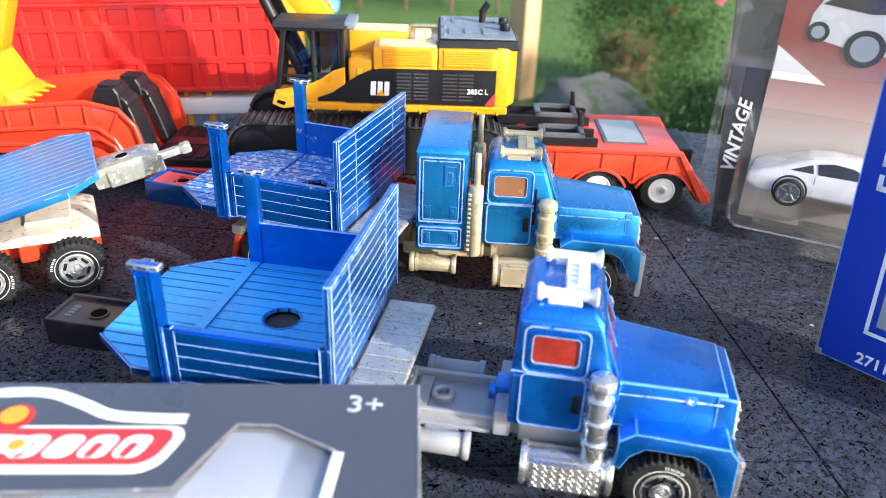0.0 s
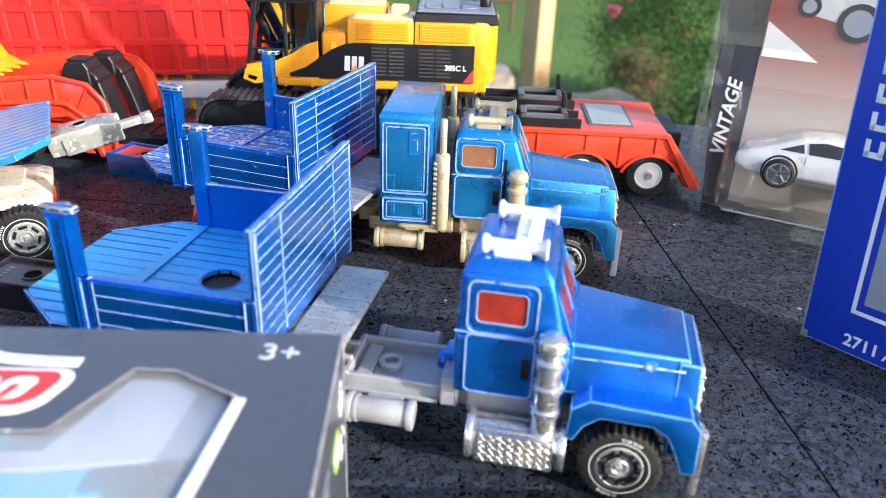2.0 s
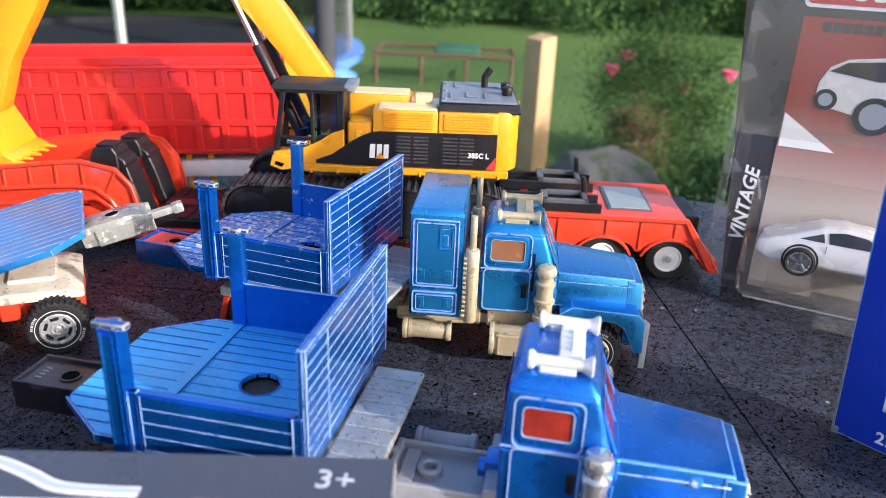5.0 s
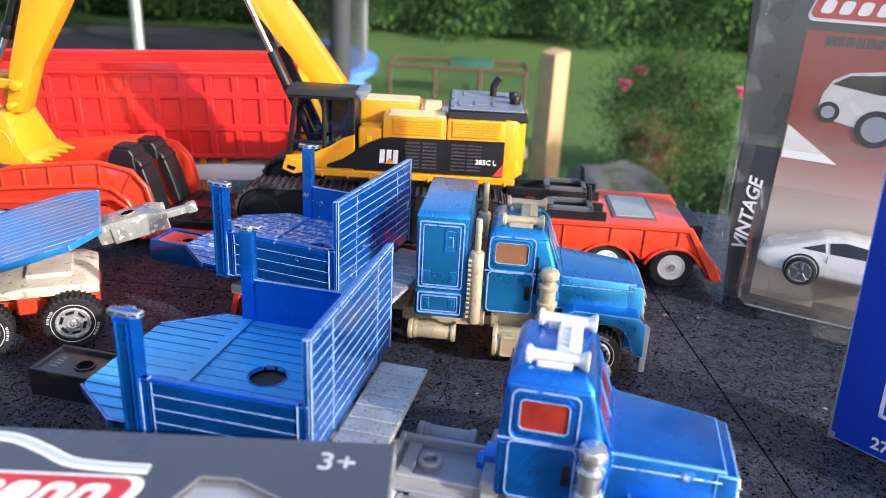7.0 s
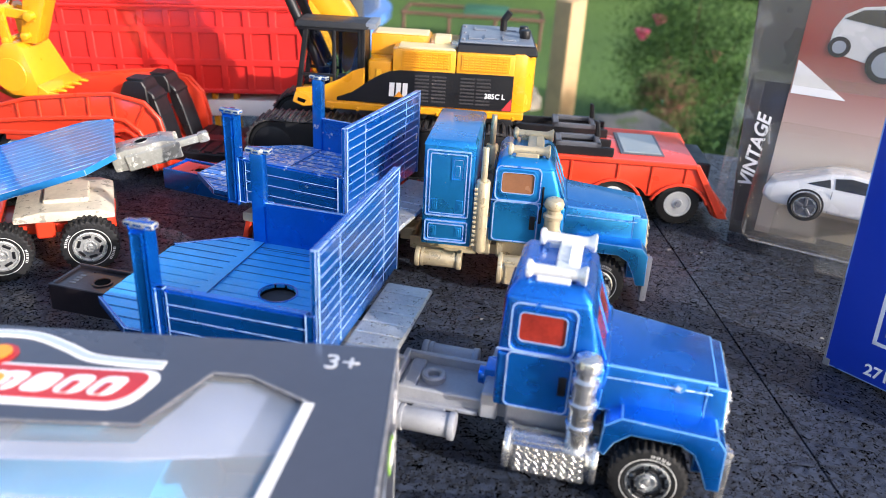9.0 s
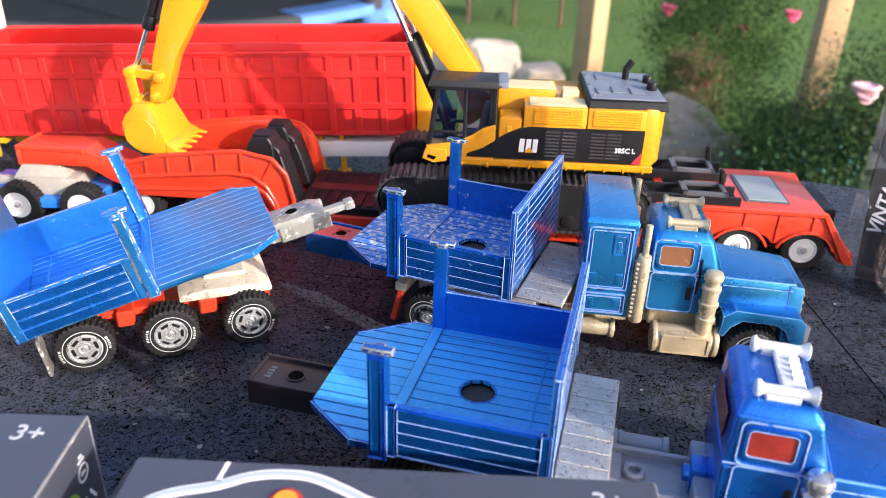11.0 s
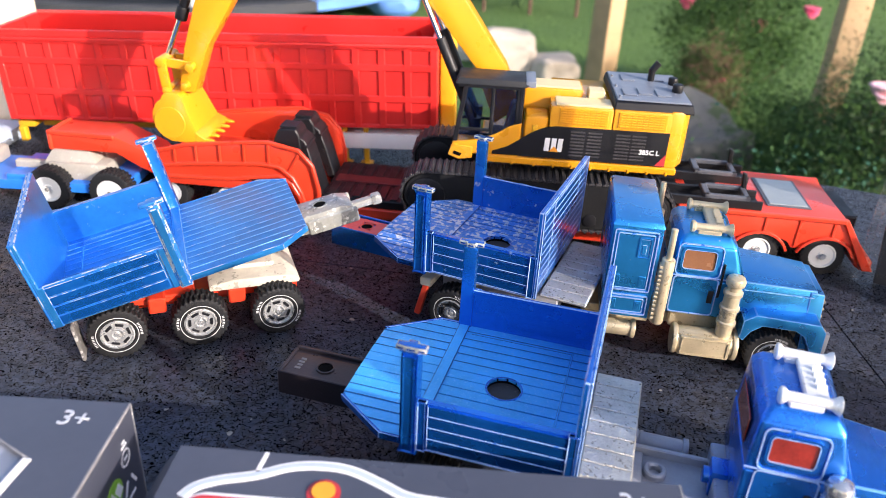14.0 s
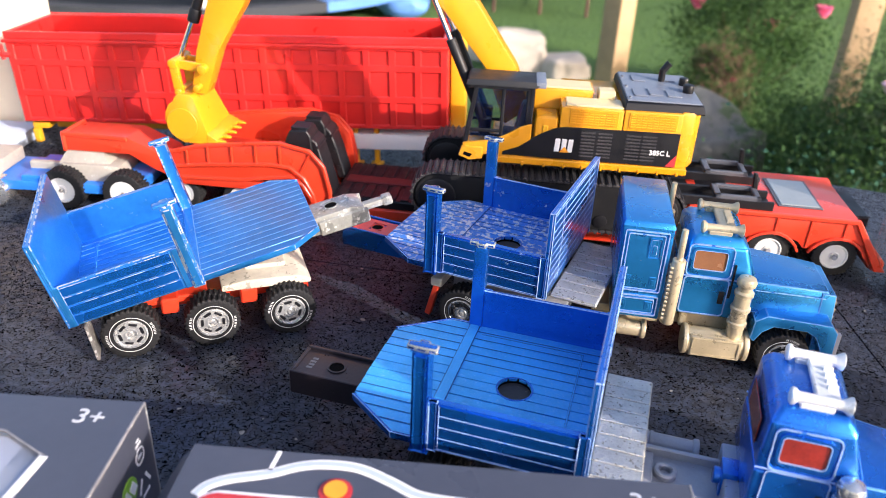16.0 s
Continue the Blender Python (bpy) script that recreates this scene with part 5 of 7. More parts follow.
    part("bucket_lip", flared(prism([(-141.4, Z + 1.4), (-137.4, Z - 1.2), (-137.6, Z - 2.6), (-141.6, Z - 2.6)], 9.8, 31.2, "y", 0.3)), YELLOW, bk)
    for k in range(5):
        y = 9.9 + 4.7 * k
        part("bucket_tooth", flared(hexa([(-138.6, y, Z - 2.8), (-134.2, y + 0.4, Z - 2.7), (-134.2, y + 1.8, Z - 2.7), (-138.6, y + 2.2, Z - 2.8)], [(-138.6, y, Z - 0.8), (-134.4, y + 0.4, Z - 1.9), (-134.4, y + 1.8, Z - 1.9), (-138.6, y + 2.2, Z - 0.8)], 0.3)), YELLOW, bk)
    return t


excavator(mm(-5.6, 300.4, 13.2, 0, 0, 1.9))


# ---- red low-loader under the excavator ----
def low_loader(m):
    t = thing("toy_low_loader", m, "red and black low-loader trailer with a swan neck", "toy trailer")
    # local: x along, near edge y = 0, far edge y = 42
    part("low_bed", join(block(-96, 44, 2, 40, 6.5, 12.6, 0.5)), BLACK, t)
    for k in range(26):
        for y0 in (3, 25):
            part("bed_tread", block(-94 + 5.2 * k, -90.6 + 5.2 * k, y0, y0 + 14, 12.5, 13.2, 0.2), BLACK, t)
    part("bed_edge", join(block(-98, 46, 0.2, 2.2, 5.0, 9.2, 0.4), block(-98, 46, 40, 42, 5.0, 9.2, 0.4)), ORANGE, t)
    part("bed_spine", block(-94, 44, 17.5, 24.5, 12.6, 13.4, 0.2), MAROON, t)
    # sloped black part up to the rear deck, with two stepped racks
    part("rear_ramp", prism([(22, 12), (40, 24.0), (62, 25.4), (62, 18), (44, 12)], 3, 39, "y", 0.6), BLACK, t)
    part("ramp_strip", hexa([(24, 14, 13.5), (40, 14, 24.4), (40, 25, 24.4), (24, 25, 13.5)], [(24, 14, 14.4), (40, 14, 25.2), (40, 25, 25.2), (24, 25, 14.4)], 0.1), DARKGREY, t)
    for y0, d in ((0.8, 12), (25.5, 14)):
        r = part("ramp_rack", join(block(38, 75, y0, y0 + 1.4, 24.2, 28.0, 0.3), block(38, 75, y0 + d - 1.4, y0 + d, 24.2, 28.0, 0.3), block(38, 75, y0 + 1, y0 + d - 1, 24.2, 25.4, 0.2)), BLACK, t)
        part("rack_frame", join(block(53, 55.4, y0, y0 + d, 27.6, 29.4, 0.3), block(68, 70, y0, y0 + d, 27.6, 29.4, 0.3), block(53, 70, y0, y0 + 1.8, 27.6, 29.4, 0.3), block(53, 70, y0 + d - 1.8, y0 + d, 27.6, 29.4, 0.3)), DARKGREY, r)
        part("rack_hook", prism([(68.6, 28), (70.6, 28), (69.6, 35), (68, 35.4)], y0 + d - 2.6, y0 + d - 0.6, "y", 0.3), BLACK, r)
    # rear deck: a slab with a flared skirt, arches over the wheels
    deck = part("rear_deck", prism([(46, 0), (106, 0), (106, 41), (46, 41)], 22.6, 24.6, "z", 0.6, 0, 2), ORANGE, t)
    for y0, y1 in ((0.2, 1.9), (39.1, 40.8)):
        side = [(38, 10), (38, 15), (44, 24), (105, 24), (120, 8.0), (120, 4.2), (115.6, 4.2), (114.6, 9.0), (111.5, 13.4), (106, 15.6), (99, 15.6), (93, 13.2), (91, 10.8), (89, 10.8), (87, 13.2), (81, 15.6), (74, 15.6), (68, 13.2), (65.5, 10)]
        part("skirt", prism(side, y0, y1, "y", 0.35, 0, 2), ORANGE, t)
        yy = y0 - 0.5 if y0 < 20 else y1 - 0.1
        for xx in (52, 60, 77.5, 90, 102.5):
            part("skirt_rib", block(xx - 0.5, xx + 0.5, yy, yy + 0.6, 15.5 if xx in (77.5, 102.5) else 11.5, 23.6, 0.15), ORANGE, t)
        part("skirt_flange", block(44, 106, yy - 0.9, yy + 0.9, 22.8, 24.7, 0.4), ORANGE, t)
        for cx in (76.8, 101.4):
            part("arch_flange", band([(cx + 11.2 * math.cos(a), 5.2 + 11.2 * math.sin(a)) for a in [radians(22 + 136 * k / 10) for k in range(11)]], 1.0, yy - 0.6, yy + 0.8, 0.15), ORANGE, t)
        part("tail_edge", hexa([(116.5, yy - 0.6, 4.2), (120.8, yy - 0.6, 4.2), (120.8, yy + 1.2, 4.2), (116.5, yy + 1.2, 4.2)], [(104.4, yy - 0.6, 24.6), (106.6, yy - 0.6, 24.6), (106.6, yy + 1.2, 24.6), (104.4, yy + 1.2, 24.6)], 0.3), ORANGE, t)
    part("tail_slope", hexa([(115, 1.5, 4.2), (119.8, 1.5, 4.2), (119.8, 39.5, 4.2), (115, 39.5, 4.2)], [(103, 1.5, 24.2), (105.4, 1.5, 24.2), (105.4, 39.5, 24.2), (103, 39.5, 24.2)], 0.4), ORANGE, t)
    plate = part("deck_plate", block(78.2, 95, 6.0, 34, 24.5, 25.1, 0.3), DARKGREY, t)
    part("plate_insert", block(79.4, 93.8, 7.2, 32.8, 24.9, 25.4, 0.2), material("dull_pale_metal", (0.42, 0.44, 0.42), 0.35, 0.6, 0.15, 120, 0.3, 600), plate, "scuffed pale metal inlay")
    part("rear_subframe", block(62, 113, 8, 33, 7, 22.8, 0.6), BLACK, t)
    for x in (76.8, 101.4):
        for y, s in ((4.0, -1), (37.0, 1)):
            wh = wheel(t, x, y, 8.3, 7.0, s, WHITE, False)
            part("hub_cap", rod((0, s * 3.6, 0), (0, s * 4.4, 0), 1.0, sides=12), GREY, wh)
        part("axle", rod((x, 4, 8.3), (x, 37, 8.3), 1.0, sides=10), ZINC, t)
    # swan neck: ribbed cheeks curving down to the bed
    for y0, y1 in ((-1.0, 1.2), (40.8, 43.0)):
        cheek = [(-164, 16), (-164, 26), (-150, 30), (-128, 33), (-116, 34.2), (-104, 32), (-98.5, 26), (-96, 16), (-96, 5), (-101, 5), (-103, 12), (-106.5, 17.5), (-112, 20.5), (-122, 19), (-132, 17.5), (-164, 16)]
        part("neck_cheek", prism(cheek, y0, y1, "y", 0.5, 0, 2), ORANGE, t)
        yy = y0 - 0.7 if y0 < 20 else y1 - 0.1
        top = [(-164, 26.4), (-150, 30.4), (-128, 33.4), (-116, 34.6), (-103.6, 32.2), (-98.2, 26.2), (-95.8, 16), (-95.8, 5)]
        low = [(-101.5, 5), (-103.5, 12), (-107, 17.8), (-112, 20.8), (-122, 19.3), (-132, 17.6), (-164, 16)]
        middle = [(-164, 20.4), (-150, 22.4), (-134, 24.0), (-120, 25.2), (-112, 24.6), (-106.6, 20.6), (-103, 14), (-101, 5)]
        for chain in (top, middle, low):
            part("neck_flange", band(chain, 1.4, yy - 0.6, yy + 1.0), ORANGE, t)
        for xx, za, zb in ((-155, 21.6, 28.4), (-146, 22.6, 30.6), (-136, 23.6, 32), (-126, 24.6, 33), (-116, 24.6, 33.8)):
            part("neck_rib", block(xx - 0.5, xx + 0.5, yy - 0.1, yy + 0.8, za, zb, 0.2), ORANGE, t)
        part("neck_rib", moved(block(-0.5, 0.5, yy - 0.1, yy + 0.8, 0, 9.5, 0.2), Matrix.Translation((-108, 0, 22.6)) @ Matrix.Rotation(radians(28), 4, "Y")), ORANGE, t)
    for yy in (-1.4, 41.4):
        part("lower_rail", prism([(-162, 13.0), (-162, 16.4), (-116, 16.8), (-109, 13.4), (-104.5, 6), (-108, 6), (-113, 12), (-118, 13.4)], yy, yy + 2.0, "y", 0.4, 0, 2), ORANGE, t)
    part("neck_bed", join(block(-166, -116, 1, 41, 17, 19.5, 0.5), prism([(-120, 20), (-108, 20), (-97, 7), (-104, 5)], 1.2, 40.8, "y", 0.4)), ORANGE, t)
    # raised front shelf
    part("gooseneck", join(prism([(-209, 22.4), (-208.6, 29.6), (-181, 30.4), (-166, 24), (-160, 17), (-162, 14), (-172, 18), (-181, 23)], 0.4, 16.5, "y", 0.5, 0, 2)), ORANGE, t)
    part("gooseneck_lip", join(block(-209.6, -181, -0.4, 1.0, 28.6, 30.6, 0.4), block(-209.8, -208, -0.4, 17, 22, 30.4, 0.5)), ORANGE, t)
    # black stepped ramp behind the neck
    for y0, h in ((3, 38.5), (23, 36.5)):
        part("neck_ramp", join(prism([(-116, 30), (-114.5, h - 3), (-113, h), (-106, h + 0.5), (-104.5, h - 2), (-104, 30)], y0, y0 + 11, "y", 0.4), prism([(-106, h - 2), (-102.4, h - 4.5), (-99.4, 24), (-95.8, 11), (-99, 11), (-104, 24)], y0 + 1, y0 + 12, "y", 0.4),
                               block(-113, -106, y0 + 2, y0 + 10, h + 0.2, h + 1.0, 0.2)), BLACK, t, smooth=20)
        for k in range(4):
            part("ramp_rung", moved(block(-0.8, 0.8, y0 + 0.6, y0 + 12.4, -0.6, 0.6, 0.2), Matrix.Translation((-102.3 + 1.7 * k, 0, h - 6.5 - 6.8 * k))), BLACK, t)
    for x in (-160, -135):
        for y, s in ((4.6, -1), (37.4, 1)):
            wheel(t, x, y, 7.6, 7.0, s, WHITE, False)
        part("axle", rod((x, 4, 7.6), (x, 38, 7.6), 1.0, sides=10), ZINC, t)
    return t


low_loader(mm(-1.5, 304.6, 0, 0, 0, -0.6))


# ---- big red tipper ----
def tipper(m):
    t = thing("toy_tipper_trailer", m, "large red tipping trailer body with recessed panels", "toy trailer")
    L, W, Z0, Z1 = 203.0, 42.0, 20.0, 62.0   # x from -L to 0, near face y = 0
    for y0, y1, o in ((0, 1.8, -1), (W - 1.8, W, 1)):
        wall = part("side_wall", block(-L, 0, y0, y1, Z0, Z1, 0.4), RED, t)
        yo = y0 - 1.0 if o < 0 else y1 - 0.05
        for z, h in ((Z0 + 1.0, 1.0), (Z0 + 14.0, 1.6), (Z0 + 28.4, 1.6), (Z0 + 37.2, 1.0)):
            part("rail", block(-L - 0.4, 0.4, yo, yo + 1.05, z - h, z + h, 0.4), RED, wall)
        part("top_lip", join(block(-L - 1.2, 1.2, yo - 1.2, yo + 1.6, Z1 - 4.4, Z1 - 2.8, 0.5, 0, 2), block(-L - 0.8, 0.8, yo + 0.4, yo + 1.9, Z1 - 3, Z1 + 0.4, 0.4)), RED, wall)
        for k in range(18):
            x = -L + 1.6 + k * (L - 3.2) / 17
            part("rib", block(x - 1.7, x + 1.7, yo + 0.03, yo + 1.03, Z0, Z1 - 5, 0.4), RED, wall)
    part("floor_pan", block(-L, 0, 1, W - 1, Z0, Z0 + 2, 0.4), RED, t)
    part("front_wall", block(-2.2, 0.4, 0, W, Z0, Z1, 0.5), RED, t)
    part("tailgate", join(block(-L - 1.2, -L + 1.0, 0, W, Z0, Z1, 0.5), *[block(-L - 2.6, -L - 1.0, 6 + 10 * k, 8 + 10 * k, Z0, Z1 - 4, 0.3) for k in range(4)]), RED, t)
    part("tailgate_hinge", join(rod((-L - 3.2, -1.6, Z1 - 10), (-L + 1.5, -1.6, Z1 - 10), 1.3, sides=12, bevel=0.2), rod((-L - 2, -2, Z1 - 12), (-L - 2, -2, Z1 - 5), 0.9, sides=10)), RED, t)
    part("lifting_ram", join(block(0.8, 8, 10, W - 10, 14, 62, 1.5, 0, 2)), YELLOW_P, t, "yellow upright headstock")
    part("subframe", join(block(-L + 6, -4, 14, 20, 12, 19.6, 0.5), block(-L + 6, -4, 28, 34, 12, 19.6, 0.5), block(-L + 1, -L + 9, 2, W - 2, 15.5, 18.5, 0.6, 0, 2), block(-L + 2, -L + 5, -0.5, 3, 9, 16, 0.4)), YELLOW_P, t)
    for x in (-44, -34):
        part("support_leg", join(block(x - 1.2, x + 1.2, 3, 6, 0.2, 20, 0.3), block(x - 3, x + 3, 2, 7, 0.0, 1.4, 0.3)), YELLOW_P, t)
    part("landing_beam", block(-46, -32, 3.4, 5.6, 9, 11, 0.3), YELLOW_P, t)
    part("pale_side_box", block(-50, 7, 1.0, 30, 9.0, 16.5, 0.8, 0, 2), BRIGHTWHITE, t, "pale plastic side box")
    return t


tipper(mm(-57.4, 369.4, 3.0, 0, -2.3, 3.8))


# ---- blue and white flatbed toy behind the third trailer ----
def small_transporter(m):
    t = thing("toy_transporter", m, "blue chassis toy transporter with white wheels and beige load", "toy truck")
    part("chassis", join(block(-60, 18, 0, 26, 7.0, 11.0, 0.6, 0, 2), block(-30, -14, 1, 25, 10.5, 13.0, 0.5), block(10, 20, 3, 23, 8.5, 13.5, 0.6)), TOYBLUE, t)
    part("engine_block", join(block(-14, 10, 4, 22, 10, 18, 1.2, 0, 2), hexa([(-16, 5, 17), (6, 5, 17), (6, 21, 17), (-16, 21, 17)], [(-13, 8, 22), (2, 8, 22), (2, 18, 22), (-13, 18, 22)], 0.8, 0, 2), block(-30, -14, 9, 12, 12, 16, 0.5)), MOTTLED, t, "dull beige moulded engine block")
    part("white_cover", block(-62, -40, 2, 24, 11, 17, 1.2, 0, 2), MOTTLED, t)
    part("silver_drum", rod((-40, -3, 6), (-40, 6, 6), 5.5, sides=24, bevel=0.8), CHROME, t)
    for x in (-12.5, 12.5):
        for y, s in ((1.5, -1), (24.5, 1)):
            wheel(t, x, y, 8.7, 7.0, s, WHITE, False)
        part("axle", rod((x, 2, 8.7), (x, 24, 8.7), 1.0, sides=10), ZINC, t)
    return t


small_transporter(sized(mm(-195.8, 299.2, 0, 0, 0, 4.6), 1.03, 1.02))


# ---- printed toy cartons in front ----
def flat(points, z, mat, name, parent, label="", t=0.12):
    return part(name, prism(points, z, z + t, "z", 0), mat, parent, label)


def round_rect(x0, x1, y0, y1, r, lean=0.0, n=6):
    out = []
    for cx, cy, a0 in ((x1 - r, y1 - r, 0), (x0 + r, y1 - r, 90), (x0 + r, y0 + r, 180), (x1 - r, y0 + r, 270)):
        for k in range(n + 1):
            a = radians(a0 + 90 * k / n)
            out.append((cx + r * math.cos(a) + lean * (cy + r * math.sin(a) - y0), cy + r * math.sin(a)))
    return out


def stroke(points, width, z, t=0.12):
    """A band of even width along a line that is rounded where it bends."""
    pts = [Vector(p) for p in points]
    if len(pts) > 3:
        fine = []
        for i in range(len(pts) - 1):
            p0, p1, p2, p3 = pts[max(i - 1, 0)], pts[i], pts[i + 1], pts[min(i + 2, len(pts) - 1)]
            for k in range(5):
                u = k / 5
                fine.append(0.5 * ((2 * p1) + (p2 - p0) * u + (2 * p0 - 5 * p1 + 4 * p2 - p3) * u * u + (3 * p1 - p0 - 3 * p2 + p3) * u ** 3))
        pts = fine + [pts[-1]]
    bm = bmesh.new()
    rows = []
    for i, p in enumerate(pts):
        d = (pts[min(i + 1, len(pts) - 1)] - pts[max(i - 1, 0)]).normalized()
        n = Vector((-d.y, d.x)) * width / 2
        rows.append([bm.verts.new((p.x + s * n.x, p.y + s * n.y, h)) for s, h in ((1, z), (-1, z), (-1, z + t), (1, z + t))])
    for a, b in zip(rows, rows[1:]):
        for k in range(4):
            bm.faces.new((a[k], a[(k + 1) % 4], b[(k + 1) % 4], b[k]))
    bm.faces.new(rows[0])
    bm.faces.new(rows[-1][::-1])
    bmesh.ops.recalc_face_normals(bm, faces=list(bm.faces))
    return bm


INSERT = material("pale_lavender_insert", (0.29, 0.31, 0.42), 0.5, 0, 0.15, 12, 0, 900)
CYAN = material("cyan_toy_plastic", (0.03, 0.30, 0.58), 0.4, 0, 0.12, 60)
TRAY = material("pale_blue_card_tray", (0.13, 0.28, 0.48), 0.5, 0, 0.15, 12)
PALEBLUE = material("pale_blue_print", (0.40, 0.46, 0.58), 0.4, 0, 0.05, 90)


def carton(m, label, L=92.5, D=38.5, H=41.0):
    """A window carton lying flat: local x to the right, y from the front edge (0) to the back edge (D)."""
    t = thing("toy_carton", m, label, "toy box", "toy cartons")
    win = [(9, 0.0), (9, 4.0), (14.5, 13.6), (41.4, 13.9), (57.0, 14.4), (63.7, 28.2), (69.6, 27.9), (80.2, 21.8), (77.6, 0.0)]
    # lid with the window cut out of its front part
    part("lid", prism([(0, 0), *win, (L, 0), (L, D), (0, D)], H - 0.5, H, "z", 0.0), [CARTON, CARTON_EDGE], t)
    part("insert_card", prism([(3, 8), (3, 12.5), (40, 13.5), (56, 14.5), (62, 30), (84, 30), (84, 15), (56, 11)], H - 4.0, H - 3.4, "z", 0.1), INSERT, t, "pale blue printed insert under the film")
    part("carton_wall", join(block(0, 0.6, 0, D, 0, H - 0.5, 0.1, 1), block(L - 0.6, L, 0, D, 0, H - 0.5, 0.12, 1), block(0, L, D - 0.6, D, 0, H - 0.5, 0.12, 1), block(0, L, 0, D, 0, 0.6, 0.1, 1), block(0, 9, 0, 0.6, 0, H - 0.5, 0.1, 1), block(82, L, 0, 0.6, 0, H - 0.5, 0.1, 1), block(0, L, 0, 0.6, 0, 8, 0.1, 1)), [CARTON, CARTON_EDGE], t)
    part("worn_corner", join(block(L - 0.35, L + 0.12, -0.1, D + 0.1, H - 0.5, H + 0.1, 0.1), block(L - 0.3, L + 0.12, D - 0.3, D + 0.12, 1, H, 0.1), block(L - 0.3, L + 0.12, -0.12, 0.3, 1, H, 0.1)), CARTON_EDGE, t)
    part("side_flap", hexa([(-0.1, D - 0.5, H - 1.0), (-2.2, D - 1.2, H - 3.0), (-7.0, 1, H - 7.5), (-0.1, 0.5, H - 1.0)][::-1], [(-0.1, D - 0.5, H - 0.4), (-2.2, D - 1.2, H - 2.5), (-7.0, 1, H - 7.0), (-0.1, 0.5, H - 0.4)][::-1], 0.1, 1), [CARTON, CARTON_EDGE], t, "half-open dark end flap")
    film = part("window_film", join(prism(win, H - 0.75, H - 0.6, "z", 0), block(9, 82, 0.2, 0.35, 8, H - 0.6, 0)), WINDOW, t, "clear plastic window with sky sheen put in as haze")
    film.visible_shadow = False
    part("window_outline", stroke(win[-2:], 1.6, H + 0.02), INK_WHITE, t)
    part("window_rim", join(*[stroke(win[k:k + 2], 0.45, H + 0.02) for k in range(len(win) - 2)]), CARTON_EDGE, t)
    # plain maker's emblem: red plate with white rim, pale blocks, an orange ball and a car-shaped line
    flat(round_rect(2.2, 53.6, 17.4, 27.6, 3.4, 0.34), H + 0.02, INK_WHITE, "emblem_rim", t)
    flat(round_rect(3.2, 52.6, 19.0, 26.9, 2.8, 0.34), H + 0.16, INK_RED, "emblem_plate", t)
    for k in range(9):
        x = 5.4 + 5.1 * k
        flat(round_rect(x, x + 4.2, 20.4, 25.2, 1.3, 0.34, 3), H + 0.30, INK_WHITE, "emblem_block", t)
        if k not in (3, 6):
            flat(round_rect(x + 1.5, x + 2.7, 20.4, 23.4, 0.3, 0.34, 2), H + 0.44, INK_RED, "emblem_gap", t)
    for x, y, r in ((28.6, 29.6, 2.1), (18.4, 23.0, 1.2), (32.0, 22.8, 1.2)):
        flat(round_rect(x - r - 0.9, x + r + 0.9, y - r - 0.9, y + r + 0.9, r + 0.9), H + (0.14 if r > 2 else 0.46), INK_RED if r > 2 else INK_WHITE, "emblem_ball_rim", t)
        flat(round_rect(x - r, x + r, y - r, y + r, r), H + 0.60, INK_ORANGE, "emblem_ball", t)
    sweep = [(4.6, 26.2), (6.0, 28.6), (9.5, 30.6), (16, 32.6), (21, 35.0), (26, 36.0), (32, 35.6), (38, 33.0), (43, 30.4), (49, 29.6), (55.5, 29.4)]
    part("emblem_line", stroke(sweep, 2.2, H + 0.02), INK_WHITE, t)
    part("emblem_line_core", stroke(sweep, 1.1, H + 0.16), PALEBLUE, t)
    part("print_line", stroke([(16.4, 38.3), (15.8, 33.2)], 0.8, H + 0.02), INK_WHITE, t)
    writing("age_mark", "3+", 5.8, INK_SILVER, t, mm(80.4, 31.4, H + 0.08, 0, 0, -3), "silver-grey age mark", 0.04)
    # end panel prints
    e = part("end_mark", moved(lathe([(0.01, 0), (3.4, 0), (3.4, 0.12), (0.01, 0.12)], "x", 24), Matrix.Translation((L + 0.05, 26, H - 13))), INK_GREEN, t, "round green mark")
    part("mark_arrow", moved(join(block(0, 0.1, -2.4, -0.2, -0.8, 2.2, 0), block(0, 0.1, 0.3, 2.4, -2.2, 0.8, 0)), Matrix.Translation((L + 0.19, 26, H - 13)) @ Matrix.Rotation(radians(30), 4, "X")), INK_WHITE, e)
    ring = []
    for k in range(14):
        a0, a1 = 6.2832 * k / 14, 6.2832 * (k + 1) / 14
        ring.append(((D - 6) + 1.8 * math.cos(a0), H - 9 + 1.8 * math.sin(a0)))
    part("symbol", join(*[moved(block(0, 0.1, -0.5, 0.5, -0.13, 0.13, 0), Matrix.Translation((L + 0.06, a, b)) @ Matrix.Rotation(6.2832 * (k + 0.5) / 14 + 1.57, 4, "X")) for k, (a, b) in enumerate(ring)],
                        block(L + 0.06, L + 0.16, D - 7.2, D - 4.8, H - 6.2, H - 5.8, 0), block(L + 0.06, L + 0.16, D - 6.6, D - 5.4, H - 5.2, H - 4.8, 0), block(L + 0.06, L + 0.16, D - 6.8, D - 5.2, H - 9.3, H - 8.7, 0)), INK_WHITE, t)
    part("symbol", join(*[moved(block(0, 0.1, -1.7, 1.7, -0.35, 0.35, 0), Matrix.Translation((L + 0.06, D - 6 + 2.0 * math.cos(a), H - 17 + 2.0 * math.sin(a))) @ Matrix.Rotation(a + 1.57, 4, "X")) for a in (0.52, 2.62, 4.71)]), INK_WHITE, t)
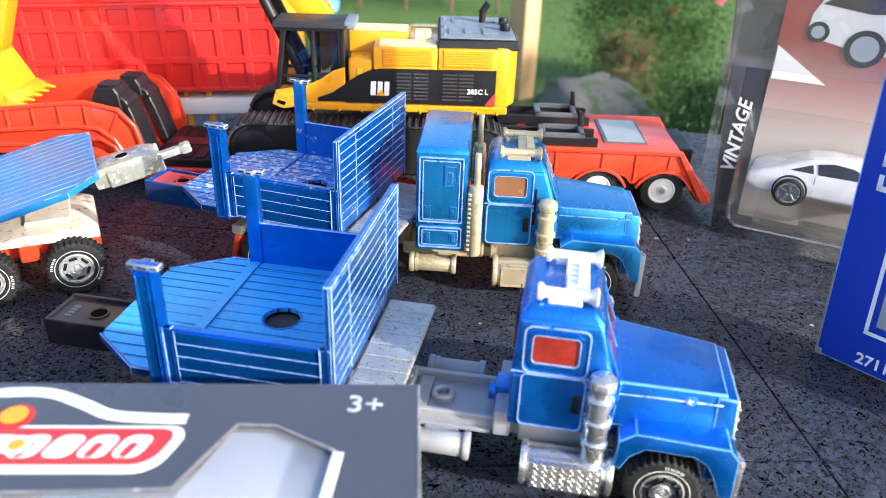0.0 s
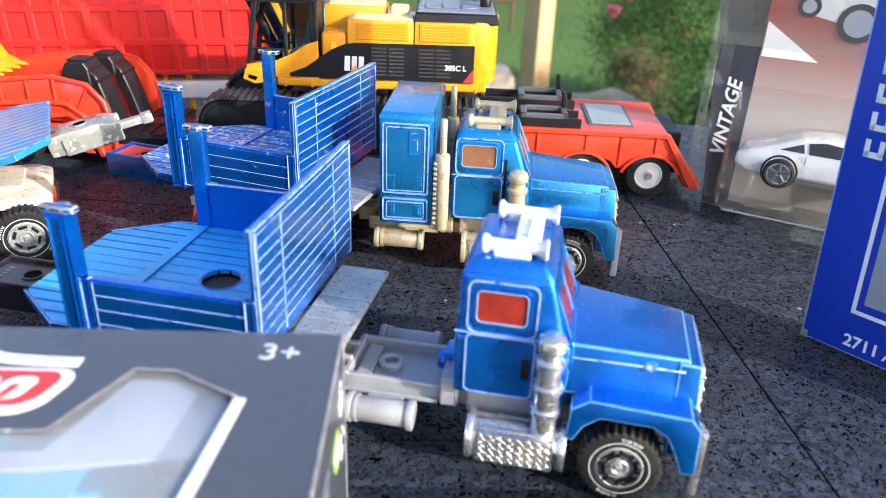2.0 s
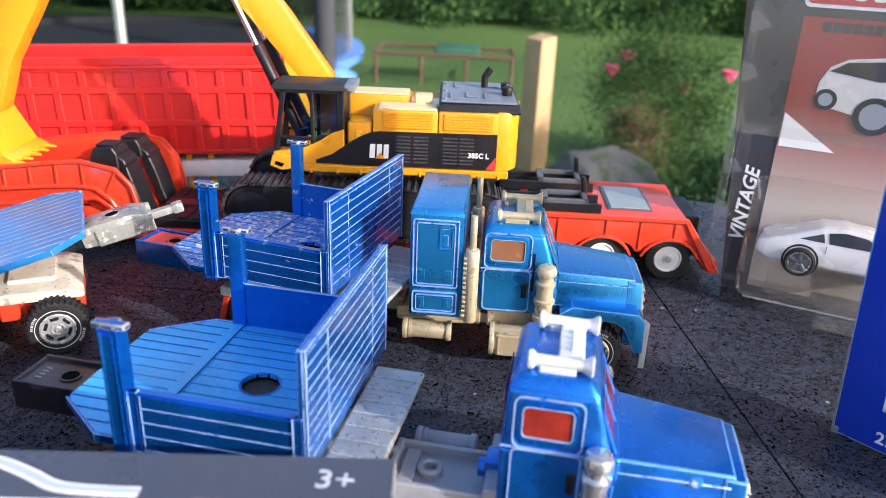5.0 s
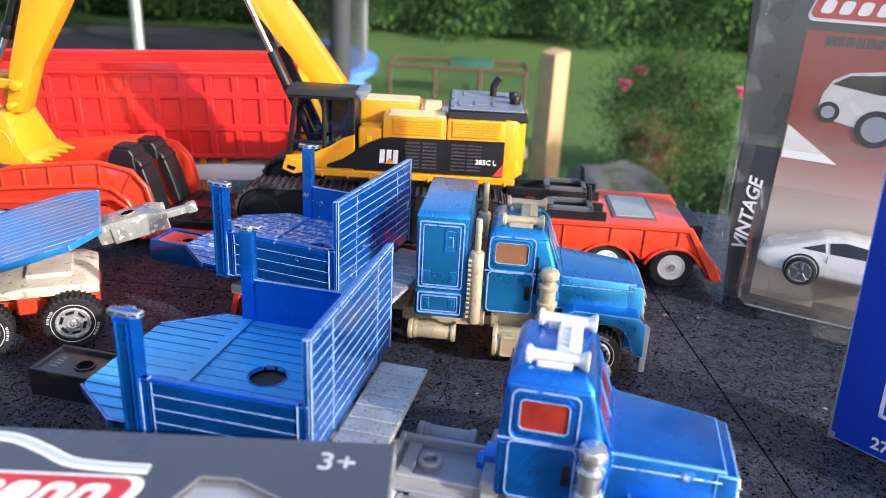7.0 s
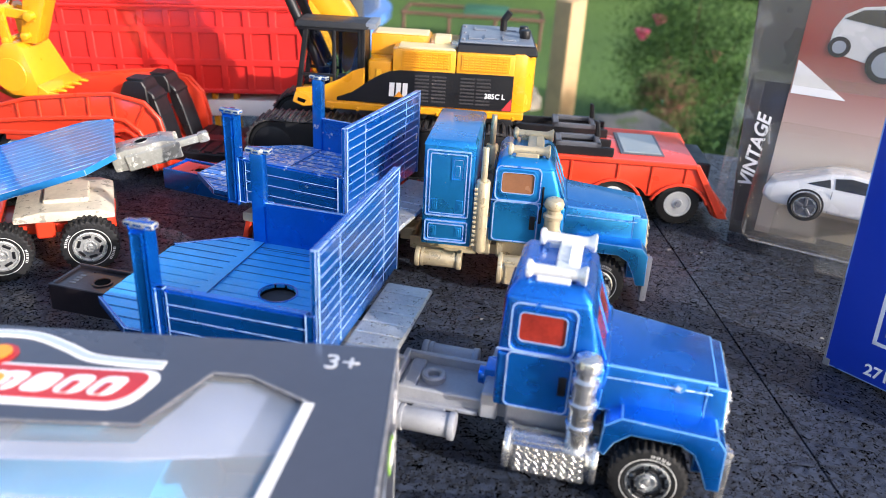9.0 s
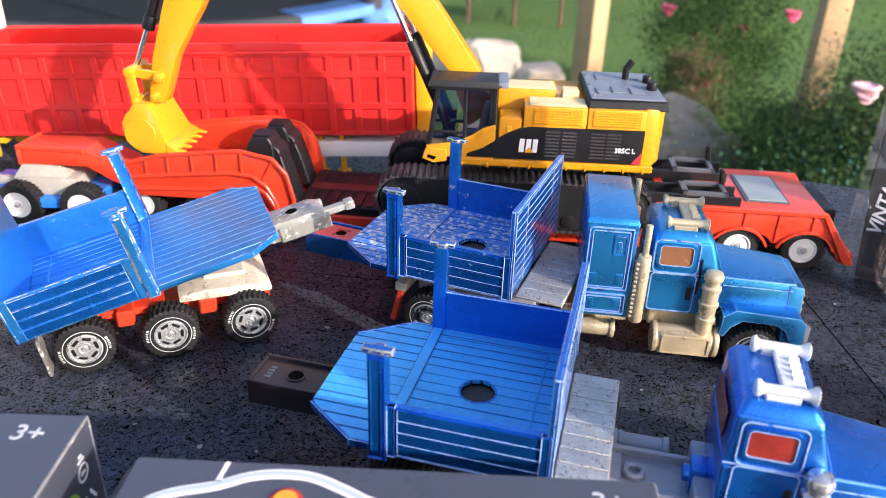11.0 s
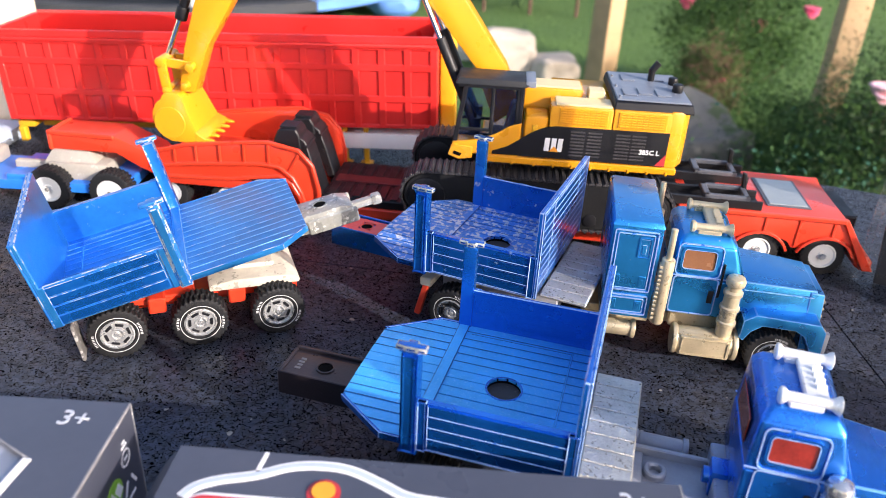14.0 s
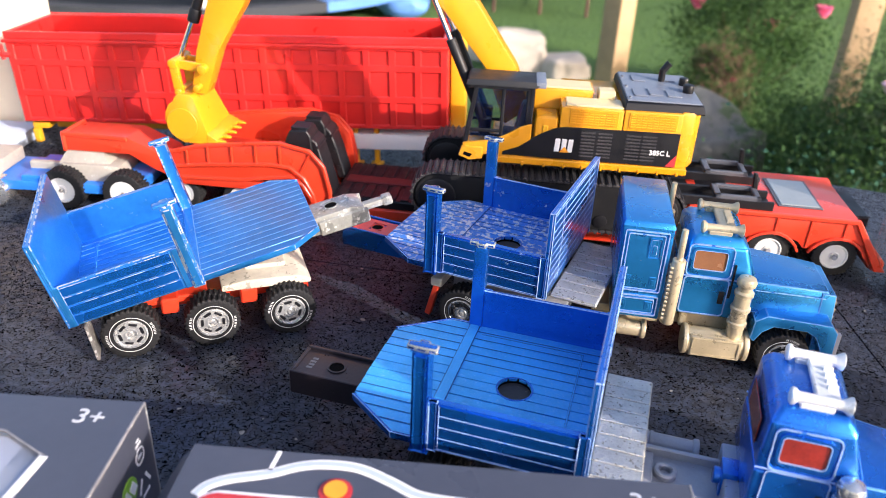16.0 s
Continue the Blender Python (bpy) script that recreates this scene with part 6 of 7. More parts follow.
    for k in range(5):
        part("text_bar", block(L + 0.06, L + 0.14, 6, 17 - 1.5 * (k % 3), H - 9 - 2.2 * k, H - 8.3 - 2.2 * k, 0), INK_GREY, t)
    # what shows inside: a pale tray and a blue and yellow toy
    part("tray", join(block(2, L - 2, 2, D - 2, 1, 3, 0.3), block(2, L - 2, D - 4, D - 3, 1, 34, 0.3)), TRAY, t)
    toy = part("toy_inside", join(hexa([(16, 4, 6), (76, 4, 6), (76, 28, 6), (16, 28, 6)], [(18, 5, 22), (74, 5, 22), (74, 27, 22), (18, 27, 22)], 2, 0, 2), hexa([(26, 5, 21.5), (66, 5, 21.5), (66, 27, 21.5), (26, 27, 21.5)], [(34, 7, 33), (60, 7, 33), (60, 25, 33), (34, 25, 33)], 2, 0, 2)), CYAN, t, "blue toy vehicle behind the film")
    part("toy_stripe", block(30.0, 58.0, 2.8, 9.0, 15, 24, 0.8, 0, 2), YELLOW_P, toy)
    for x in (29, 62):
        for y in (7.4, 26.6):
            part("toy_wheel", rod((x, y, 8), (x, y + 2.4, 8), 5, sides=20, bevel=0.5), RUBBER, toy)
    return t


carton(sized(mm(-75.4, 94.4, 0, 0, 0, 3.3), 1.004, 0.975), "black window carton with a red emblem lying on the slab")
carton(sized(mm(-180.3, 96.5, 0, 0, 0, 5.0), 0.992, 0.978), "second black window carton with scuffed edges lying on the slab")
low = thing("dark_carton", mm(40, 92, 0, 0, 0, 3), "low dark printed carton", "toy box")
part("carton_body", block(0, 46, 0, 41, 0, 11.0, 0.4, 1, 2), [CARTON, CARTON_EDGE], low)


# ---- standing blue carton ----
def blue_carton(m):
    """Local x runs along the printed face, y into the box."""
    t = thing("blue_carton", m, "upright blue printed toy carton with white lettering", "toy box")
    part("carton_body", block(0, 66, 0, 6, 0.2, 128, 0.5, 1, 2), [BOXBLUE, WORN_GLINT], t)
    part("white_frame", moved(join(block(0, 50, -0.12, 0, 0, 1.0, 0), block(0, 50, -0.12, 0, 44, 45, 0), block(0, 1.0, -0.12, 0, 0, 45, 0)), Matrix.Translation((10.8, 0, 11.5))), INK_WHITE, t)
    part("picture_panel", block(13.4, 60, -0.10, 0.02, 14.6, 55.0, 0), INK_GREY, t)
    part("picture_shape", join(block(24, 56, -0.18, -0.08, 22, 30, 0), block(32, 52, -0.18, -0.08, 29, 42, 0)), BLUE, t)
    writing("catalogue_number", "2711", 4.4, INK_WHITE, t, mm(10.6, -0.1, 2.6, 90, 0, 0), "white catalogue number", 0.10)
    writing("print_word", "Abs", 4.2, INK_WHITE, t, mm(20.4, -0.1, 2.5, 90, 0, 0), "white printed word", 0.08)
    # upright maker's lettering as plain bars
    z = 50.0
    for k in range(9):
        if k == 4:
            continue
        part("letter_bar", join(block(4.8, 9.2, -0.12, 0.02, z + k * 6.3, z + k * 6.3 + 1.4, 0), block(4.8, 6.0, -0.12, 0.02, z + k * 6.3, z + k * 6.3 + 4.2, 0), block(8.0, 9.2, -0.12, 0.02, z + k * 6.3 + 0.4, z + k * 6.3 + 4.2, 0)), INK_WHITE, t)
    part("scuffed_corner", join(block(-0.15, 1.8, -0.15, 0.5, 0, 2.2, 0.2), block(-0.12, 0.4, -0.12, 0.4, 2, 26, 0.1)), CARTON_EDGE, t)
    return t


blue_carton(mm(123.0, 211.5, 0.2, 0, -2.7, -50.0))


# ---- carded blister pack with a white sports car ----
def fade(name, top, low, z0, z1):
    """Print that fades from one colour to another up the card."""
    m = material(name, top, 0.35, 0, 0.1, 60, coat=0.3)
    nt = m.node_tree
    co = nt.nodes.new("ShaderNodeTexCoord")
    sep = nt.nodes.new("ShaderNodeSeparateXYZ")
    nt.links.new(co.outputs["Object"], sep.inputs[0])
    mr = nt.nodes.new("ShaderNodeMapRange")
    mr.inputs["From Min"].default_value, mr.inputs["From Max"].default_value = z0 / 1000, z1 / 1000
    nt.links.new(sep.outputs["Z"], mr.inputs["Value"])
    mx = nt.nodes.new("ShaderNodeMix")
    mx.data_type = "RGBA"
    nt.links.new(mr.outputs[0], mx.inputs["Factor"])
    mx.inputs["A"].default_value, mx.inputs["B"].default_value = (*low, 1), (*top, 1)
    nt.links.new(mx.outputs["Result"], nt.nodes["Principled BSDF"].inputs["Base Color"])
    return m


ART = fade("faded_red_print", (0.25, 0.032, 0.024), (0.46, 0.40, 0.36), 36, 72)
CARD = material("dark_card_print", (0.032, 0.031, 0.034), 0.3, 0, 0.2, 60, 0.05, 200, coat=0.4)


def sports_car(parent):
    """A closed two-seater with a sloping tail: local x to the nose, y away, z up, length 74."""
    body = [(-3.5, 7.0), (-3.0, 11.5), (2, 13.4), (10, 16.4), (19, 20.2), (28, 21.2), (38, 20.4), (47, 15.6), (56, 13.2), (68, 11.6), (71, 9.0), (70.5, 5.5), (66, 4.2), (1, 4.2)]
    shell = prism(body, -14.5, 14.5, "y", 2.4, 0, 3)
    for v in shell.verts:
        if v.co.z > 13:
            v.co.y *= 1 - 0.035 * (v.co.z - 13)
    car = part("toy_car", shell, CARPAINT, parent, "pearl white toy sports car")
    for s in (-1, 1):
        y = -14.3 if s < 0 else 14.3
        for g in ([(12.5, 15.2), (20.6, 18.4), (21.6, 15.0)], [(23.2, 14.9), (22.4, 18.9), (28, 19.9), (36, 19.2), (44, 15.0)]):
            gl = prism(g, y - 0.5, y + 0.5, "y", 0.15)
            for v in gl.verts:
                v.co.y -= s * (v.co.z - 13) * 0.5
            part("side_glass", gl, DARKGLASS, car)
        for x in (14, 56):
            part("wheel", lathe([(0.01, -1 * s), (4.4, -1.0 * s), (5.0, -2.4 * s), (5.9, -2.0 * s), (5.9, 2.4 * s), (0.01, 2.4 * s)], "y", 28, (x, y + 0.2 * s, 5.8)), RUBBER, car)
            part("rim", join(lathe([(0.01, -0.4), (1.2, -0.5), (3.6, -0.1), (3.6, 0.1), (0.01, 0.1)], "y", 24, (x, y + 1.6 * s if s > 0 else y - 1.9, 5.8)),
                             *[moved(block(-0.7, 0.7, -0.5, 0.4, 0.6, 4.2, 0.2), Matrix.Translation((x, y + (1.9 if s > 0 else -1.9), 5.8)) @ Matrix.Rotation(1.2566 * k, 4, "Y")) for k in range(5)]), DARKGREY, car)
            part("rim_edge", lathe([(3.7, -0.5), (4.5, -0.5), (4.5, 0.3), (3.7, 0.3)], "y", 28, (x, y + (1.7 if s > 0 else -1.9), 5.8), True), CHROME, car)
            part("wheel_arch", lathe([(6.1, -0.2), (6.9, -0.2), (6.9, 0.25), (6.1, 0.25)], "y", 28, (x, y, 6.2), True), BLACK, car)
        part("door_line", join(block(22.3, 22.6, y - 0.1, y + 0.1, 5, 14, 0), block(43.6, 43.9, y - 0.1, y + 0.1, 5, 14, 0)), DARKGREY, car)
        part("headlight", moved(lathe([(0.01, 0), (2.6, 0), (2.2, 0.8), (0.01, 1.1)], "x", 20), Matrix.Translation((68.8, 9 * s, 9.6))), CHROME, car)
    return car


def blister_pack(m):
    t = thing("blister_pack", m, "clear blister pack with a white toy car on dark card", "toy package")
    card = part("card", prism([(4.5, 0.2), (105, 0.2), (105, 128), (-7.5, 128)], 0, 0.7, "y", 0.2), CARD, t)
    part("art_print", prism([(13.5, 3), (13.5, 102), (105, 102), (105, 3)], -0.16, -0.02, "y", 0), ART, card)
    part("white_corner", prism([(14, 57), (14, 69), (32, 57)], -0.30, -0.14, "y", 0), INK_WHITE, card)
    part("emblem_rim", prism(round_rect(12, 75, 105, 115, 3, 0.3), -0.24, -0.08, "y", 0), INK_WHITE, card)
    part("emblem_plate", prism(round_rect(13, 74, 106.2, 113.8, 2.6, 0.3), -0.38, -0.22, "y", 0), INK_RED, card)
    for k in range(10):
        part("emblem_block", prism(round_rect(16 + 5.6 * k, 19.8 + 5.6 * k, 107.8, 112.2, 1.0, 0.3, 2), -0.5, -0.36, "y", 0), INK_WHITE, card)
    for k in range(12):
        part("text_bar", block(20 + 3.1 * k, 22.3 + 3.1 * k, -0.3, -0.15, 97.4, 100.6, 0), CARD, card)
    # printed picture of the car
    pic = [(22, 74), (22.6, 81), (25, 86), (30, 89), (44, 91), (62, 90), (74, 85), (78, 78), (76, 71), (60, 68), (38, 70), (26, 72.5)]
    p = part("printed_car", prism(pic, -0.32, -0.16, "y", 0), CARPAINT, card, "printed picture of a white car")
    part("printed_glass", prism([(25, 84.6), (30, 88), (44, 89.6), (58, 88.6), (62, 84.5), (40, 82.6)], -0.42, -0.3, "y", 0), DARKGLASS, p)
    for x, z in ((25.5, 75), (41, 71)):
        part("printed_wheel", lathe([(0.01, 0), (6.4 if x > 30 else 3.6, 0), (6.4 if x > 30 else 3.6, 0.1), (0.01, 0.1)], "y", 24, (x, -0.34, z)), BLACK, p)
        part("printed_rim", lathe([(0.01, 0), (4.4 if x > 30 else 2.2, 0), (4.4 if x > 30 else 2.2, 0.1), (0.01, 0.1)], "y", 24, (x, -0.46, z)), INK_GREY, p)
    writing("range_word", "VINTAGE", 6.8, INK_WHITE, card, mm(8.4, -0.16, 19.0, 90, -87, 0), "white upright lettering", 0.16, 0.25)
    # bubble: open-backed shell with rounded edges, flange and a foot
    def shell(x0, x1, y0, z0, z1, b):
        bm = hexa([(x0, y0, z0), (x1, y0, z0), (x1 + 2, -0.3, z0 - 1.5), (x0 - 2, -0.3, z0 - 1.5)], [(x0 + 1, y0 + 2, z1), (x1 - 1, y0 + 2, z1), (x1 + 2, -0.3, z1 + 2), (x0 - 2, -0.3, z1 + 2)], b, 0, 5)
        return bm
    bub = part("bubble", shell(10.5, 88, -25, 5.6, 45.5, 6.0), BLISTER, t, "clear plastic bubble with rounded edges")
    foot = part("bubble_foot", join(shell(37, 64, -25.5, 0.6, 8.0, 1.4), block(34, 66, -0.6, -0.2, 0.4, 14, 0.1)), BLISTER, t)
    flange = part("flange", join(block(1, 95, -0.5, -0.25, 3, 5.5, 0.1), block(1, 5, -0.5, -0.25, 5, 62, 0.1), block(1, 95, -0.5, -0.25, 60, 64, 0.1)), BLISTER, t)
    ribs = [part("bubble_rib", rod(p, q, 0.42, sides=8), BLISTER_EDGE, t) for p, q in (((14, -24.2, 6.6), (86, -24.2, 6.6)), ((12, -23.4, 9), (10.0, -2, 7)), ((13, -22.6, 42), (10.0, -2, 44)))]
    sleeve = part("outer_sleeve", join(block(-2.5, 108, -1.2, -1.05, 60, 128, 0.05), block(-3.0, 0, -1.2, 1.2, 0.2, 128, 0.4), *[hexa([(-3 + 0.3 * k, -1.9, 10 + 17 * k), (2 + k % 3, -1.4, 12 + 17 * k), (2 + k % 3, -1.2, 12.6 + 17 * k), (-3 + 0.3 * k, -1.2, 10.6 + 17 * k)], [(-3, -1.6, 17 + 17 * k), (1, -1.4, 16 + 17 * k), (1, -1.2, 16.3 + 17 * k), (-3, -1.2, 17.4 + 17 * k)], 0) for k in range(7)]), SLEEVE, t, "crinkled clear sleeve")
    for o in (bub, foot, flange, *ribs, sleeve):
        o.visible_shadow = False
    tray = part("car_mount", block(20, 84, -21, -4, 8.0, 18.0, 1.0), BLISTER, t)
    tray.visible_shadow = False
    car = sports_car(t)
    car.matrix_basis = mm(17.4, -12.0, 17.8, 0, 0, 0) @ Matrix.Diagonal((0.83, 0.74, 0.83, 1))
    return t


blister_pack(sized(mm(116.1, 303.4, 0, -4.0, 0, -24.7), 0.976, 0.95))


# ---- garden beyond the table ----
GZ = -0.78
bm = bmesh.new()
bmesh.ops.create_grid(bm, x_segments=60, y_segments=60, size=60)
for v in bm.verts:
    v.co = Vector((v.co.x, v.co.y, GZ + 0.03 * noise.noise(v.co * 0.4)))
lawn = new("ground", mesh_of("ground", bm, LAWN, 0, 1))
tagged(lawn, "mown green lawn reaching the hedge", "lawn", kind="structure")


def leaf_cloud(name, mats, centre, size, count, leaf, label, category, kind="", seed=1, stems=True, flowers=None, solid=0.0, trunk=False):
    """A bush: stems and many small bent leaves gathered in uneven clumps."""
    rng = random.Random(seed)
    t = thing(name, Matrix.Translation(centre), label, category, kind=kind)
    clumps = []
    for k in range(max(5, min(140, count // 130))):
        a, r, h = rng.uniform(0, 6.283), math.sqrt(rng.random()), rng.random()
        clumps.append((Vector((size[0] * r * math.cos(a), size[1] * r * math.sin(a), size[2] * (0.12 + 0.86 * h * (1 - 0.3 * r)))), rng.uniform(0.12, 0.30) * min(size[0], size[2])))
    for mi, mat in enumerate(mats):
        verts, faces = [], []
        for i in range(count // len(mats)):
            c, cr = clumps[rng.randrange(len(clumps))]
            p = c + Vector((rng.gauss(0, cr), rng.gauss(0, cr), rng.gauss(0, cr * 0.8)))
            if p.z < 0.01:
                p.z = abs(p.z) + 0.01
            s = leaf * rng.uniform(0.6, 1.4)
            m = Euler((rng.uniform(-1.2, 1.2), rng.uniform(-1.2, 1.2), rng.uniform(0, 6.283))).to_matrix()
            n = len(verts)
            for q in ((-0.5, 0, 0), (-0.1, 0.30, 0.08), (0.55, 0, -0.05), (-0.1, -0.30, 0.08)):
                verts.append(tuple(p + m @ (Vector(q) * s)))
            faces += [(n, n + 1, n + 2), (n, n + 2, n + 3)]
        me = bpy.data.meshes.new("leaves")
        me.from_pydata(verts, [], faces)
        me.materials.append(mat)
        tagged(part("crown" if mi == 0 else "inner_crown", me, mat, t), kind="stuff")
    if stems:
        for c, cr in clumps[:22]:
            part("stem", rod((c.x * 120, c.y * 120, 0), (c.x * 900, c.y * 900, c.z * 950), 0.012 * 1000 * max(0.25, size[2] * 0.5) * 0.5, 2, sides=6), BARK, t)
    if flowers:
        for k in range(flowers[1]):
            c, cr = clumps[rng.randrange(len(clumps))]
            f = flowers[2]
            b = join(*[moved(lathe([(0.02, 0), (0.55, 0.25), (1.0, 0.9), (0.8, 1.0), (0.4, 0.5), (0.02, 0.35)], "z", 9), Matrix.Rotation(0.5 * j, 4, "X") @ Matrix.Scale(1 - 0.25 * j, 4)) for j in range(3)])
            b.transform(Matrix.Translation((c.x * 1000, c.y * 1000 - 60, c.z * 1000 + 40)) @ Matrix.Scale(f * 1000, 4))
            part("flower", b, flowers[0], t)
    return t


def far_hedge():
    rng = random.Random(11)
    t = thing("hedge", Matrix.Translation((0, 8.2, GZ)), "dense dark green garden hedge", "hedge", kind="structure")
    # Dark green behind, lighter green in front: sun and shade put into colour.
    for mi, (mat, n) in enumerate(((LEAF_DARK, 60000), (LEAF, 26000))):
        verts, faces = [], []
        for i in range(n):
            x = rng.uniform(-9, 11)
            h = 2.3 + 0.35 * noise.noise(Vector((x * 0.8, 0, 3)))
            z = rng.uniform(0, h)
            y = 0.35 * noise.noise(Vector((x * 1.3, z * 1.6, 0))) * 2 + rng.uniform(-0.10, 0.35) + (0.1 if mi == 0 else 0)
            s = rng.uniform(0.035, 0.075)
            m = Euler((rng.uniform(0, 3), rng.uniform(0, 3), rng.uniform(0, 6))).to_matrix()
            k = len(verts)
            for q in ((-0.5, 0, 0), (0, 0.32, 0.05), (0.55, 0, 0), (0, -0.32, 0.05)):
                verts.append(tuple(Vector((x, y, z)) + m @ (Vector(q) * s)))
            faces += [(k, k + 1, k + 2), (k, k + 2, k + 3)]
        me = bpy.data.meshes.new("leaves")
        me.from_pydata(verts, [], faces)
        me.materials.append(mat)
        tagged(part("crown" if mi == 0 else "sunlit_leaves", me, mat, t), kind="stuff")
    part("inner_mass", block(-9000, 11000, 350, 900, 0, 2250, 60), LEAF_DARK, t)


far_hedge()

post = thing("fence_post", mm(283, 3110, GZ * 1000, 0, 0, 44), "sawn weathered timber fence post on the lawn", "post")
part("post_body", hexa([(-44, -44, 0), (44, -44, 0), (44, 44, 0), (-44, 44, 0)], [(-43, -43, 528), (43, -42, 540), (43, 43, 546), (-43, 43, 530)], 5, 0, 2), WOOD, post)
post2 = thing("fence_post", mm(800, 2150, GZ * 1000, 0, 0, 3), "taller timber fence post among the plants", "post")
part("post_body", hexa([(-34, -30, 0), (34, -30, 0), (34, 30, 0), (-34, 30, 0)], [(-32, -28, 660), (32, -26, 668), (32, 28, 672), (-32, 28, 664)], 4, 0, 2), WOOD, post2)

leaf_cloud("shrub", [LEAF, LEAF_DARK], (0.74, 1.55, GZ), (0.28, 0.26, 0.56), 60000, 0.0065, "loose green garden shrub behind the table", "shrub", seed=3)
leaf_cloud("shrub", [LEAF_PALE, LEAF_DARK], (1.05, 1.80, GZ), (0.40, 0.34, 0.62), 60000, 0.0075, "grey-green bushy garden shrub", "shrub", seed=4)
leaf_cloud("shrub", [LEAF_PALE, LEAF], (0.60, 1.18, GZ), (0.22, 0.20, 0.50), 46000, 0.006, "pale feathery shrub close to the table", "shrub", seed=14)
leaf_cloud("rose_bush", [LEAF, LEAF_DARK], (0.80, 3.25, GZ), (0.24, 0.25, 0.66), 26000, 0.011, "pink flowering rose bush", "rose bush", seed=5, flowers=(PETAL, 6, 0.034))
leaf_cloud("rose_bush", [LEAF_PALE, LEAF], (0.86, 1.55, GZ), (0.26, 0.22, 0.72), 24000, 0.009, "pale pink flowering rose bush", "rose bush", seed=6, flowers=(PETAL_PALE, 7, 0.028))
leaf_cloud("conifer", [CONIFER, LEAF_DARK], (0.42, 0.74, GZ), (0.26, 0.14, 0.70), 44000, 0.006, "low blue-green spreading conifer by the table edge", "conifer", seed=7)
leaf_cloud("shrub", [RUSSET, LEAF], (0.65, 2.86, GZ), (0.10, 0.10, 0.37), 9000, 0.009, "low russet-leaved shrub behind the green ones", "shrub", seed=21)
leaf_cloud("shrub", [LEAF, LEAF_DARK], (0.64, 1.98, GZ), (0.19, 0.20, 0.44), 40000, 0.007, "dense green shrub beside the grey boulder", "shrub", seed=23)


def boulder(name, x, y, sx, sy, sz, rz, mat, label, group, seed):
    """A weathered stone: a ball flattened towards a block and pushed in and out."""
    st = thing(name, mm(x, y, GZ * 1000 - 12, 0, 0, rz), label, "boulder", group)
    b = bmesh.new()
    bmesh.ops.create_icosphere(b, subdivisions=4, radius=1)
    for v in b.verts:
        c = v.co.copy()
        box = Vector([math.copysign(abs(q) ** 0.55, q) for q in c])
        n = 1 + 0.16 * noise.noise(c * 1.3 + Vector((seed * 7, 0, 0))) + 0.05 * noise.noise(c * 4 + Vector((0, seed * 5, 0)))
        v.co = Vector((box.x * sx / 2, box.y * sy / 2, (box.z + 0.9) * sz / 1.9)) * n
    part("boulder_body", b, mat, st)


boulder("grey_boulder", 372, 1850, 300, 300, 400, 20, ROCK, "large grey boulder with moss at the lawn's edge", "", 9)
for k, (x, y, sx, sy, sz, rz) in enumerate(((-110, 3560, 300, 230, 190, 8), (115, 3500, 210, 190, 110, 20), (-300, 3700, 200, 190, 130, -12))):
    boulder("pale_boulder", x, y, sx, sy, sz, rz, SANDSTONE, "pale smooth sandstone boulder on the grass", "pale boulders", k)
beige = thing("beige_carton", mm(-277, 378, 0, 0, 0, 4), "plain pale beige carton standing behind the tipper", "box")
part("carton_body", block(-90, 0, 0, 42, 0, 112, 0.6, 1, 2), [BEIGE, SANDSTONE], beige)
part("lid_flap", hexa([(-90, -0.6, 104), (0.3, -0.6, 104), (0.3, 0.2, 104), (-90, 0.2, 104)], [(-90, -0.5, 112.4), (0.3, -0.5, 112.4), (0.3, 0.2, 112.4), (-90, 0.2, 112.4)], 0.1), BEIGE, beige)
tray = thing("pale_blue_tray", mm(-266, 344, 0, 0, 0, 3), "low pale blue box lid lying on the slab", "box lid")
part("lid_body", block(-75, 0, 0, 32, 0, 6, 0.5, 0, 2), PALELID, tray)
part("lid_rim", hoop(-75, 0, 5.6, 6.4, 0.3, 0.2, 0.0, 32), PALELID, tray)

# trampoline with net and blue pad
tr = thing("trampoline", Matrix.Translation((-2.25, 5.0, GZ)), "garden trampoline with a dark net and a partly blue edge pad", "trampoline")
bmn = bmesh.new()
ringv = []
for k in range(48):
    a = 6.2832 * k / 48
    ringv.append([bmn.verts.new((1480 * math.cos(a), 1480 * math.sin(a), z)) for z in (150, 2100)])
for k in range(48):
    a, b = ringv[k], ringv[(k + 1) % 48]
    bmn.faces.new((a[0], b[0], b[1], a[1]))
part("safety_net", bmn, clear("net_mesh", (0.58, 0.60, 0.60), 0.0, 0.6), tr, "fine dark safety net")
part("jumping_mat", lathe([(0.1, 120), (1400, 120), (1400, 130), (0.1, 130)], "z", 48), NET, tr)


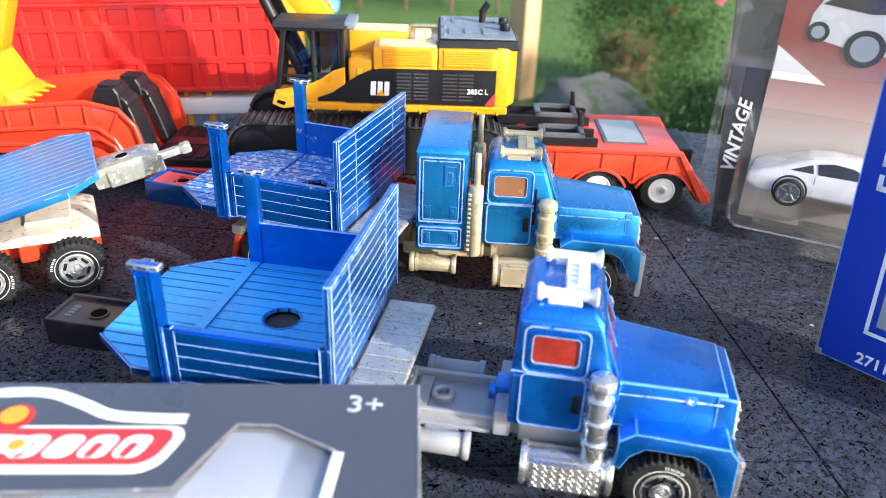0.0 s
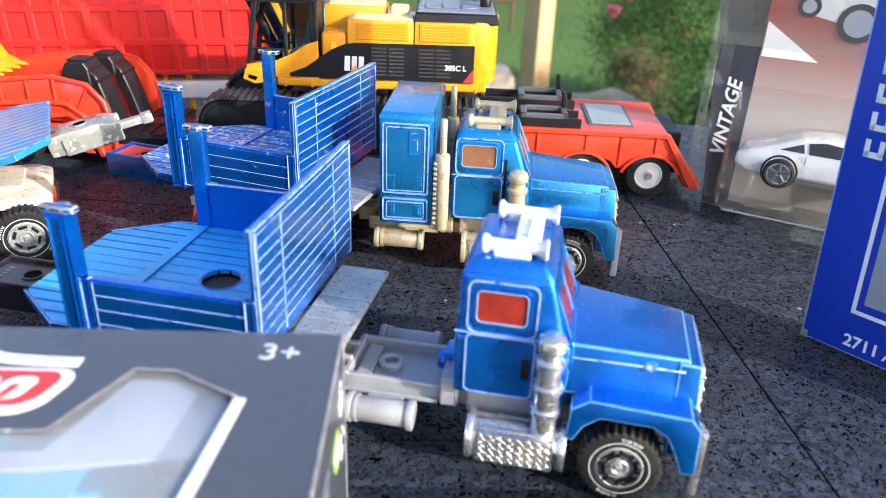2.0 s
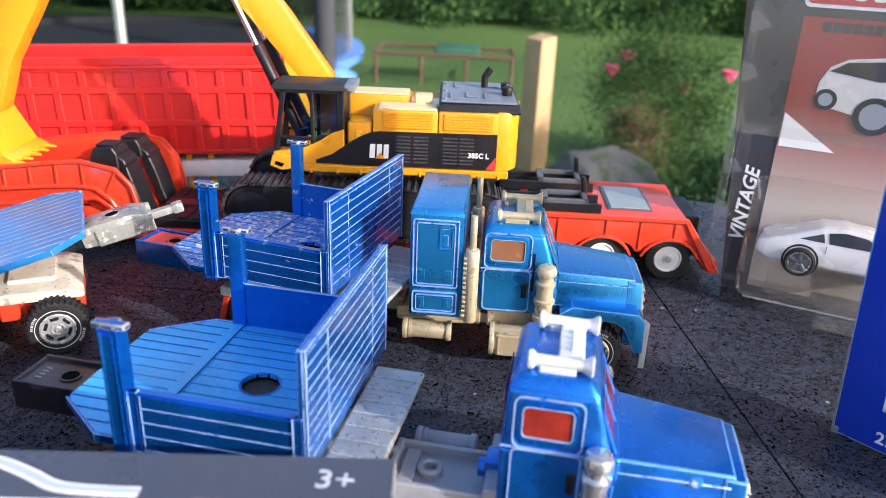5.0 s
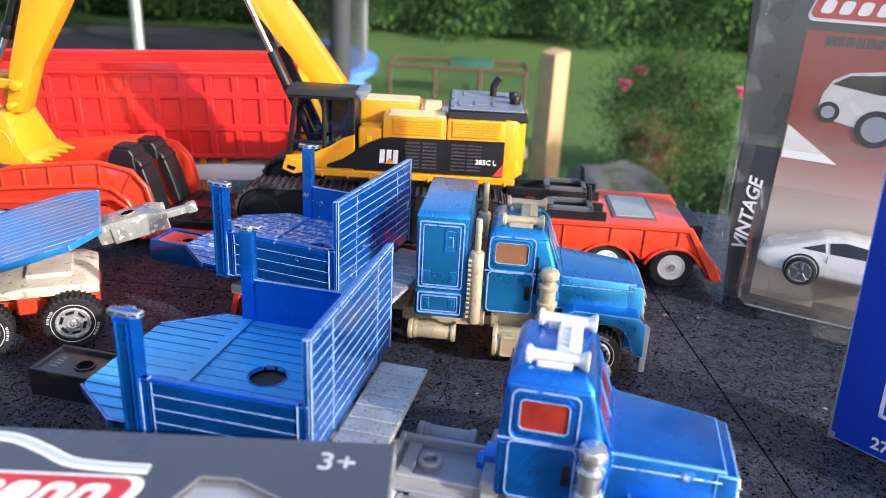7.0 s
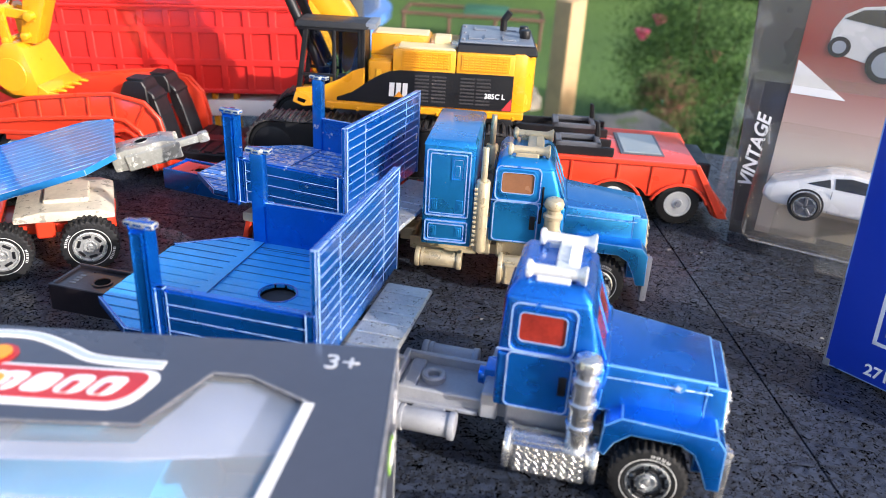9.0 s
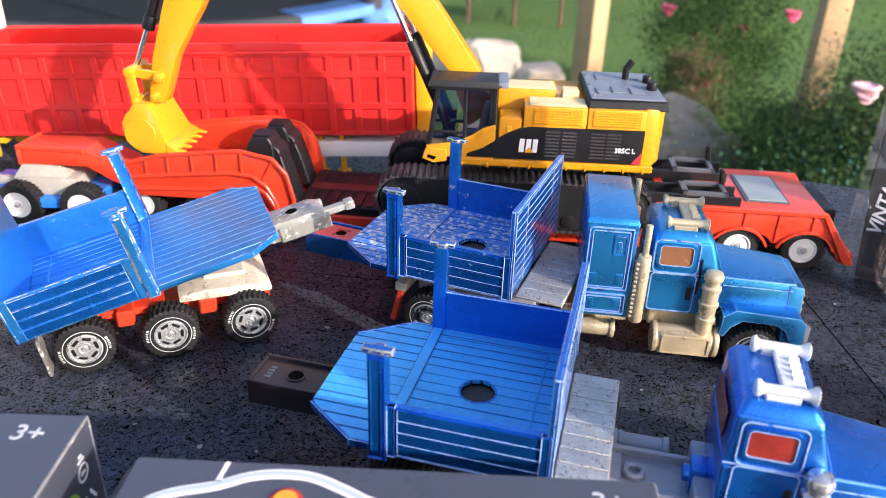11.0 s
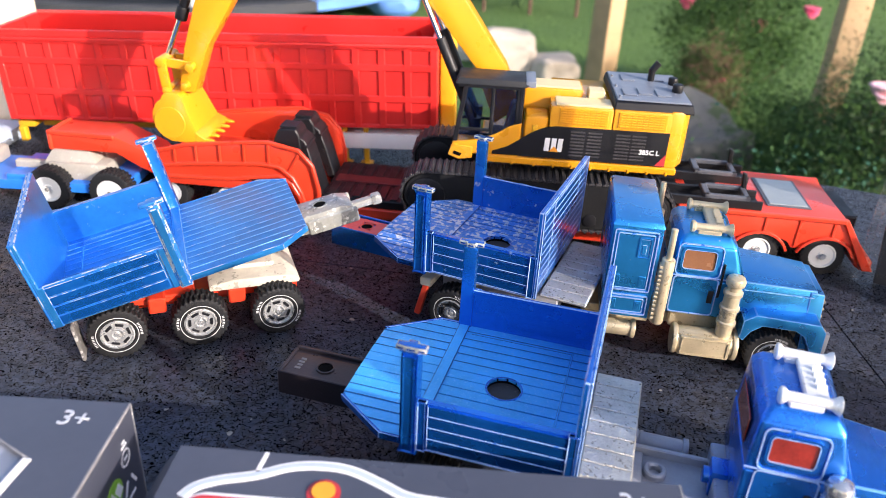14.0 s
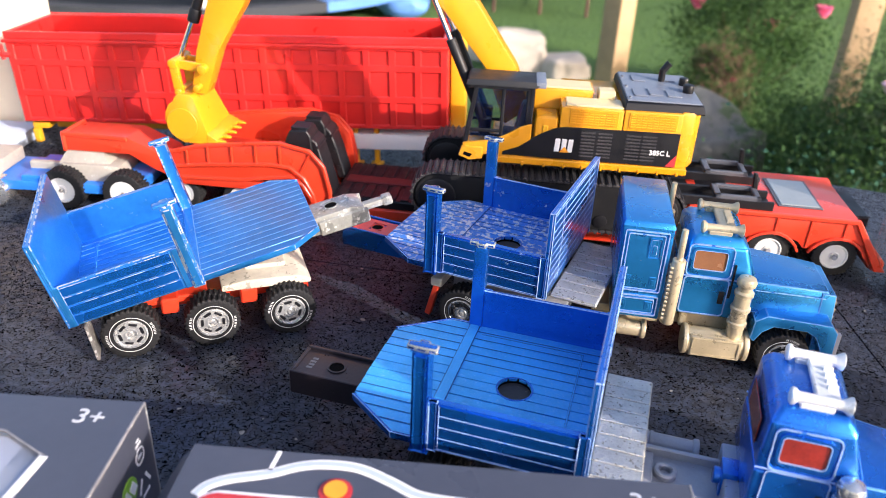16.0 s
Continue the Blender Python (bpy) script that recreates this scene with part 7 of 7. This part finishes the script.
def ring_sector(r0, r1, z0, z1, a0, a1, n):
    """A curved bar that runs part of the way round the trampoline."""
    bm = bmesh.new()
    rows = []
    for k in range(n + 1):
        a = radians(a0 + (a1 - a0) * k / n)
        rows.append([bm.verts.new((r * math.cos(a), r * math.sin(a), z)) for r, z in ((r0, z0), (r1, z0 - 8), (r1, z1 - 4), (r0, z1))])
    for p, q in zip(rows, rows[1:]):
        for k in range(4):
            bm.faces.new((p[k], p[(k + 1) % 4], q[(k + 1) % 4], q[k]))
    bm.faces.new(rows[0])
    bm.faces.new(rows[-1][::-1])
    bmesh.ops.recalc_face_normals(bm, faces=list(bm.faces))
    return bm


for a0, a1, pad_mat, words in ((-42, 60, PADBLUE, "blue edge padding"), (60.2, 150, NET, "dark edge padding"), (150.2, 240, NET, "dark edge padding"), (240.2, 317.8, NET, "dark edge padding")):
    part("edge_pad", ring_sector(1330, 1560, 125, 170, a0, a1, 16), pad_mat, tr, words)
for k in range(8):
    a = radians(-65 + 45 * k)
    foam = k == 1
    part("net_pole", rod((1520 * math.cos(a), 1520 * math.sin(a), 0), (1520 * math.cos(a), 1520 * math.sin(a), 2150), 60 if foam else 24, sides=16), NET if foam else GALV, tr, "foam-wrapped pole" if foam else "")

bench = thing("garden_frame", Matrix.Translation((-0.16, 4.85, GZ)), "low rusty tube frame with a green cover on the lawn", "garden frame")
part("frame_top", join(rod((-430, 0, 190), (430, 0, 190), 11, sides=10), rod((-430, 380, 190), (430, 380, 190), 11, sides=10), rod((-430, 0, 190), (-430, 380, 190), 11, sides=10), rod((430, 0, 190), (430, 380, 190), 11, sides=10)), RUST, bench)
for x in (-420, -140, 140, 420):
    part("leg", rod((x, 0, 0), (x, 0, 190), 11, sides=10), RUST, bench)
part("cover", block(-60, 220, 60, 330, 182, 225, 15, 0, 2), CONIFER, bench)
bag = thing("blue_bag", Matrix.Translation((-0.76, 4.5, GZ)), "crumpled pale blue plastic bag on the lawn", "bag")
b = bmesh.new()
bmesh.ops.create_icosphere(b, subdivisions=3, radius=1)
for v in b.verts:
    v.co = Vector((v.co.x * 150 - 40, v.co.y * 110, 80 + v.co.z * 80)) * (1 + 0.16 * noise.noise(v.co * 2.3))
part("bag_body", b, PADBLUE, bag)
